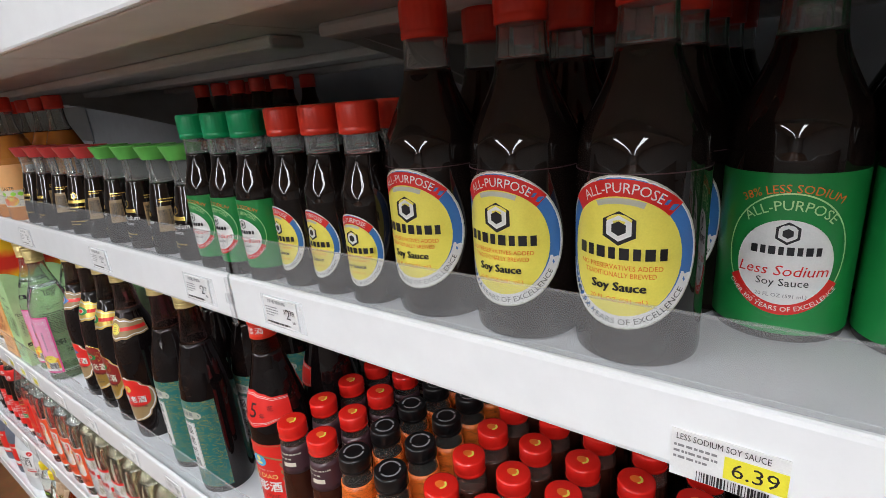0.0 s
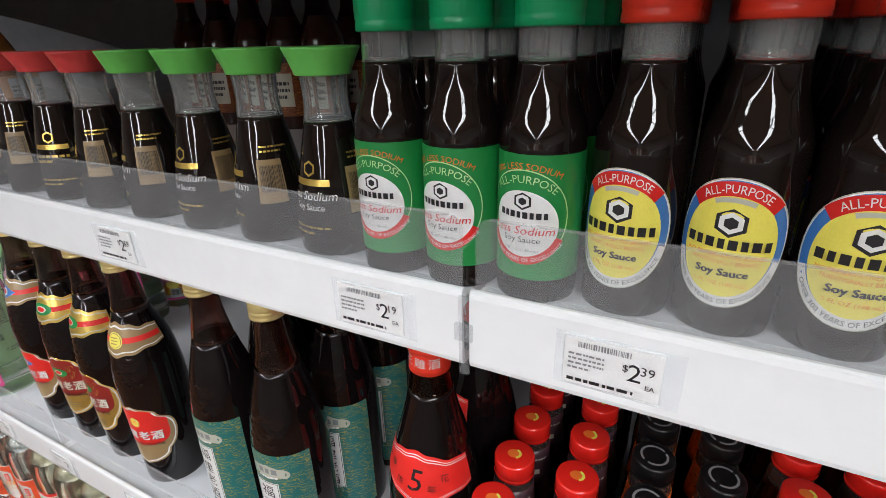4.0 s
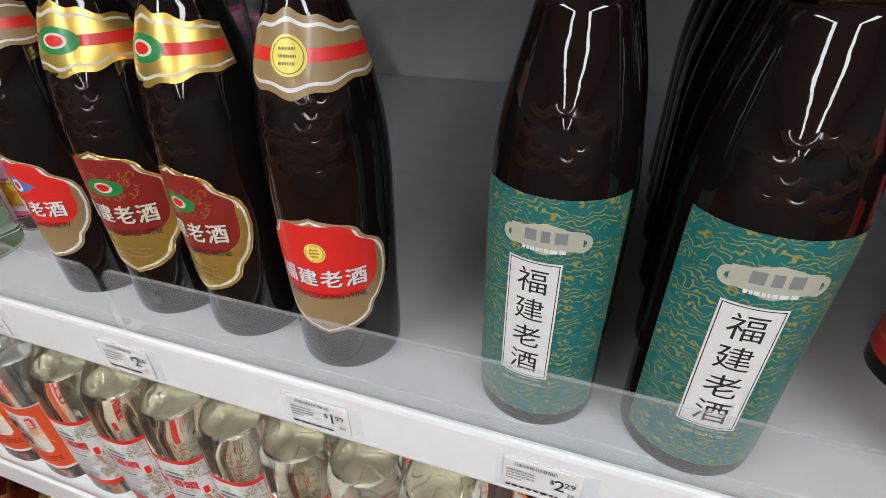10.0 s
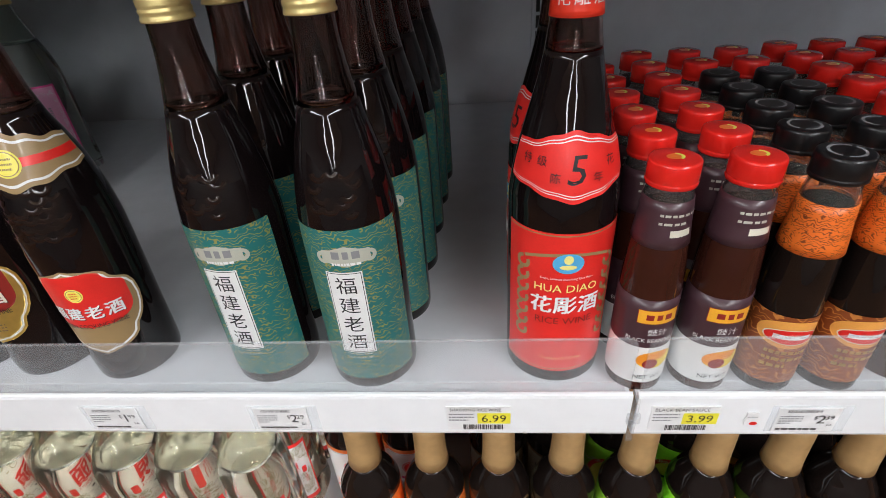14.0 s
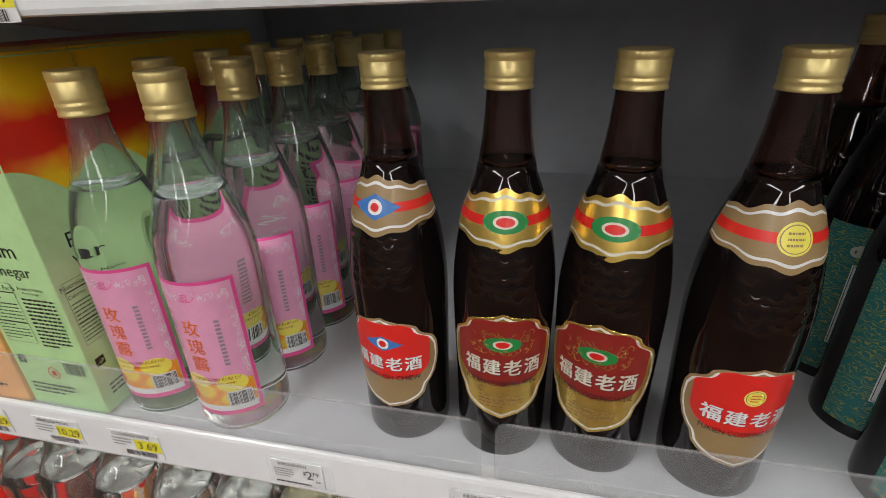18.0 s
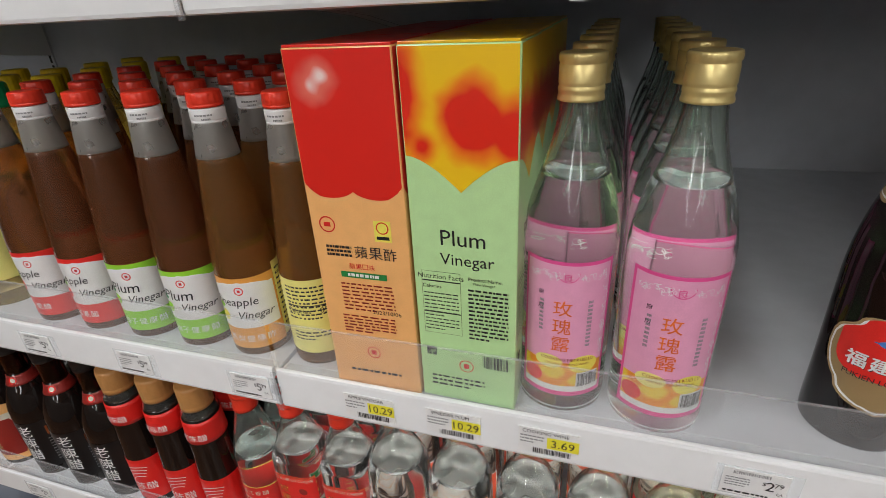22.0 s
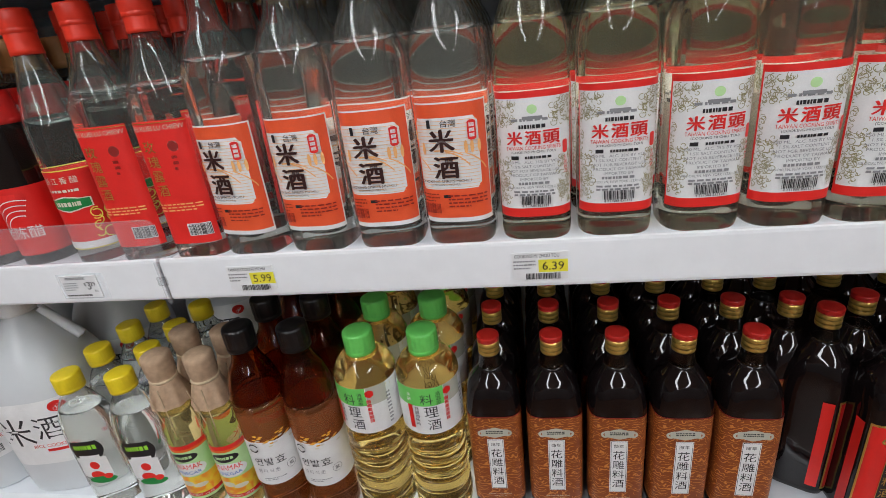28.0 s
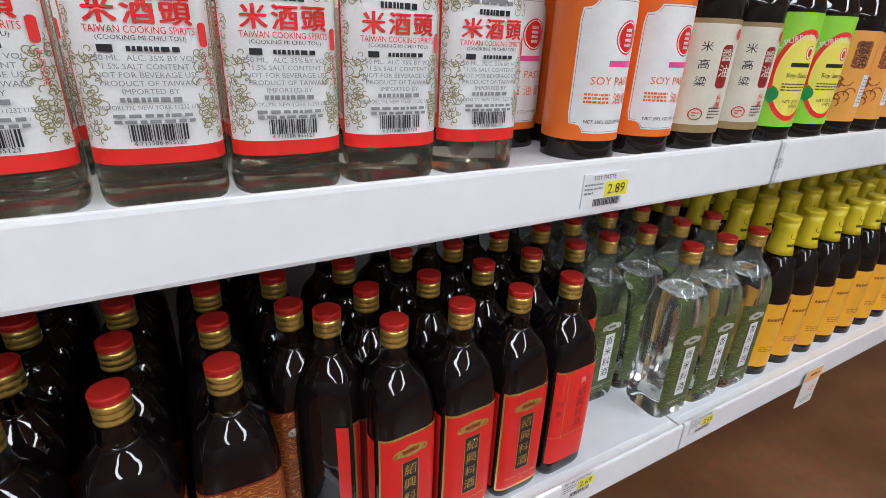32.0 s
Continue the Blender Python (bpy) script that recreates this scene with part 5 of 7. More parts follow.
# ---- middle shelf: cooking wine and vinegar ----
def old_wine(kind):
    what = ("red label, blue diamond", "gold label, green oval", "red label, yellow seal")[kind]
    ob, sh = bottle("cooking_wine_bottle", "dark brown cooking wine bottle, gold cap, " + what,
                    [(0.02, 0), (0.033, 0), (0.0362, 0.005), (0.0368, 0.05), (0.038, 0.11), (0.0382, 0.145), (0.036, 0.172), (0.0318, 0.196), (0.0255, 0.217), (0.0205, 0.232), (0.0165, 0.255), (0.0143, 0.278), (0.0138, 0.292)],
                    "brownneck", "wine", 0.238, n=40)
    gold_cap(ob, 0.0152, 0.2845, 0.3068)
    # raised scale relief on the shoulder
    p = Print(sh)
    p.scales(0.190, 0.044, 6, 0.0098, kind)
    tagged(p.done("relief", ob, "raised scale pattern in the glass"), kind="stuff")
    rim, field = (("tan", "brightred"), ("gold", "deepred"), ("tan", "brightred"))[kind]
    p = Print(sh, move=(0.079, (1.0, 1.1, 1.0)[kind], (0.001, 0.0115, -0.002)[kind]))
    p.badge(rim, 0.0790, 0.091, 0.089).badge("white" if kind != 1 else "cream", 0.0790, 0.091, 0.089, shrink=0.0018).badge(rim, 0.0790, 0.091, 0.089, shrink=0.0034)
    p.shape(field, 0.0910, 0.054, lambda v: max(0.0, min(0.0455 * badge_half((0.0910 + 0.027 * v - 0.0790) / 0.0445) - 0.0042, 0.0375 * (1 - max(0, -v) ** 4.0) ** 0.5)), rows=32)
    if kind == 0:
        p.diamond("blue", 0.0995, 0.034, 0.014).oval("white", 0.0995, 0.010, 0.010).oval("red", 0.0995, 0.006, 0.006)
    elif kind == 1:
        p.scrolls("gold", 0.1005, 0.046, 0.018, count=44, seed=4, size=0.0022)
        p.oval("green", 0.0995, 0.028, 0.012).oval("cream", 0.0995, 0.014, 0.007).oval("red", 0.0995, 0.010, 0.005)
    else:
        p.oval("yellow", 0.0995, 0.0135, 0.0135).oval("tan", 0.0995, 0.0115, 0.0115).oval("yellow", 0.0995, 0.0105, 0.0105).lines("red", 0.0995, 0.006, 0.007, 3, 0, 0.4, 2)
    for i, ch in enumerate("福建老酒"):
        p.text("ink", ch, 0.0810 - 0.0007, 0.0128, -0.0228 + i * 0.0152 + 0.0006)
        p.text("white" if kind != 1 else "cream", ch, 0.0810, 0.0126, -0.0228 + i * 0.0152, bold=0.0004)
    p.text("ink", "FUKIEN LOH CHIEW" if kind == 0 else "FUKIEN COOKING WINE", 0.0672, 0.0046, width=0.056)
    if kind == 1:
        p.lines("tan", 0.0505, 0.034, 0.012, 4, 0, 0.35, 8)
    p.done("label", ob, "lobed paper label with a white outline")
    p = Print(sh, 0.00016)
    z = (0.2095, 0.205, 0.2075)[kind]
    p.band(rim, z, 0.100, 0.039, 0.07).band("white" if kind != 1 else "cream", z, 0.098, 0.0315, 0.07).band(rim, z, 0.098, 0.0275, 0.07)
    p.shape("brightred" if kind != 1 else "red", z, 0.0062, lambda v: 0.048, rows=4)
    if kind == 0:
        p.diamond("blue", z, 0.036, 0.018).oval("white", z, 0.0105, 0.0105).oval("red", z, 0.006, 0.006)
    elif kind == 1:
        p.oval("green", z, 0.030, 0.015).oval("cream", z, 0.016, 0.0085).oval("red", z, 0.012, 0.006)
    else:
        p.oval("yellow", z, 0.019, 0.019).oval("tan", z, 0.0165, 0.0165).oval("yellow", z, 0.0152, 0.0152).lines("tan", z, 0.009, 0.010, 3, 0, 0.4, 2)
    p.done("neck_label", ob, "wavy neck band")
    return ob


stand(old_wine(0), [(-0.6975, 0.083, Z_B, -8)])
stand(old_wine(1), [(-0.6145, 0.081, Z_B, 6), (-0.5365, 0.079, Z_B, -14)], "gold-labelled cooking wine bottles")
stand(old_wine(2), [(-0.4510, 0.074, Z_B, 8)])


def plaque(p, z, s, mat="plaque"):
    p.band(mat, z, 0.036 * s, 0.017 * s, 0.02)
    for sx in (-1, 1):
        p.ribbon(mat, z - 0.001 * s, 0.0036 * s, 0.0030 * s, 0, 360, sx * 0.0175 * s)


def teal_wine():
    ob, sh = bottle("cooking_wine_bottle", "dark cooking wine bottle with a teal and gold label, gold cap",
                    [(0.02, 0), (0.0345, 0), (0.0375, 0.005), (0.0375, 0.05), (0.0375, 0.135), (0.0368, 0.158), (0.0338, 0.182), (0.0288, 0.205), (0.0232, 0.226), (0.0185, 0.247), (0.0155, 0.266), (0.0142, 0.282), (0.014, 0.294)],
                    "brownneck", "wine", 0.236, n=40)
    gold_cap(ob, 0.0158, 0.288, 0.3125)
    p = Print(sh)
    p.scales(0.196, 0.036, 5, 0.0092, 5)
    tagged(p.done("relief", ob, "raised scale pattern in the glass"), kind="stuff")
    p = Print(sh)
    p.box("teal", 0.0835, 0.088, 0.145)
    plaque(p, 0.1345, 1.0)
    p.bars("greyink", 0.1360, 0.022, 0.0062, 3).lines("white", 0.1285, 0.022, 0.0026, 1, 0, 0.8, 4, ragged=False)
    p.box("white", 0.0815, 0.0275, 0.080, -0.004).box("ink", 0.0815, 0.0256, 0.078, -0.004).box("white", 0.0815, 0.0246, 0.0770, -0.004)
    p.column("ink", "福建老酒", 0.1170, 0.0152, -0.004, 1.22)
    p.text("white", "FUJIAN COOKING WINE", 0.040, 0.0017, -0.004).text("white", "750ML (25.37 FL OZ)", 0.036, 0.0022, -0.004)
    p.done("label", ob, "teal label with gold tracery")
    return ob


stand(teal_wine(), [(-0.2185, 0.0655, Z_B, 4), (-0.311, 0.071, Z_B, -2)] + [(-0.214 + 0.003 * i, 0.0655 + 0.0775 * i, Z_B, 10) for i in range(1, 6)] + [(-0.309, 0.071 + 0.078 * i, Z_B, -5) for i in range(1, 4)], "teal-labelled cooking wine bottles")


def rice_wine_red():
    ob, sh = bottle("rice_wine_bottle", "dark rice wine bottle with a bright red label and red cap",
                    [(0.02, 0), (0.037, 0), (0.0398, 0.005), (0.0398, 0.06), (0.0398, 0.148), (0.0386, 0.168), (0.0340, 0.193), (0.027, 0.22), (0.021, 0.243), (0.0170, 0.265), (0.015, 0.285), (0.0148, 0.297)],
                    "brownneck", "wine", 0.258, n=40)
    ring(ob, "capred", sh, 0.277, 0.297, 0.0010, "shrink_sleeve", "red shrink sleeve")
    cap(ob, "capred", 0.0168, 0.294, 0.314, 0, 0, label="red cap")
    q = Print(sh)
    for i, ch in enumerate("花雕酒"):
        q.text("white", ch, 0.288, 0.0085, -0.0105 + 0.0105 * i, lift=0.0014)
    q.done("sleeve_print", ob)
    p = Print(sh)
    p.box("brightred", 0.0785, 0.102, 0.133).box("tan", 0.143, 0.104, 0.0010).box("tan", 0.0145, 0.104, 0.001)
    for sx in (-1, 1):
        for i in range(7):
            p.ribbon("tan", 0.1160 - i * 0.011, 0.0046, 0.0030, 0, 300 if sx > 0 else -300, sx * 0.034)
    p.ribbon("tan", 0.0340, 0.094, 0.0026, -20, 20)
    p.oval("skyblue", 0.1205, 0.022, 0.017).oval("paleyellow", 0.1240, 0.0066, 0.0076).oval("paleyellow", 0.1175, 0.012, 0.004)
    p.text("white", "Finest Chinese Shaohsing Rice Wine", 0.1070, 0.0024, width=0.05).text("paleyellow", "HUA DIAO", 0.0985, 0.0068)
    for i, ch in enumerate("花彫酒"):
        p.text("white", ch, 0.0830, 0.0155, bold=0.0005, u0= -0.0175 + 0.0175 * i)
    p.text("deepred", "RICE WINE", 0.0675, 0.0062, width=0.048).text("peach", "Product Of China", 0.0280, 0.0032, slant=0.2)
    p.done("label", ob, "bright red label with a scrolled border")
    p = Print(sh, 0.00016)
    p.band("brightred", 0.191, 0.098, 0.046, 0.03).band("white", 0.191, 0.097, 0.0400, 0.03).band("brightred", 0.191, 0.097, 0.0385, 0.03).band("white", 0.191, 0.096, 0.0360, 0.03).band("brightred", 0.191, 0.096, 0.0345, 0.03)
    p.text("ink", "5", 0.190, 0.019, 0.002, slant=0.15)
    for i, ch in enumerate("特级"):
        p.text("ink", ch, 0.195, 0.0066, -0.032 + 0.011 * i)
    p.text("ink", "陈", 0.185, 0.0066, -0.012).text("ink", "年", 0.185, 0.0066, 0.015).text("ink", "花", 0.194, 0.0066, 0.024)
    p.done("neck_label", ob, "red neck band with a large 5")
    return ob


stand(rice_wine_red(), [(-0.059, 0.074, Z_B, 1), (-0.054, 0.158, Z_B, -75)], "red-labelled rice wine bottles")


def sauce_jar(kind):
    """0: black bean sauce, red cap; 1: black cap, orange neck wrap; 2: plain red cap."""
    what = ("red lacquered cap and purple sleeve", "black cap and orange neck wrap", "red lacquered cap and dark label")[kind]
    ob, sh = bottle("sauce_jar", "slim dark sauce jar with a " + what,
                    [(0.012, 0), (0.0208, 0), (0.0225, 0.003), (0.0225, 0.05), (0.0222, 0.09), (0.0202, 0.125), (0.0176, 0.150), (0.0166, 0.165), (0.0152, 0.172), (0.0150, 0.182)], "clear", "bean" if kind != 1 else "soy", 0.160, n=28, category="jar")
    cap(ob, "capblack" if kind == 1 else "glossred", 0.0168, 0.176, 0.1935, 0, 0, taper=0.985)
    top = Print(Roof(0.1935))
    if kind == 1:
        top.ribbon("greyink", 0, 0.0100, 0.0018, 0, 360)
        top.ribbon("capblack", 0, 0.0100, 0.0020, 40, 55).ribbon("capblack", 0, 0.0100, 0.0020, 200, 220)
    else:
        top.oval("orange", 0, 0.012, 0.009).ribbon("yellow", 0, 0.0045, 0.002, 20, 160)
    tagged(top.done("cap_print", ob), kind="stuff")
    if kind == 0:
        ring(ob, "purple", sh, 0.134, 0.168, 0.0004, "neck_sleeve", "dark purple shrink sleeve")
        ring(ob, "purple", sh, 0.030, 0.092, 0.0004, "sleeve")
        p = Print(sh)
        p.layer = 6
        p.shape("white", 0.028, 0.038, lambda v: 0.068, rows=3)
        q = Print(sh)
        q.layer = 6
        q.lines("plaque", 0.156, 0.03, 0.012, 2, 0.004, 0.3, 3).box("cream", 0.146, 0.015, 0.005, 0.004)
        tagged(q.done("neck_print", ob), kind="stuff")
        p.box("deepred", 0.077, 0.031, 0.0130).box("ochre", 0.077, 0.030, 0.0120).bars("deepred", 0.077, 0.020, 0.0050, 3)
        for i, ch in enumerate("豉汁"):
            p.text("white", ch, 0.063, 0.0066, -0.003 + 0.0075 * i)
        p.text("white", "BLACK BEAN SAUCE", 0.0545, 0.0038, width=0.042)
        p.oval("fruit", 0.034, 0.03, 0.018, 0.004).oval("deepred", 0.030, 0.012, 0.010, 0.0)
        p.text("ink", "NET WT", 0.016, 0.004)
        p.done("label", ob, "white and purple label with a gold and red panel")
    elif kind == 1:
        ring(ob, "net", sh, 0.125, 0.162, 0.0006, "neck_wrap", "orange paper neck wrap")
        p = Print(sh)
        p.shape("rust", 0.042, 0.066, lambda v: 0.066, rows=3).oval("amberprint", 0.058, 0.050, 0.026).oval("cream", 0.056, 0.040, 0.0145).oval("red", 0.056, 0.038, 0.0130)
        p.box("white", 0.056, 0.026, 0.0040).lines("gold", 0.034, 0.03, 0.020, 3, 0, 0.45, 3)
        p.done("label", ob, "orange and red label with an oval panel")
    else:
        ring(ob, "purple", sh, 0.030, 0.115, 0.0004, "sleeve")
        p = Print(sh)
        p.layer = 6
        p.box("ochre", 0.078, 0.030, 0.012).bars("deepred", 0.078, 0.020, 0.0050, 3).lines("white", 0.05, 0.034, 0.014, 2, 0, 0.5, 3)
        p.done("label", ob)
    return ob


class Roof:
    """A flat top, seen from above, on which print is laid."""

    def __init__(self, height):
        self.height = height

    def points(self, u, z, lift):
        return np.column_stack([np.asarray(u, float), np.asarray(z, float), np.full(len(u), self.height + lift)])


stand(sauce_jar(0), [(x, 0.047 + 0.0478 * i, Z_B, rz) for i in range(7) for x, rz in ((0.006, 8), (0.0575, 4))], "black bean sauce jars")
stand(sauce_jar(1), [(x, 0.046 + 0.0478 * i, Z_B, rz) for i in range(5) for x, rz in ((0.109, -4), (0.159, 3))], "black-capped sauce jars")
stand(sauce_jar(2), [(x, 0.055 + 0.0478 * i, Z_B, rz) for i in range(7) for x, rz in ((0.214, 3), (0.264, 0), (0.314, -5), (0.364, 4), (0.414, 0), (0.464, 0), (0.514, 0), (0.564, 0))]
      + [(x, 0.046 + 0.0478 * i, Z_B) for x in (0.109, 0.159) for i in (5, 6)], "red-capped sauce jars")


def rose_wine():
    ob, sh = bottle("rose_wine_bottle", "clear glass rose cooking wine bottle with a pink label, gold cap",
                    [(0.02, 0), (0.036, 0), (0.0392, 0.006), (0.0392, 0.06), (0.0392, 0.15), (0.0375, 0.172), (0.0325, 0.195), (0.0250, 0.218), (0.0190, 0.238), (0.0155, 0.255), (0.0142, 0.27), (0.0142, 0.282)],
                    "greenclear", n=40, air=0.212)
    gold_cap(ob, 0.0165, 0.266, 0.2990)
    p = Print(sh, move=(0.0, 1.0, -0.004))
    p.box("magenta", 0.0885, 0.078, 0.133, lift=0.00012).box("pink", 0.091, 0.072, 0.122)
    p.shape("fruit", 0.045, 0.026, lambda v: 0.0355, rows=3).oval("yellow", 0.056, 0.026, 0.018, 0.018).oval("paleyellow", 0.058, 0.024, 0.014, -0.012).oval("brightred", 0.041, 0.018, 0.016, -0.026).box("white", 0.030, 0.070, 0.006)
    p.scrolls("white", 0.142, 0.062, 0.006, count=50, seed=8, size=0.0019).scrolls("white", 0.10, 0.003, 0.07, 0.033, count=40, seed=9, size=0.0019)
    p.ribbon("magenta", 0.146, 0.0085, 0.0006, 90, 270).text("magenta", "良", 0.1415, 0.0075)
    p.column("orange", "玫瑰露", 0.1205, 0.0150, -0.003, 1.18)
    p.column("ink", "廚用", 0.128, 0.0045, -0.021, 3.0)
    p.lines("greyink", 0.098, 0.0040, 0.046, 12, 0.019, 0.6, 3, ragged=False).lines("greyink", 0.104, 0.0035, 0.032, 8, -0.020, 0.6, 4, ragged=False)
    p.text("deepred", "COOKING MEI KUEI LU", 0.062, 0.0030, 0.004).text("deepred", "(SALTED COOKING WINE)", 0.057, 0.0028, 0.004)
    p.box("white", 0.040, 0.020, 0.016, 0.022).barcode(0.040, 0.018, 0.0135, 0.022)
    p.done("label", ob, "pink label with orange characters and yellow roses")
    q = Print(sh)
    q.box("backpink", 0.084, 0.068, 0.124, math.pi * 0.0392, lift=0.00012).box("magenta", 0.083, 0.072, 0.128, math.pi * 0.0392, lift=0.0003).box("white", 0.084, 0.069, 0.124, math.pi * 0.0392, lift=0.0005).done("back_label", ob, "pink back label")
    return ob


stand(rose_wine(), [(-0.937, 0.072, Z_B, 4), (-0.8545, 0.066, Z_B, 2)] + [(-0.935 + 0.002 * i, 0.072 + 0.079 * i, Z_B, 12) for i in range(1, 7)] + [(-0.853 + 0.002 * i, 0.066 + 0.079 * i, Z_B, 12) for i in range(1, 7)], "rose cooking wine bottles")


def vinegar_box(plum):
    w, d, h = 0.0435, 0.086, 0.312
    ob = thing("vinegar_box", "tall %s vinegar carton with a printed %s" % (("pale green", "plum") if plum else ("orange", "red apple")), "carton")
    part("box", block(-w, w, 0, d, 0, h - 0.002, 0.0012), M["palegreen" if plum else "peach"], ob)
    part("lid_flap", block(-w + 0.001, w - 0.001, 0.001, d - 0.001, h - 0.0019, h, 0.0004), M["plumfire" if plum else "applered"], ob)
    for face in (Flat(0, 0.0), Flat(w, d / 2, math.pi / 2)):
        p = Print(face)
        fruit = "plumfire" if plum else "applered"
        hw = w - 0.0012
        u, z, f = [], [], []
        for i in range(21):
            s = -1 + i / 10
            low = 0.233 - 0.027 * (1 - abs(s)) ** 1.6 if plum else 0.208 - 0.012 * math.sqrt(max(0, 1 - ((abs(s) - 0.48) / 0.55) ** 2)) + 0.012 * max(0, abs(s) - 0.7)
            u += [s * hw, s * hw]
            z += [low, h - 0.003]
        for i in range(20):
            f.append((2 * i, 2 * i + 2, 2 * i + 3, 2 * i + 1))
        p.add(u, z, f, M[fruit])
        if plum:
            p.text("ink", "Plum", 0.1675, 0.0135, 0.0).text("ink", "Vinegar", 0.147, 0.0135, 0.003, width=0.058)
            p.box("ink", 0.105, 0.034, 0.062, -0.02).box("palegreen", 0.105, 0.0335, 0.0615, -0.02)
            p.text("ink", "Nutrition Facts", 0.1315, 0.0045, -0.02).text("ink", "Calories", 0.122, 0.0035, -0.028).box("ink", 0.127, 0.033, 0.0012, -0.02).box("ink", 0.096, 0.033, 0.001, -0.02)
            p.lines("ink", 0.104, 0.031, 0.026, 7, -0.02, 0.3, 4).lines("ink", 0.084, 0.031, 0.014, 4, -0.02, 0.3, 5)
            p.text("ink", "Product Name:", 0.1325, 0.0032, 0.018).text("ink", "Plum Vinegar", 0.128, 0.0032, 0.017).lines("ink", 0.098, 0.034, 0.052, 13, 0.0205, 0.45, 6)
            p.box("ink", 0.054, 0.009, 0.009, -0.032).scrolls("palegreen", 0.054, 0.006, 0.006, -0.032, 5, 3, 0.002).barcode(0.050, 0.022, 0.013, 0.026)
            p.ribbon("red", 0.042, 0.0062, 0.0009, 0, 360, 0.0).box("red", 0.042, 0.005, 0.005).lines("ink", 0.022, 0.05, 0.014, 3, -0.008, 0.4, 7)
        else:
            p.ribbon("red", 0.172, 0.0068, 0.0012, 0, 360, -0.028).box("red", 0.172, 0.006, 0.004, -0.028).box("yellow", 0.169, 0.015, 0.019, 0.022).ribbon("red", 0.172, 0.005, 0.001, 0, 360, 0.022).box("ink", 0.163, 0.011, 0.003, 0.022)
            for i, ch in enumerate("蘋果酢"):
                p.text("ink", ch, 0.148, 0.0115, 0.0001 + 0.0133 * i)
            p.lines("ink", 0.148, 0.024, 0.0115, 3, -0.020, 0.6, 9, ragged=False)
            for i, ch in enumerate("蘋果口味"):
                p.text("red", ch, 0.134, 0.0055, -0.010 + 0.0062 * i)
            p.box("green", 0.1255, 0.043, 0.0058).lines("white", 0.1255, 0.03, 0.0042, 1, 0, 0.7, 3, ragged=False)
            p.lines("deepred", 0.103, 0.050, 0.030, 8, 0.002, 0.4, 4).lines("deepred", 0.074, 0.052, 0.020, 6, 0, 0.45, 5).text("ink", "2023/10/06", 0.089, 0.0042, 0.018)
            p.ribbon("red", 0.043, 0.0062, 0.0009, 0, 360).box("red", 0.043, 0.005, 0.005).lines("ink", 0.020, 0.052, 0.0042, 1, 0, 0.6, 7, ragged=False)
        p.done("print", ob)
    return ob


stand(vinegar_box(False), [(-1.1055, 0.022 + 0.0868 * i, Z_B, 0.6) for i in range(4)], "apple vinegar cartons")
stand(vinegar_box(True), [(-1.0165, 0.024 + 0.0868 * i, Z_B, -1.2) for i in range(4)], "plum vinegar cartons")


def fruit_vinegar(kind):
    name, edge, fruit = (("apple", "brightred", "brightred"), ("plum", "lime", "lime"), ("pineapple", "amberprint", "yellow"), ("pineapple", "paleyellow", "yellow"))[kind]
    ob, sh = bottle("vinegar_bottle", "tapered brown %s vinegar bottle with a red and white cap" % name,
                    [(0.015, 0), (0.029, 0), (0.0322, 0.005), (0.0325, 0.05), (0.0325, 0.094), (0.0318, 0.108), (0.0285, 0.142), (0.0240, 0.182), (0.0196, 0.218), (0.0168, 0.241), (0.0152, 0.250), (0.0145, 0.262)],
                    "frostneck", "vinegar" if kind < 2 else "vinegarlight", 0.214, n=32)
    cap(ob, "capwhite", 0.0158, 0.2455, 0.2592, 0, 0, name="cap_skirt", label="white cap skirt")
    cap(ob, "capred", 0.0158, 0.2595, 0.2735, 60, 0.0002, taper=0.96, label="red cap top")
    d = Print(Shell([(0.0158, 0.2455), (0.0158, 0.2592)]))
    d.lines("greyink", 0.2535, 0.016, 0.0022, 1, 0.002, 0.7, 5, ragged=False).lines("greyink", 0.2500, 0.008, 0.0022, 1, 0.004, 0.7, 6, ragged=False)
    d.done("date_print", ob, "grey stamped date")
    p = Print(sh)
    if kind == 3:
        p.box("paleyellow", 0.058, 0.10, 0.086, 0.0).lines("ink", 0.075, 0.045, 0.040, 9, 0.008, 0.4, 4).box("ink", 0.072, 0.045, 0.001, 0.008).lines("ink", 0.036, 0.04, 0.012, 3, 0.008, 0.4, 5).text("ink", "85", 0.066, 0.0062, 0.024)
        p.text("ink", "Calories", 0.066, 0.0055, -0.002)
        p.box("white", 0.062, 0.02, 0.07, -0.062)
    else:
        p.box(edge, 0.052, 0.078, 0.086).shape("white", 0.0600, 0.050, lambda v: 0.0365, rows=3)
        p.shape("white", 0.0855, 0.010, lambda v: 0.030 * (1 - max(0, v)) ** 0.5, rows=8)
        p.ribbon("red", 0.0805, 0.0042, 0.0011, 0, 360).box("red", 0.0805, 0.003, 0.003)
        p.text("ink", name.capitalize(), 0.0660, 0.0125, -0.008, width=0.050, slant=0.15).text("ink", "Vinegar", 0.0500, 0.0115, 0.012, width=0.046, slant=0.3)
        p.oval(fruit, 0.0495, 0.012, 0.013, -0.024).oval("lime" if kind != 1 else "green", 0.062, 0.009, 0.006, -0.026)
        for i, ch in enumerate(("蘋果醋", "梅子健康醋", "鳳梨健康酢")[kind]):
            p.text("white", ch, 0.022, 0.0085, -0.020 + 0.0105 * i)
        p.box("paleyellow", 0.058, 0.032, 0.090, 0.0545).lines("ink", 0.060, 0.026, 0.074, 12, 0.0545, 0.4, 7)
    p.done("label", ob, "white and coloured label with script lettering")
    return ob


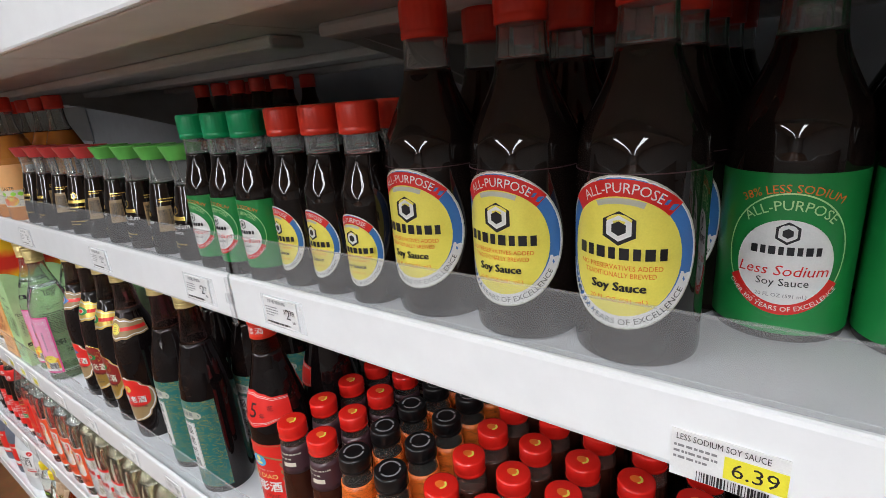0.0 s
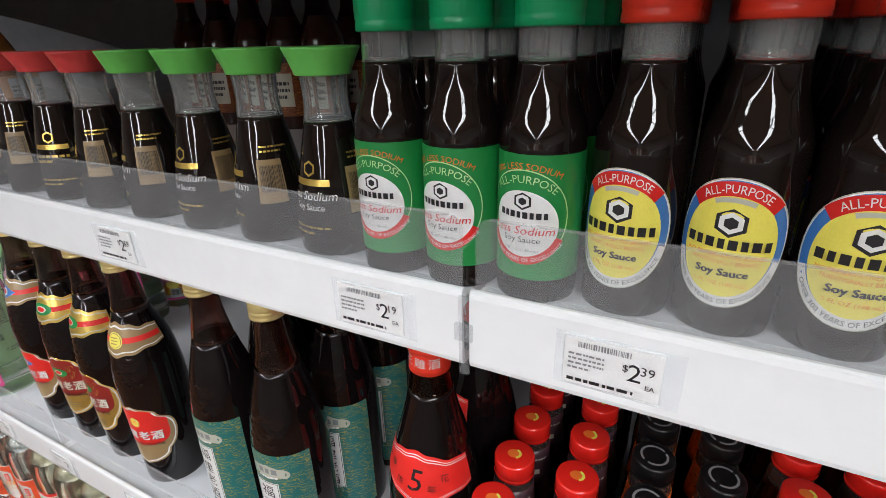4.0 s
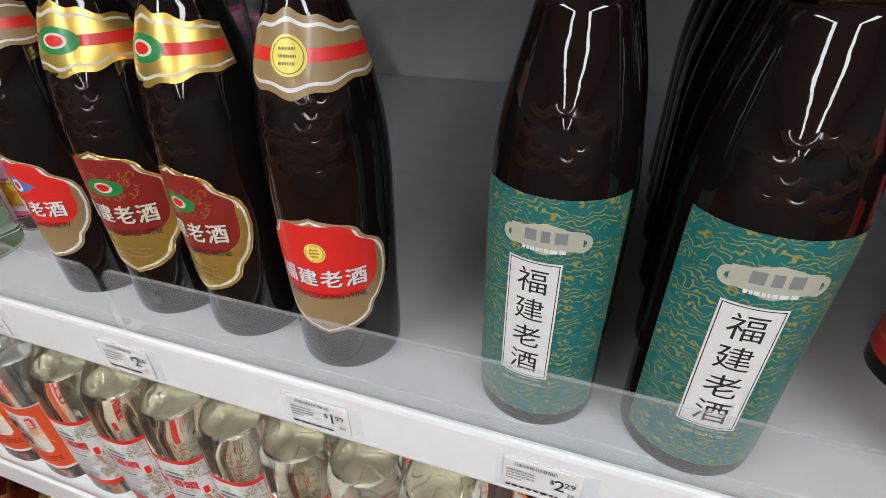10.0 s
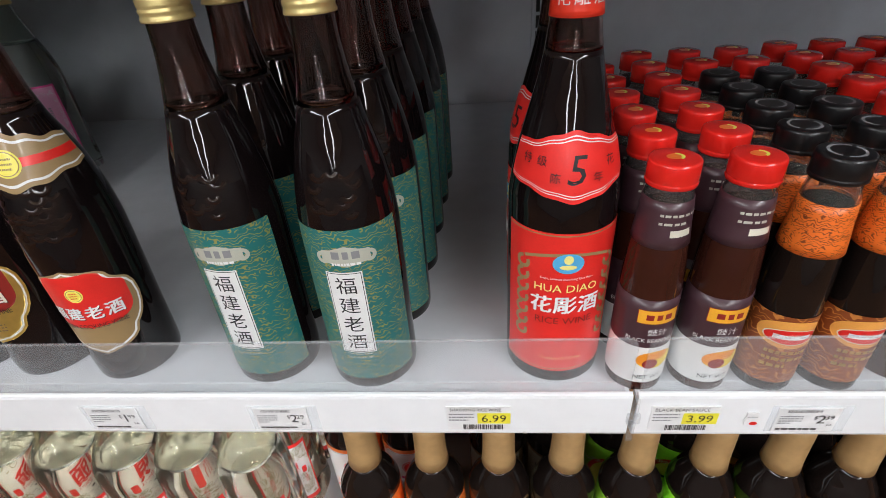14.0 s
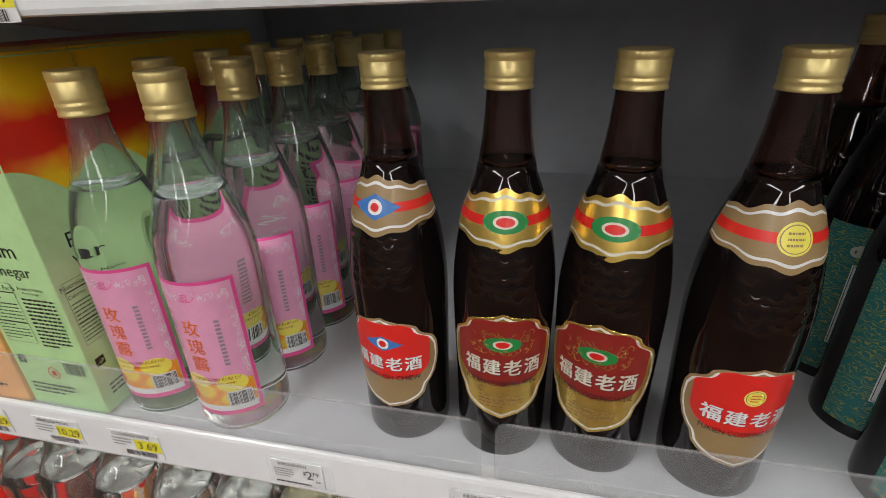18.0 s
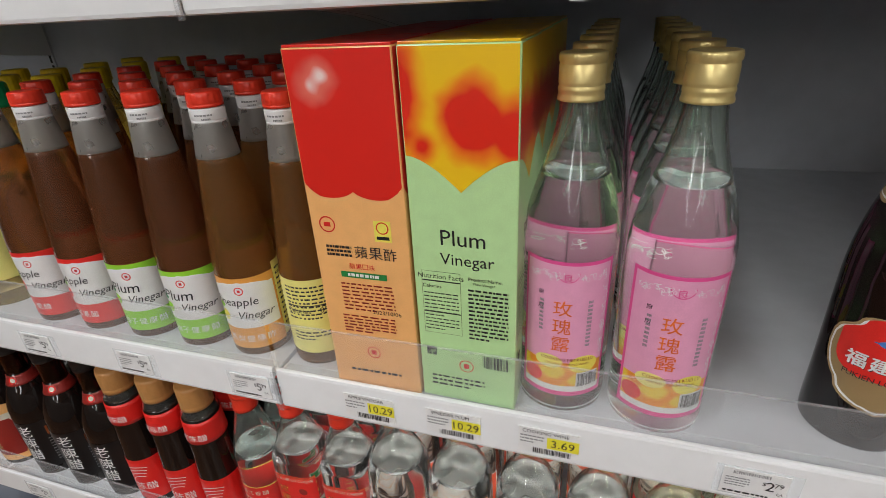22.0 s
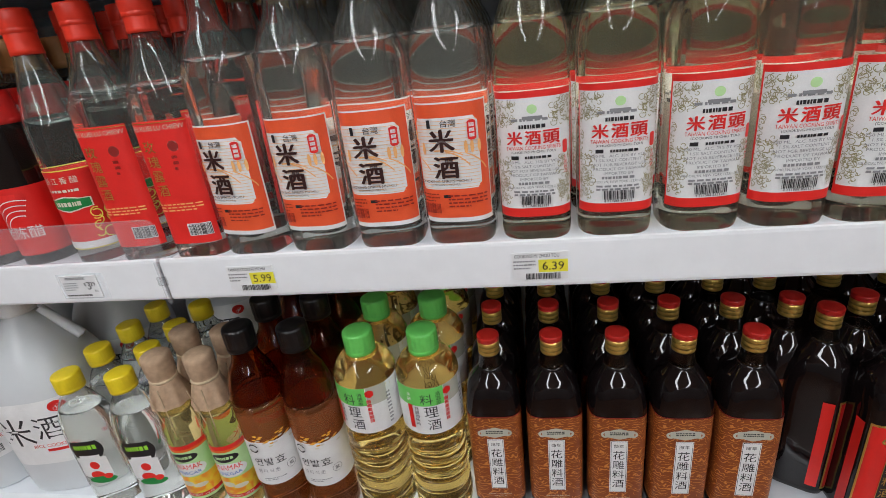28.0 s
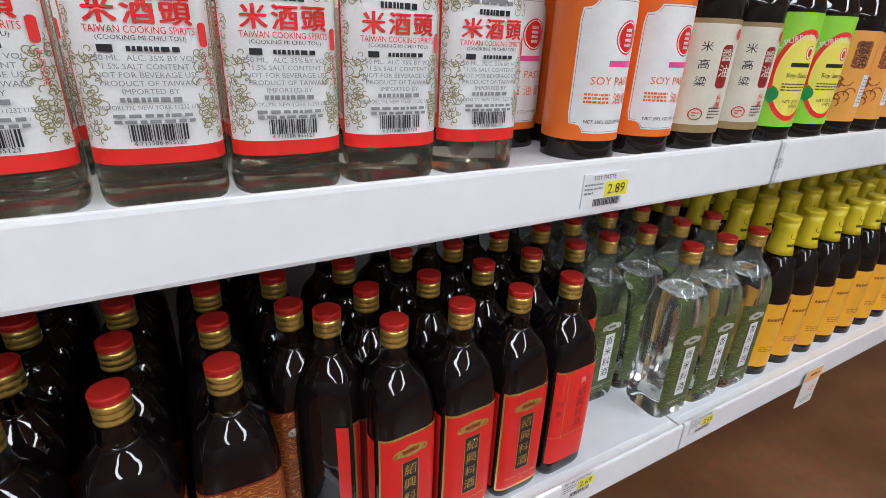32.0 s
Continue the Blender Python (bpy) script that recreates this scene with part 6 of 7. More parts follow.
stand(fruit_vinegar(0), [(x, 0.0645 + 0.0665 * i, Z_B, rz) for i in range(6) for x, rz in ((-1.488, 20), (-1.563, 18))], "apple vinegar bottles")
stand(fruit_vinegar(1), [(x, 0.066 + 0.0665 * i, Z_B, rz) for i in range(6) for x, rz in ((-1.341, 18), (-1.416, 20))], "plum vinegar bottles")
stand(fruit_vinegar(2), [(-1.268, 0.067 + 0.0665 * i, Z_B, 17) for i in range(6)], "pineapple vinegar bottles")
stand(fruit_vinegar(3), [(-1.190, 0.070 + 0.0665 * i, Z_B, 0) for i in range(6)], "pineapple vinegar bottles turned round")


def seasoned_vinegar(green):
    ob, sh = bottle("rice_vinegar_bottle", "yellow rice vinegar bottle with a %s cap and white oval label" % ("green" if green else "yellow"),
                    [(0.02, 0), (0.034, 0), (0.0368, 0.005), (0.0368, 0.06), (0.0368, 0.155), (0.0355, 0.17), (0.0290, 0.195), (0.0200, 0.215), (0.0160, 0.232), (0.0155, 0.25)], "oil", n=32, air=0.205)
    cap(ob, "capgreen" if green else "capyellow", 0.0185, 0.238, 0.268, 60, 0.0003)
    p = Print(sh)
    r = 0.0368
    p.shape("paleyellow", 0.095, 0.120, lambda v: math.pi * r * 0.9, rows=4)
    if green:
        p.shape("green", 0.148, 0.010, lambda v: math.pi * r * 0.88, rows=2)
    p.oval("blue" if green else "orange", 0.094, 0.082, 0.110).oval("white", 0.094, 0.078, 0.105)
    if green:
        p.arch("white", "SUGAR FREE", 0.09, 0.056, 0.006)
    p.box("ink", 0.124, 0.040, 0.0065).oval("amberprint", 0.108, 0.011, 0.011).oval("deepred", 0.108, 0.006, 0.006).text("ink", "Vinegar", 0.084, 0.0135, 0.0, width=0.056).lines("ink", 0.098, 0.034, 0.004, 1, 0, 0.6, 2)
    for i, ch in enumerate("米酢"):
        p.text("orange", ch, 0.066, 0.007, 0.0 + 0.008 * i)
    p.done("label", ob, "yellow wrap label with a white oval")
    return ob


stand(seasoned_vinegar(True), [(x, 0.077 + 0.076 * i, Z_B, 6) for i in range(2) for x in (-1.680, -1.765)], "green-capped rice vinegar bottles")
stand(seasoned_vinegar(False), [(-1.850, 0.077, Z_B, 6)] + [(x, 0.229 + 0.076 * i, Z_B, 6) for i in range(4) for x in (-1.678, -1.763)] + [(-1.850 - 0.086 * k, 0.077 + 0.076 * i, Z_B, 6) for i in range(4) for k in range(7) if i or k], "yellow-capped rice vinegar bottles")


# ---- third shelf: spirits, black vinegar, soy paste ----
def flask(kind):
    """0: orange rice spirit label; 1: white label with a red border."""
    ob, sh = bottle("rice_spirit_bottle", "clear flat-shouldered rice spirit bottle with %s label" % ("an orange and white" if kind == 0 else "a white, red-edged"),
                    [(0.02, 0, 3), (0.031, 0, 3), (0.0338, 0.004, 3.2), (0.0342, 0.02, 3.2), (0.0345, 0.10, 3.0), (0.0345, 0.165, 2.7), (0.0325, 0.19, 2.4), (0.0255, 0.212, 2), (0.0178, 0.226, 2), (0.0142, 0.240, 2), (0.0132, 0.258, 2), (0.0132, 0.264, 2)],
                    "clear" if kind == 0 else "clearpale", n=40, air=0.196)
    cap(ob, "capwood" if kind == 1 else "captan", 0.0148, 0.250, 0.2735, 50, 0.0002, label="tan screw cap")
    p = Print(sh, stretch=1.1)
    if kind == 0:
        p.box("white", 0.082, 0.0735, 0.114, lift=0.00012).box("vermilion", 0.0835, 0.0700, 0.108).box("white", 0.092, 0.058, 0.067, -0.0035, round_=0.004)
        for i in range(20):
            p.box("peach", 0.060 + i * 0.0033, 0.055, 0.0004, -0.0035)
        for sx, a in ((0.013, -10), (0.019, 25), (0.008, 14), (-0.028, 20)):
            p.ribbon("peach", 0.062, 0.034, 0.0011, a, a + 42, sx - 0.02)
            p.oval("peach", 0.098, 0.003, 0.012, sx + 0.006)
        p.text("umber", "米", 0.105, 0.0205, -0.006, bold=0.0007).text("umber", "酒", 0.080, 0.0205, -0.004, bold=0.0007)
        p.text("ink", "台灣", 0.1205, 0.0066, 0.001).box("ink", 0.1205, 0.003, 0.0075, -0.0155)
        p.box("brightred", 0.113, 0.0068, 0.018, 0.0195, round_=0.002).lines("white", 0.113, 0.004, 0.014, 3, 0.0195, 0.7, 4, ragged=False)
        p.text("ink", "COOKING SPIRITS MICHIU", 0.0668, 0.0026, -0.006).text("ink", "(COOKING MICHIU)", 0.0632, 0.0026, -0.006)
        p.lines("deepred", 0.047, 0.034, 0.014, 4, 0.012, 0.4, 5).box("ink", 0.052, 0.006, 0.003, -0.006).barcode(0.040, 0.018, 0.010, -0.022, "deepred").lines("deepred", 0.051, 0.020, 0.010, 3, -0.022, 0.35, 6)
    else:
        p.box("brightred", 0.083, 0.0740, 0.116, lift=0.00012).box("white", 0.0845, 0.0700, 0.1015)
        for sx in (-1, 1):
            p.scrolls("curl", 0.060, 0.013, 0.046, sx * 0.0265, count=80, seed=11 + sx, size=0.0026).scrolls("curl", 0.122, 0.018, 0.022, sx * 0.024, count=56, seed=21 + sx, size=0.0025).scrolls("curl", 0.095, 0.004, 0.04, sx * 0.032, count=14, seed=31 + sx, size=0.0022)
        p.oval("palegreen", 0.1255, 0.008, 0.008).box("greyink", 0.118, 0.016, 0.003).lines("greyink", 0.1165, 0.034, 0.004, 1, 0, 0.6, 2).lines("ink", 0.1105, 0.022, 0.0042, 1, 0, 0.8, 4, ragged=False)
        for i, ch in enumerate("米酒頭"):
            p.text("red", ch, 0.1005, 0.0122, -0.0148 + 0.0148 * i, bold=0.0004)
        p.box("brightred", 0.090, 0.0050, 0.012, 0.0265, round_=0.0015).column("red", "烹調料酒", 0.081, 0.0034, 0.0265, 1.2)
        p.text("red", "TAIWAN COOKING SPIRITS", 0.0915, 0.0034, width=0.044).text("ink", "(COOKING MI CHIU TOU)", 0.0875, 0.0028, width=0.036)
        p.box("ink", 0.0828, 0.006, 0.0034, -0.015).lines("ink", 0.0828, 0.022, 0.0034, 1, 0.004, 0.7, 4, ragged=False)
        for i, row in enumerate(("750 ML.  ALC. 35% BY VOL.", "1.5% SALT CONTENT", "NOT FOR BEVERAGE USE", "PRODUCT OF TAIWAN", "IMPORTED BY", "", "BROOKLYN, NEW YORK 11232 U.S.A.")):
            if row:
                p.text("greyink", row, 0.0785 - i * 0.0040, 0.0026, width=0.044)
        p.lines("greyink", 0.0585, 0.026, 0.003, 1, 0, 0.8, 4, ragged=False).lines("greyink", 0.0490, 0.034, 0.006, 2, 0, 0.6, 6, ragged=False)
        p.barcode(0.0420, 0.024, 0.0085).text("ink", "4 711588 855123", 0.0365, 0.0022, width=0.028)
    p.done("label", ob, "printed paper label")
    q = Print(sh)
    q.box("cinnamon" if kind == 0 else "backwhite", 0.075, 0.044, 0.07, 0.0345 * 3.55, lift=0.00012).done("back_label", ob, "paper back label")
    return ob


stand(flask(0), [(x, 0.059 + 0.073 * i, Z_C, rz) for i in range(5) for x, rz in ((-1.114, -10), (-1.038, -5), (-0.962, 0), (-0.887, -4))], "orange-labelled rice spirit bottles")
stand(flask(1), [(x, 0.061 + 0.074 * i, Z_C, rz) for i in range(5) for x, rz in ((-0.8125, -2), (-0.738, -2), (-0.662, 2), (-0.5895, 0), (-0.519, -1), (-0.4485, -3), (-0.378, -3))], "red-edged rice spirit bottles")


def red_rose_liquor():
    ob, sh = bottle("rose_liquor_bottle", "clear square-shouldered liquor bottle with a red label and red cap",
                    [(0.02, 0, 4), (0.029, 0, 4), (0.0312, 0.004, 4), (0.0312, 0.05, 4), (0.0312, 0.155, 4), (0.0300, 0.172, 3), (0.0240, 0.196, 2), (0.0165, 0.216, 2), (0.0142, 0.232, 2), (0.0138, 0.25, 2)], "clear", n=40, air=0.18)
    ring(ob, "capred", sh, 0.228, 0.246, 0.0008, "shrink_sleeve")
    cap(ob, "capred", 0.0155, 0.242, 0.2635, 0, 0)
    p = Print(sh)
    p.box("brightred", 0.082, 0.062, 0.132, lift=0.00012).box("gold", 0.146, 0.062, 0.0008).text("cream", "MEI KUEI LU CHIEW", 0.141, 0.0048, width=0.056)
    p.column("gold", "玫瑰露酒", 0.129, 0.0125, -0.014, 1.22).oval("deepred", 0.122, 0.011, 0.011, 0.012).lines("deepred", 0.105, 0.006, 0.018, 3, 0.010, 0.5, 3)
    p.lines("peach", 0.058, 0.05, 0.010, 3, 0, 0.4, 4).box("white", 0.032, 0.026, 0.014, 0.012).barcode(0.032, 0.024, 0.0125, 0.012)
    p.done("label", ob, "red label with gold characters")
    return ob


stand(red_rose_liquor(), [(x, 0.062 + 0.068 * i, Z_C, rz) for i in range(5) for x, rz in ((-1.183, 3), (-1.251, 3))], "rose liquor bottles")


def rice_vinegar_green():
    ob, sh = bottle("rice_vinegar_bottle", "pale green glass vinegar bottle with a red label and red cap",
                    [(0.015, 0), (0.028, 0), (0.0305, 0.004), (0.0305, 0.06), (0.0305, 0.14), (0.0285, 0.16), (0.022, 0.188), (0.0158, 0.212), (0.0140, 0.23), (0.0138, 0.25)], "greenclear", n=32, air=0.155)
    ring(ob, "capred", sh, 0.222, 0.246, 0.0008, "shrink_sleeve")
    cap(ob, "capred", 0.0155, 0.242, 0.265, 0, 0)
    p = Print(sh)
    p.shape("red", 0.062, 0.088, lambda v: 0.082, rows=5).box("yellow", 0.107, 0.16, 0.0012).box("yellow", 0.017, 0.16, 0.0012)
    for i, ch in enumerate("浙江香醋"):
        p.text("cream", ch, 0.0965, 0.0075, -0.014 + 0.010 * i)
    p.lines("cream", 0.085, 0.036, 0.004, 1, 0, 0.7, 3, ragged=False).band("cream", 0.070, 0.05, 0.018, 0.02).band("green", 0.070, 0.047, 0.015, 0.02).lines("cream", 0.070, 0.030, 0.006, 1, 0, 0.8, 3, ragged=False)
    p.scrolls("yellow", 0.045, 0.02, 0.03, 0.03, 9, 4, 0.006).box("white", 0.022, 0.07, 0.008)
    p.done("label", ob, "red label with a dark green scroll")
    return ob


stand(rice_vinegar_green(), [(-1.318, 0.060 + 0.066 * i, Z_C, 4) for i in range(5)], "green glass vinegar bottles")


def aged_vinegar():
    ob, sh = bottle("aged_vinegar_bottle", "dark vinegar bottle with red label, red neck band, tan cap",
                    [(0.015, 0), (0.027, 0), (0.0288, 0.004), (0.0288, 0.05), (0.0285, 0.09), (0.0268, 0.13), (0.0255, 0.17), (0.024, 0.195), (0.0205, 0.207), (0.019, 0.21)], "clear", "soy", 0.198, n=32)
    cap(ob, "capwood", 0.0205, 0.208, 0.245, 60, 0.0002, label="orange-tan plastic cap")
    ring(ob, "red", sh, 0.158, 0.193, 0.0005, "neck_band", "red neck band")
    p = Print(sh, 0.0003)
    p.layer = 2
    p.box("brightred", 0.184, 0.018, 0.009)
    for i, ch in enumerate("老陈醋"):
        p.text("white", ch, 0.170, 0.0105, -0.0115 + 0.0115 * i)
    p.done("neck_print", ob)
    p = Print(sh)
    p.shape("red", 0.052, 0.080, lambda v: 0.078, rows=4).box("brightred", 0.080, 0.020, 0.010)
    for k in range(4):
        p.ribbon("white", 0.042, 0.018 + 0.006 * k, 0.0012, -75, 20, 0.006)
    for i, ch in enumerate("老陈醋"):
        p.text("white", ch, 0.040, 0.0145, -0.0155 + 0.0155 * i)
    p.done("label", ob, "red label with white arcs and characters")
    return ob


stand(aged_vinegar(), [(x, 0.060 + 0.063 * i, Z_C, rz) for i in range(5) for x, rz in ((-1.397, 8), (-1.461, 6), (-1.530, 4))], "red-labelled aged vinegar bottles")


def black_vinegar():
    ob, sh = bottle("black_vinegar_bottle", "round black vinegar bottle with white characters and red collar",
                    [(0.02, 0), (0.033, 0), (0.0355, 0.004), (0.0355, 0.06), (0.0355, 0.115), (0.034, 0.135), (0.0275, 0.158), (0.0188, 0.178), (0.0152, 0.195), (0.0150, 0.235)], "brownglass", "soy", 0.19, n=32)
    ring(ob, "deepred", sh, 0.172, 0.188, 0.0005, "collar", "red paper collar")
    cap(ob, "capblack", 0.0165, 0.225, 0.255, 50, 0.0002)
    p = Print(sh)
    p.layer = 8
    p.oval("red", 0.181, 0.011, 0.011).oval("cream", 0.181, 0.007, 0.007).done("collar_seal", ob)
    p = Print(sh)
    p.shape("capblack", 0.062, 0.094, lambda v: 0.09, rows=4).box("rust", 0.088, 0.03, 0.018, 0.036)
    p.column("white", "老陳醋", 0.104, 0.022, -0.008, 1.1).lines("greyink", 0.05, 0.022, 0.05, 9, 0.030, 0.35, 5)
    p.done("label", ob, "black label with white brush characters")
    return ob


stand(black_vinegar(), [(x, 0.066 + 0.075 * i, Z_C, rz) for i in range(4) for x, rz in ((-1.591, 24), (-1.669, 28), (-1.747, 22))], "black vinegar bottles")


def mature_vinegar():
    ob, sh = bottle("mature_vinegar_bottle", "dark vinegar bottle with cream and red label, tan cap",
                    [(0.02, 0), (0.033, 0), (0.0355, 0.004), (0.0355, 0.06), (0.0355, 0.12), (0.0335, 0.140), (0.0265, 0.162), (0.0182, 0.180), (0.0150, 0.20), (0.0148, 0.245)], "brownglass", "soy", 0.2, n=32)
    ring(ob, "captan", sh, 0.188, 0.245, 0.0009, "shrink_cap", "tan shrink cap")
    cap(ob, "captan", 0.0162, 0.2435, 0.258, 0, 0)
    p = Print(sh)
    p.band("peach", 0.112, 0.15, 0.024, 0.08).shape("cream", 0.056, 0.096, lambda v: 0.095, rows=4).box("peach", 0.018, 0.19, 0.022)
    p.shape("deepred", 0.056, 0.074, lambda v: 0.036 * (1 - 0.12 * abs(v) ** 4), rows=10).column("tan", "老陳醋", 0.091, 0.019, -0.006, 1.15)
    p.done("label", ob, "cream and red label")
    return ob


stand(mature_vinegar(), [(-1.829 - 0.076 * k, 0.066 + 0.075 * i, Z_C, 6) for i in range(4) for k in range(8)], "cream-labelled vinegar bottles")


def soy_paste(kind):
    """0: orange soy paste; 1: beige grain soy; 2: green and yellow; 3: brown kraft-look."""
    ob, sh = bottle("soy_paste_bottle" if kind == 0 else "soy_sauce_bottle",
                    ("dark soy paste bottle with orange and white label, tan cap", "dark soy bottle with a beige label and red panel", "dark soy bottle with a lime and yellow label", "dark soy bottle with an ochre printed label")[kind],
                    [(0.02, 0), (0.0315, 0), (0.0336, 0.004), (0.0336, 0.06), (0.0336, 0.130), (0.0322, 0.142), (0.0278, 0.154), (0.0212, 0.167), (0.0168, 0.179), (0.0156, 0.2), (0.0148, 0.245)], "clear", "soy", 0.176, n=36)
    ring(ob, "captan", sh, 0.177, 0.245, 0.0012, "foil_sleeve", "tan foil sleeve")
    cap(ob, "captan", 0.0166, 0.243, 0.266, 50, 0.0002)
    p = Print(sh, move=(0.080, (0.93, 0.85, 0.93, 0.86)[kind], (-0.0045, -0.0115, -0.008, -0.011)[kind]))
    if kind == 0:
        p.shape("orange", 0.080, 0.126, lambda v: 0.095, rows=4)
        p.box("white", 0.080, 0.068, 0.112, 0.010, round_=0.014).box("greyink", 0.080, 0.0655, 0.1095, 0.010, round_=0.013).box("white", 0.080, 0.0645, 0.1085, 0.010, round_=0.0128)
        for k in range(48):
            a = k * TAU / 48
            r0, r1 = 0.0145, 0.05
            u = [0.020 + r0 * math.sin(a), 0.020 + r0 * math.sin(a + 0.055), 0.020 + r1 * math.sin(a + 0.04), 0.020 + r1 * math.sin(a + 0.015)]
            z = [0.106 + r0 * math.cos(a), 0.106 + r0 * math.cos(a + 0.055), 0.106 + r1 * math.cos(a + 0.04), 0.106 + r1 * math.cos(a + 0.015)]
            if max(u) < 0.040 and min(u) > -0.020 and max(z) < 0.132 and min(z) > 0.072:
                p.add(u, z, [(0, 1, 2, 3)], M["greyink"], 0.0005)
        p.oval("red", 0.106, 0.026, 0.028, 0.020).oval("white", 0.106, 0.0235, 0.0255, 0.020).oval("red", 0.106, 0.0215, 0.0235, 0.020).lines("white", 0.106, 0.008, 0.016, 4, 0.020, 0.6, 3, ragged=False)
        p.box("magenta", 0.0845, 0.028, 0.0050, 0.018).text("orange", "SOY PASTE", 0.0700, 0.0068, 0.014, width=0.048)
        for i, ch in enumerate("油膏"):
            p.text("orange", ch, 0.055, 0.0098, 0.017 + 0.0125 * i)
        p.lines("orange", 0.055, 0.022, 0.0098, 3, -0.002, 0.6, 9, ragged=False)
        p.text("ink", "NET 20FL OZ.(1PT 4OZ)", 0.034, 0.0040, 0.012, width=0.05)
    elif kind == 1:
        p.shape("tan", 0.080, 0.122, lambda v: 0.088, rows=4).box("cream", 0.082, 0.072, 0.108, 0.006)
        p.column("ink", "米高粱", 0.118, 0.0105, -0.012, 1.75).box("deepred", 0.092, 0.014, 0.046, 0.010, round_=0.003).column("cream", "醬油", 0.111, 0.0130, 0.010, 1.3)
        p.ribbon("red", 0.040, 0.0062, 0.0012, 0, 360, -0.010).lines("red", 0.040, 0.007, 0.006, 2, -0.010, 0.5, 3).column("red", "純釀", 0.062, 0.0065, 0.012, 1.2).oval("red", 0.126, 0.009, 0.012, 0.022).lines("ink", 0.042, 0.016, 0.014, 4, 0.010, 0.4, 5)
    elif kind == 2:
        p.shape("lime", 0.083, 0.126, lambda v: 0.088, rows=4).oval("brightred", 0.078, 0.062, 0.102, 0.008).oval("yellow", 0.078, 0.052, 0.090, 0.008)
        p.arch("white", "ALL-PURPOSE DRESSING", 0.074, 0.0465, 0.0060, 0.008, spread=0.9).oval("red", 0.104, 0.011, 0.015, 0.014).oval("white", 0.104, 0.009, 0.013, 0.014).oval("red", 0.104, 0.006, 0.009, 0.014)
        p.box("ink", 0.0905, 0.026, 0.0045, 0.008).text("ink", "Soy Sauce", 0.0785, 0.0068, 0.008, width=0.038).lines("ink", 0.066, 0.034, 0.010, 3, 0.008, 0.4, 4).text("ink", "NET 20 FL OZ", 0.0495, 0.0036, 0.012).text("ink", "590ML", 0.0445, 0.0036, 0.012)
        p.shape("green", 0.057, 0.020, lambda v: 0.007 * (1 - v * v), u0=-0.016, rows=8)
    else:
        p.shape("amberprint", 0.080, 0.122, lambda v: 0.088, rows=4).box("rust", 0.110, 0.020, 0.036, -0.006, round_=0.003).column("ink", "醬油", 0.126, 0.0145, -0.006, 1.08).oval("red", 0.112, 0.013, 0.013, 0.022).oval("cream", 0.112, 0.010, 0.010, 0.022)
        p.box("white", 0.062, 0.030, 0.044, 0.020).lines("greyink", 0.062, 0.026, 0.036, 8, 0.020, 0.35, 4).scrolls("rust", 0.06, 0.03, 0.05, -0.015, 10, 6, 0.008)
    p.done("label", ob, "printed wrap label")
    return ob


stand(soy_paste(0), [(-0.252, 0.064, Z_C, -22), (-0.179, 0.064, Z_C, -22)] + [(x, 0.064 + 0.071 * i, Z_C, -24) for i in range(1, 5) for x in (-0.290, -0.217)], "orange-labelled soy paste bottles")
stand(soy_paste(1), [(x, 0.064 + 0.071 * i, Z_C, -20) for i in range(5) for x in (-0.107, -0.036)], "beige-labelled soy bottles")
stand(soy_paste(2), [(x, 0.064 + 0.071 * i, Z_C, -26) for i in range(5) for x in (0.036, 0.109)], "green and yellow soy bottles")
stand(soy_paste(3), [(x, 0.064 + 0.071 * i, Z_C, -18) for i in range(4) for x in (0.180, 0.251, 0.322, 0.393, 0.464, 0.535)], "ochre-labelled soy bottles")


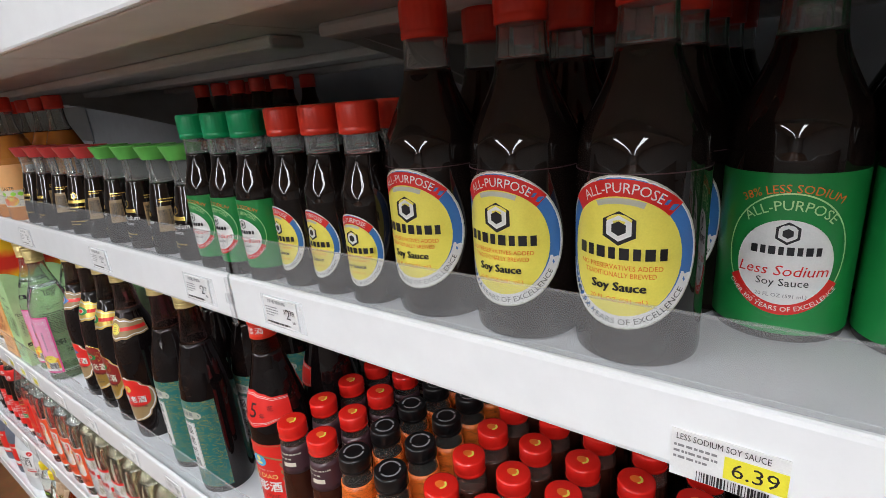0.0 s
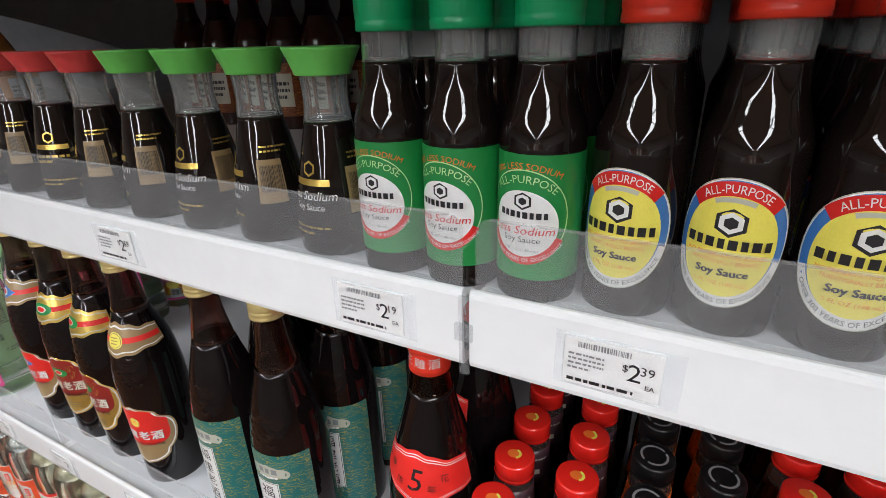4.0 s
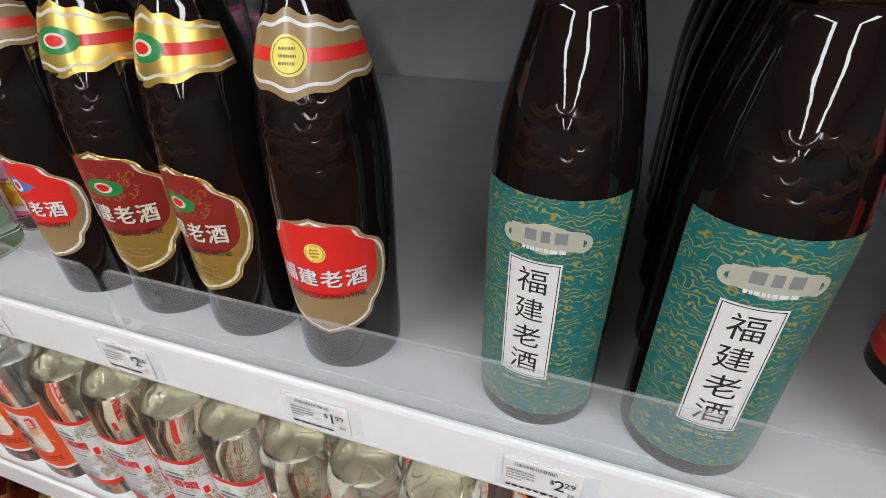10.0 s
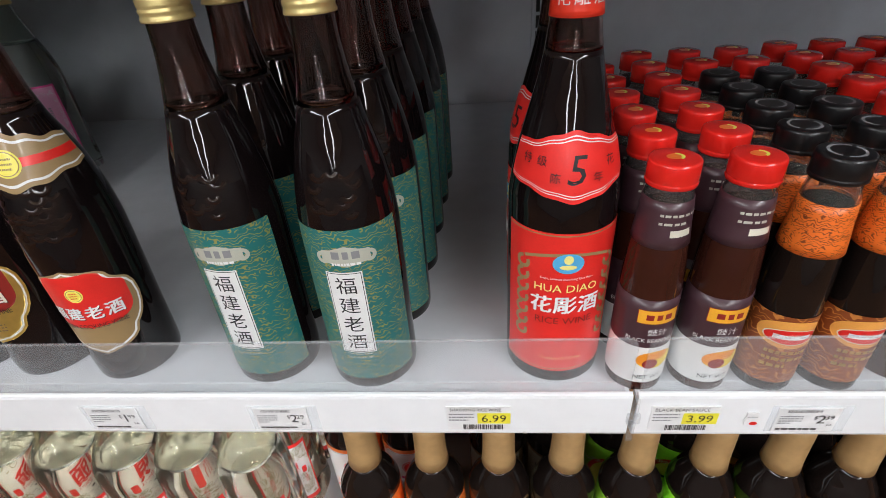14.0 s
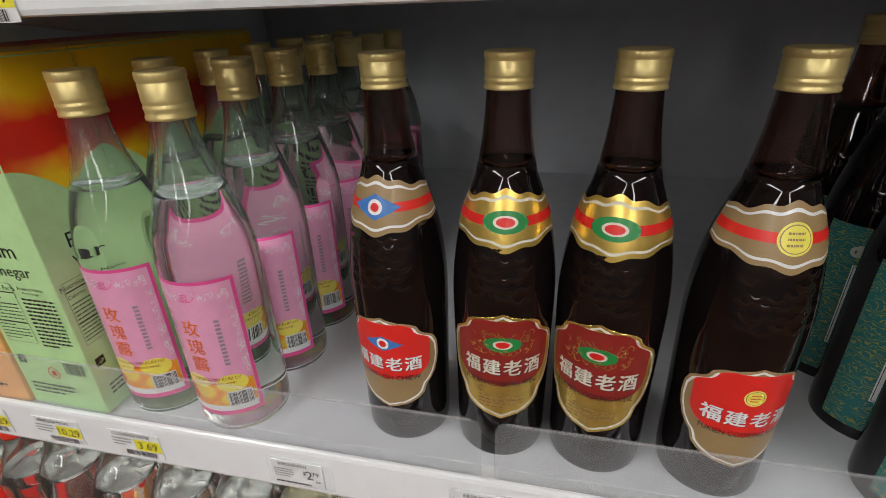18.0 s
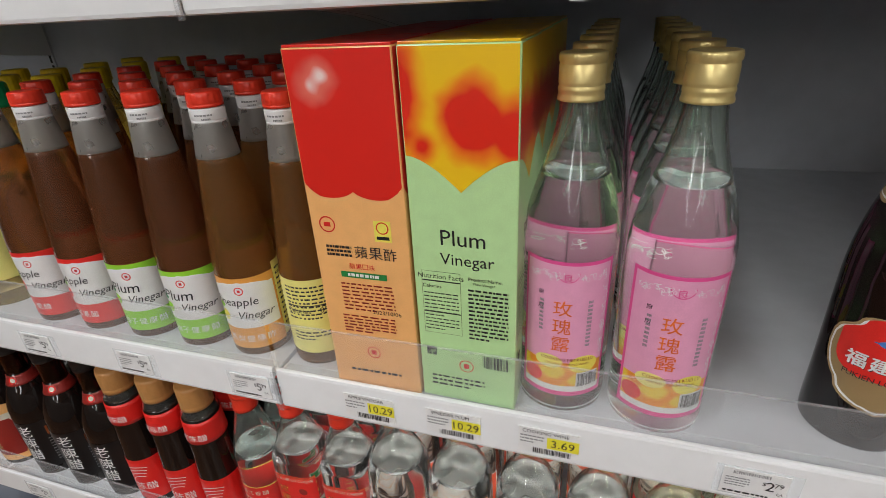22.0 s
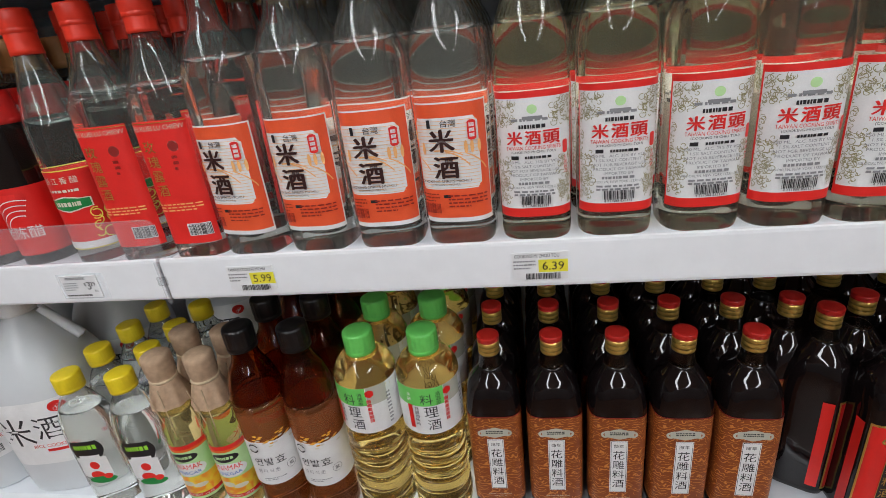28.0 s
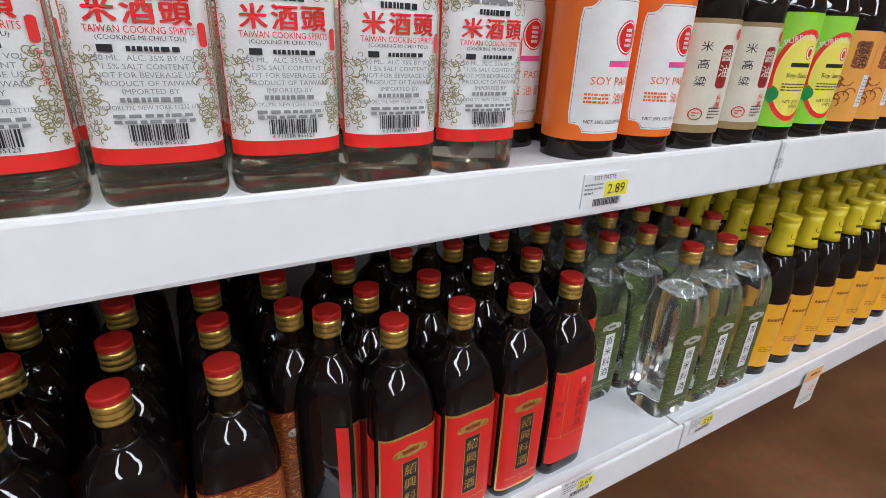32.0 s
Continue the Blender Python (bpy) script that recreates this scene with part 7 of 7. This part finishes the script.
# ---- lowest shelf ----
def square_wine(kind):
    """0: rust label; 1: red label; 2: bright red label with a printed panel; 3: clear with an olive label."""
    what = ("dark square wine bottle, rust-brown label", "dark square wine bottle, red and gold label", "dark square wine bottle, plain red label", "clear square wine bottle, olive label")[kind]
    ob, sh = bottle("square_wine_bottle", what + ", red and gold cap",
                    [(0.02, 0, 5), (0.0300, 0, 5), (0.0335, 0.007, 5), (0.0340, 0.02, 5), (0.0340, 0.10, 5), (0.0340, 0.160, 4.4), (0.0334, 0.176, 3.6), (0.0312, 0.190, 2.9), (0.0268, 0.2015, 2.4), (0.0205, 0.2105, 2.1), (0.0158, 0.218, 2), (0.0134, 0.228, 2), (0.0128, 0.244, 2), (0.0128, 0.251, 2)],
                    "neckdark" if kind != 3 else "clear", None if kind == 3 else "wine", 0.220, n=48, air=0.195 if kind == 3 else 0)
    ringed_skirt(ob, "gold", 0.0133, 0.2370, 0.2548)
    cap(ob, "darkredcap", 0.0135, 0.2550, 0.2625, 0, 0, label="red cap top")
    p = Print(sh, move=(0.0, 1.0, 0.006 if kind == 0 else 0.0))
    if kind == 0:
        p.box("rust", 0.084, 0.118, 0.142).box("deepred", 0.156, 0.118, 0.0012)
        plaque(p, 0.1315, 0.95, "plaque")
        p.lines("ink", 0.1325, 0.022, 0.0055, 2, 0, 0.6, 4, ragged=False)
        p.box("white", 0.078, 0.0205, 0.086).box("ink", 0.078, 0.0188, 0.0843).box("white", 0.078, 0.0178, 0.0833)
        p.text("ink", "陳年", 0.1125, 0.0056).column("ink", "花雕料酒", 0.105, 0.0140, 0, 1.14)
        p.text("cream", "HUA TIAO COOKING WINE", 0.0255, 0.0017).text("cream", "750ML (25.37 FL OZ)", 0.0215, 0.0017)
    elif kind == 1:
        p.box("gold", 0.084, 0.0660, 0.140).box("red", 0.084, 0.0620, 0.134)
        plaque(p, 0.1325, 0.85, "gold")
        p.lines("deepred", 0.1325, 0.018, 0.006, 1, 0, 0.8, 3, ragged=False)
        p.box("gold", 0.080, 0.019, 0.080).box("ink", 0.080, 0.0175, 0.0785).column("gold", "紹興料酒", 0.1155, 0.0140, 0, 1.32)
        p.text("gold", "Shao Xing Cooking Wine", 0.0305, 0.0040, width=0.05, slant=0.2).text("gold", "750ML", 0.0245, 0.0024)
        p.box("red", 0.084, 0.012, 0.134, -0.0435)
    elif kind == 2:
        p.box("brightred", 0.090, 0.066, 0.136).box("gold", 0.062, 0.066, 0.0008).box("gold", 0.156, 0.066, 0.001).box("gold", 0.104, 0.0008, 0.09, -0.016)
        p.text("white", "良", 0.139, 0.0085, 0.008).column("deepred", "紹興料酒", 0.128, 0.0130, 0.008, 1.15).column("deepred", "特產", 0.118, 0.008, -0.024, 1.8)
    else:
        p.box("olive", 0.086, 0.064, 0.134, lift=0.00012)
        plaque(p, 0.132, 0.8, "plaque")
        p.lines("ink", 0.132, 0.014, 0.005, 1, 0, 0.8, 3, ragged=False).box("white", 0.080, 0.0185, 0.080).column("ink", "香米料酒", 0.1155, 0.0135, 0, 1.35).lines("plaque", 0.030, 0.04, 0.006, 2, 0, 0.4, 3)
    p.done("label", ob, "printed paper label")
    if kind == 3:
        q = Print(sh)
        q.box("olive", 0.086, 0.06, 0.13, 0.034 * 3.7, lift=0.00012).done("back_label", ob, "olive back label")
    return ob


yd = 0.085
stand(square_wine(0), [(x + 0.001 * i, yd + 0.0705 * i, Z_D, rz) for i in range(5) for x, rz in ((-0.8765, 2), (-0.801, 2), (-0.725, 0), (-0.6505, 1), (-0.575, -2))]
      + [(-0.507, 0.155 + 0.0705 * i, Z_D, 5) for i in range(4)], "rust-labelled cooking wine bottles")
stand(square_wine(1), [(x, yd + 0.071 * i, Z_D, rz) for i in range(4) for x, rz in ((-0.4275, 4), (-0.354, 2), (-0.281, 1))] + [(-0.478, 0.128, Z_D, 60)], "red-labelled cooking wine bottles")
stand(square_wine(2), [(-0.2085, 0.085, Z_D, 2)] + [(x, 0.160 + 0.071 * i, Z_D, 3) for i in range(3) for x in (-0.206, -0.132)], "plain red cooking wine bottles")
stand(square_wine(3), [(x, 0.088 + 0.074 * i, Z_D, -2) for i in range(4) for x in (0.009, 0.085, 0.161)] + [(-0.068, 0.163 + 0.072 * i, Z_D, 0) for i in range(3)], "olive-labelled cooking wine bottles")


def yellow_wrap():
    ob, sh = bottle("cooking_wine_bottle", "dark cooking wine bottle with ochre label and yellow neck wrap",
                    [(0.02, 0), (0.032, 0), (0.0345, 0.004), (0.0345, 0.06), (0.0345, 0.15), (0.0325, 0.17), (0.025, 0.195), (0.0175, 0.215), (0.0150, 0.235), (0.0148, 0.265)], "brownglass", "soy", 0.21, n=32)
    ring(ob, "wrapyellow", sh, 0.212, 0.264, 0.0016, "neck_wrap", "yellow paper neck wrap")
    cap(ob, "wrapyellow", 0.0166, 0.2625, 0.272, 0, 0)
    p = Print(sh)
    p.shape("ochre", 0.075, 0.118, lambda v: 0.09, rows=4).box("rust", 0.10, 0.004, 0.05, -0.03)
    p.lines("rust", 0.105, 0.042, 0.006, 1, 0, 0.8, 3, ragged=False).lines("rust", 0.05, 0.04, 0.012, 3, 0, 0.4, 4)
    p.done("label", ob, "ochre wrap label")
    q = Print(sh)
    q.layer = 36
    q.ribbon("ink", 0.244, 0.0062, 0.0007, 0, 300).lines("ink", 0.228, 0.018, 0.006, 1, 0, 0.7, 3, ragged=False)
    q.done("neck_print", ob)
    return ob


stand(yellow_wrap(), [(0.238 + 0.073 * k, 0.088 + 0.074 * i, Z_D, -5) for i in range(5) for k in range(10)], "yellow-wrapped cooking wine bottles")


def pet_wine():
    ctrl = [(0.02, 0, 2.4), (0.034, 0, 2.4), (0.0385, 0.006, 2.4)]
    for k in range(6):
        z = 0.014 + k * 0.0185
        ctrl += [(0.0392, z, 2.3), (0.0392, z + 0.007, 2.3), (0.0372, z + 0.0125, 2.3)]
    ctrl += [(0.0395, 0.132, 2.1), (0.0398, 0.15, 2), (0.0398, 0.218, 2), (0.0372, 0.233, 2), (0.0305, 0.244, 2), (0.0215, 0.251, 2), (0.0168, 0.256, 2), (0.0160, 0.27, 2)]
    ob, sh = bottle("cooking_wine_bottle", "ribbed clear plastic bottle of yellow cooking wine with a green cap", ctrl, "petwine", n=40, steps=3, air=0.2495)
    cap(ob, "caplime", 0.0188, 0.2515, 0.2815, 60, 0.0003, label="green screw cap")
    p = Print(sh)
    p.shape("white", 0.1865, 0.070, lambda v: 0.092, rows=3, lift=0.00012).shape("caplime", 0.2085, 0.026, lambda v: 0.034, rows=2, u0=-0.012).box("plaque", 0.2085, 0.026, 0.026, 0.036)
    p.text("ink", "料", 0.2055, 0.0150, 0.0).text("ink", "理", 0.1860, 0.0155, 0.004).text("ink", "酒", 0.1665, 0.0160, 0.006).column("ink", "清酒風", 0.2155, 0.0062, 0.0145, 1.1)
    p.lines("red", 0.1865, 0.0052, 0.036, 6, 0.0245, 0.8, 3, ragged=False).hexagon("red", 0.2125, 0.0058, 0.0265).column("white", "発酵", 0.2145, 0.0055, -0.022, 1.2)
    p.box("red", 0.1785, 0.006, 0.036, -0.022).column("ink", "発酵調味料", 0.1945, 0.0052, -0.0135, 1.12).lines("greyink", 0.1835, 0.006, 0.05, 9, 0.05, 0.5, 3)
    p.done("label", ob, "white and green label with brush characters")
    return ob


stand(pet_wine(), [(x, 0.0725 + 0.081 * i, Z_D, rz) for i in range(4) for x, rz in ((-0.955, 5), (-1.036, -18))], "green-capped cooking wine bottles")


def grain_vinegar():
    ob, sh = bottle("grain_vinegar_bottle", "amber plastic vinegar bottle with a white and orange label, black cap",
                    [(0.018, 0), (0.031, 0), (0.0345, 0.006), (0.0345, 0.05), (0.034, 0.12), (0.0345, 0.196), (0.0330, 0.212), (0.0268, 0.233), (0.0195, 0.248), (0.0172, 0.256), (0.0168, 0.262), (0.0168, 0.28)], "amber", "amberfill", 0.192, n=36)
    cap(ob, "capblack", 0.0190, 0.265, 0.2975, 60, 0.0003, label="black screw cap")
    p = Print(sh)
    p.shape("white", 0.0970, 0.074, lambda v: 0.086, rows=3).shape("orangefilm", 0.1585, 0.049, lambda v: 0.086, rows=3).shape("white", 0.1300, 0.014, lambda v: 0.030 * (1 - max(0, v) ** 2) ** 0.5, rows=8, u0=-0.012)
    for k in range(22):
        p.oval("ochre" if k % 3 else "cream", 0.1330 + 0.0042 * (k % 3) + 0.006 * math.sin(k * 0.5), 0.0060, 0.0026, -0.016 + 0.0024 * k)
    p.ribbon("ink", 0.1260, 0.0062, 0.002, 0, 360, -0.018).box("white", 0.1260, 0.014, 0.004, -0.018)
    for i, ch in enumerate("연발효"):
        p.text("ink", ch, 0.1030, 0.0125, -0.016 + 0.0142 * i)
    for i, ch in enumerate("현미식초"):
        p.text("greyink", ch, 0.0870, 0.0062, -0.018 + 0.0078 * i)
    p.ribbon("greyink", 0.0870, 0.0062, 0.0006, 0, 360, 0.024).text("ink", "無", 0.0870, 0.0062, 0.024).lines("greyink", 0.0720, 0.03, 0.006, 2, 0, 0.4, 3)
    p.done("label", ob, "white and orange label with ears of grain")
    return ob


stand(grain_vinegar(), [(x, 0.0635 + 0.074 * i, Z_D, rz) for i in range(4) for x, rz in ((-1.1155, 6), (-1.189, 18))], "amber grain vinegar bottles")


def wrapped_vinegar():
    ob, sh = bottle("cane_vinegar_bottle", "slim clear vinegar bottle, kraft paper tied over its cap with twine",
                    [(0.014, 0), (0.024, 0), (0.0262, 0.004), (0.0262, 0.05), (0.0262, 0.12), (0.0252, 0.150), (0.0190, 0.190), (0.0142, 0.215), (0.0135, 0.242)], "oil", n=32, air=0.168)
    prof = [(0.0275, 0.184), (0.0260, 0.189), (0.0215, 0.205), (0.0172, 0.2205), (0.0160, 0.2215), (0.0185, 0.229), (0.0192, 0.249), (0.0188, 0.2565), (0.0150, 0.2595), (0.004, 0.2605)]
    v, f = turned(prof, 48, ridges=9, ridge=0.0011, span=(0.16, 0.217), close=(False, True))
    put("paper_hood", mesh_data("paper_hood", v, f, [M["kraft"]]), ob, "crumpled kraft paper hood")
    v, f = turned([(0.0162, 0.2190), (0.0180, 0.2195), (0.0186, 0.2210), (0.0180, 0.2225), (0.0162, 0.2230)], 32, close=(False, False))
    put("twine_knot", mesh_data("twine_knot", v, f, [M["twine"]]), ob, "twine tie")
    for sx, length in ((-0.006, 0.06), (0.003, 0.085)):
        bm = bmesh.new()
        bmesh.ops.create_cone(bm, segments=6, radius1=0.0008, radius2=0.0008, depth=length, matrix=pose(sx * 1.6, -0.0255, 0.220 - length / 2, 4, sx * 900, 0))
        part("twine_end", bm, M["twine"], ob, smooth=True)
    p = Print(sh)
    p.shape("palegreen", 0.070, 0.100, lambda v: 0.055, rows=3, lift=0.00012).box("brightred", 0.117, 0.11, 0.007).box("orange", 0.1115, 0.11, 0.004).oval("ink", 0.099, 0.040, 0.015).lines("palegreen", 0.099, 0.026, 0.006, 1, 0, 0.8, 4, ragged=False)
    p.box("fruit", 0.047, 0.11, 0.032).oval("white", 0.0765, 0.052, 0.025).text("brightred", "SINAMAK", 0.082, 0.0092, width=0.042).text("blue", "VINEGAR", 0.071, 0.0060, width=0.036).oval("cream", 0.05, 0.02, 0.01, -0.008).oval("cream", 0.046, 0.02, 0.008, 0.010).box("red", 0.028, 0.11, 0.006).text("white", "NET CONTENT: 340 ML", 0.028, 0.0032)
    p.done("label", ob, "pale green label with red and blue lettering")
    return ob


stand(wrapped_vinegar(), [(-1.256, 0.0615, Z_D, 8), (-1.318, 0.0605, Z_D, 6)] + [(x, 0.12, Z_D, 4) for x in (-1.253, -1.317)], "paper-hooded vinegar bottles")


def flat_vinegar():
    ob, sh = bottle("white_vinegar_bottle", "clear rounded plastic vinegar bottle with a yellow cap",
                    [(0.018, 0, 2.4), (0.032, 0, 2.4), (0.0365, 0.008, 2.4), (0.0375, 0.04, 2.4), (0.037, 0.10, 2.4), (0.0365, 0.14, 2.3), (0.033, 0.165, 2.2), (0.025, 0.185, 2), (0.0165, 0.2, 2), (0.015, 0.212, 2)], "clear", n=36, depth=0.72, air=0.172)
    cap(ob, "capyellow", 0.0178, 0.203, 0.230, 50, 0.0003, label="yellow screw cap")
    p = Print(sh)
    p.shape("ink", 0.112, 0.030, lambda v: 0.024 * (1 - 0.25 * v * v), rows=8).lines("lime", 0.116, 0.034, 0.0085, 1, 0, 0.9, 4, ragged=False).box("white", 0.098, 0.03, 0.006).shape("white", 0.078, 0.036, lambda v: 0.022, rows=3).oval("brightred", 0.082, 0.014, 0.014, 0.002)
    p.oval("brightred", 0.064, 0.020, 0.014, 0.0).oval("green", 0.054, 0.04, 0.013, 0.004).oval("brightred", 0.060, 0.012, 0.010, 0.014)
    p.done("label", ob, "black, white and vegetable printed label")
    return ob


stand(flat_vinegar(), [(-1.385, 0.060, Z_D, 8), (-1.470, 0.060, Z_D, 8)] + [(x + 0.004 * i, 0.060 + 0.062 * i, Z_D, 8) for i in range(1, 4) for x in (-1.392, -1.477)], "yellow-capped vinegar bottles")


def jug():
    ob, sh = bottle("rice_wine_jug", "large milky plastic jug of cooking rice wine with brush characters",
                    [(0.03, 0, 3), (0.068, 0, 3), (0.074, 0.008, 3), (0.075, 0.05, 3), (0.075, 0.15, 3), (0.072, 0.19, 2.6), (0.058, 0.235, 2.2), (0.036, 0.27, 2), (0.022, 0.288, 2), (0.020, 0.3, 2)], "jug", n=40)
    cap(ob, "capwhite", 0.0235, 0.292, 0.315, 50, 0.0004)
    for k in (-1, 1):
        bm = bmesh.new()
        bmesh.ops.create_cone(bm, segments=12, radius1=0.008, radius2=0.007, depth=0.07, matrix=pose(k * 0.001 + 0.045, 0.01, 0.262, 0, -40, 0))
        part("handle", bm, M["jug"], ob, smooth=True) if k > 0 else bm.free()
    p = Print(sh)
    p.box("white", 0.118, 0.19, 0.115).text("ink", "米", 0.125, 0.052, -0.026).text("ink", "酒", 0.128, 0.040, 0.026).oval("red", 0.162, 0.022, 0.018, 0.048).scrolls("white", 0.162, 0.01, 0.008, 0.048, 5, 3, 0.003)
    p.text("red", "RICE COOKING WINE", 0.096, 0.006, 0.034).box("red", 0.087, 0.05, 0.005, 0.034).barcode(0.076, 0.026, 0.014, 0.056)
    p.done("label", ob, "white label with black brush characters")
    return ob


stand(jug(), [(-1.585, 0.128, Z_D, 10), (-1.742, 0.118, Z_D, 8), (-1.43, 0.40, Z_D, 5), (-1.585, 0.29, Z_D, 5), (-1.742, 0.28, Z_D, 5)], "rice wine jugs")


def slate_jug():
    ob, sh = bottle("vinegar_jug", "large slate-grey vinegar jug with a red label",
                    [(0.03, 0), (0.066, 0), (0.071, 0.008), (0.072, 0.05), (0.072, 0.15), (0.066, 0.19), (0.045, 0.23), (0.024, 0.255), (0.02, 0.275)], "slate", n=36)
    cap(ob, "capred", 0.0235, 0.268, 0.292, 50, 0.0004)
    p = Print(sh)
    p.shape("brightred", 0.085, 0.10, lambda v: 0.18, rows=3).box("white", 0.05, 0.06, 0.014).lines("cream", 0.11, 0.05, 0.03, 2, 0, 0.5, 3)
    p.done("label", ob, "red wrap label")
    return ob


stand(slate_jug(), [(-1.90, 0.118, Z_D, 10), (-2.052, 0.118, Z_D, 10), (-1.90, 0.28, Z_D), (-2.052, 0.28, Z_D)], "slate vinegar jugs")


def dark_jug():
    ob, sh = bottle("soy_jug", "dark brown soy jug with a yellow label",
                    [(0.02, 0), (0.046, 0), (0.05, 0.006), (0.05, 0.12), (0.046, 0.15), (0.03, 0.19), (0.018, 0.215), (0.017, 0.24)], "brownglass", "vinegar", 0.19, n=32)
    cap(ob, "capyellow", 0.0195, 0.232, 0.256, 50, 0.0003)
    p = Print(sh)
    p.shape("yellow", 0.07, 0.07, lambda v: 0.10, rows=3).box("green", 0.075, 0.06, 0.03).lines("white", 0.075, 0.04, 0.012, 1, 0, 0.7, 2)
    p.done("label", ob, "yellow and green label")
    return ob


stand(dark_jug(), [(-2.19 - 0.108 * k, 0.10 + 0.11 * i, Z_D, 10) for i in range(2) for k in range(8)], "soy jugs")
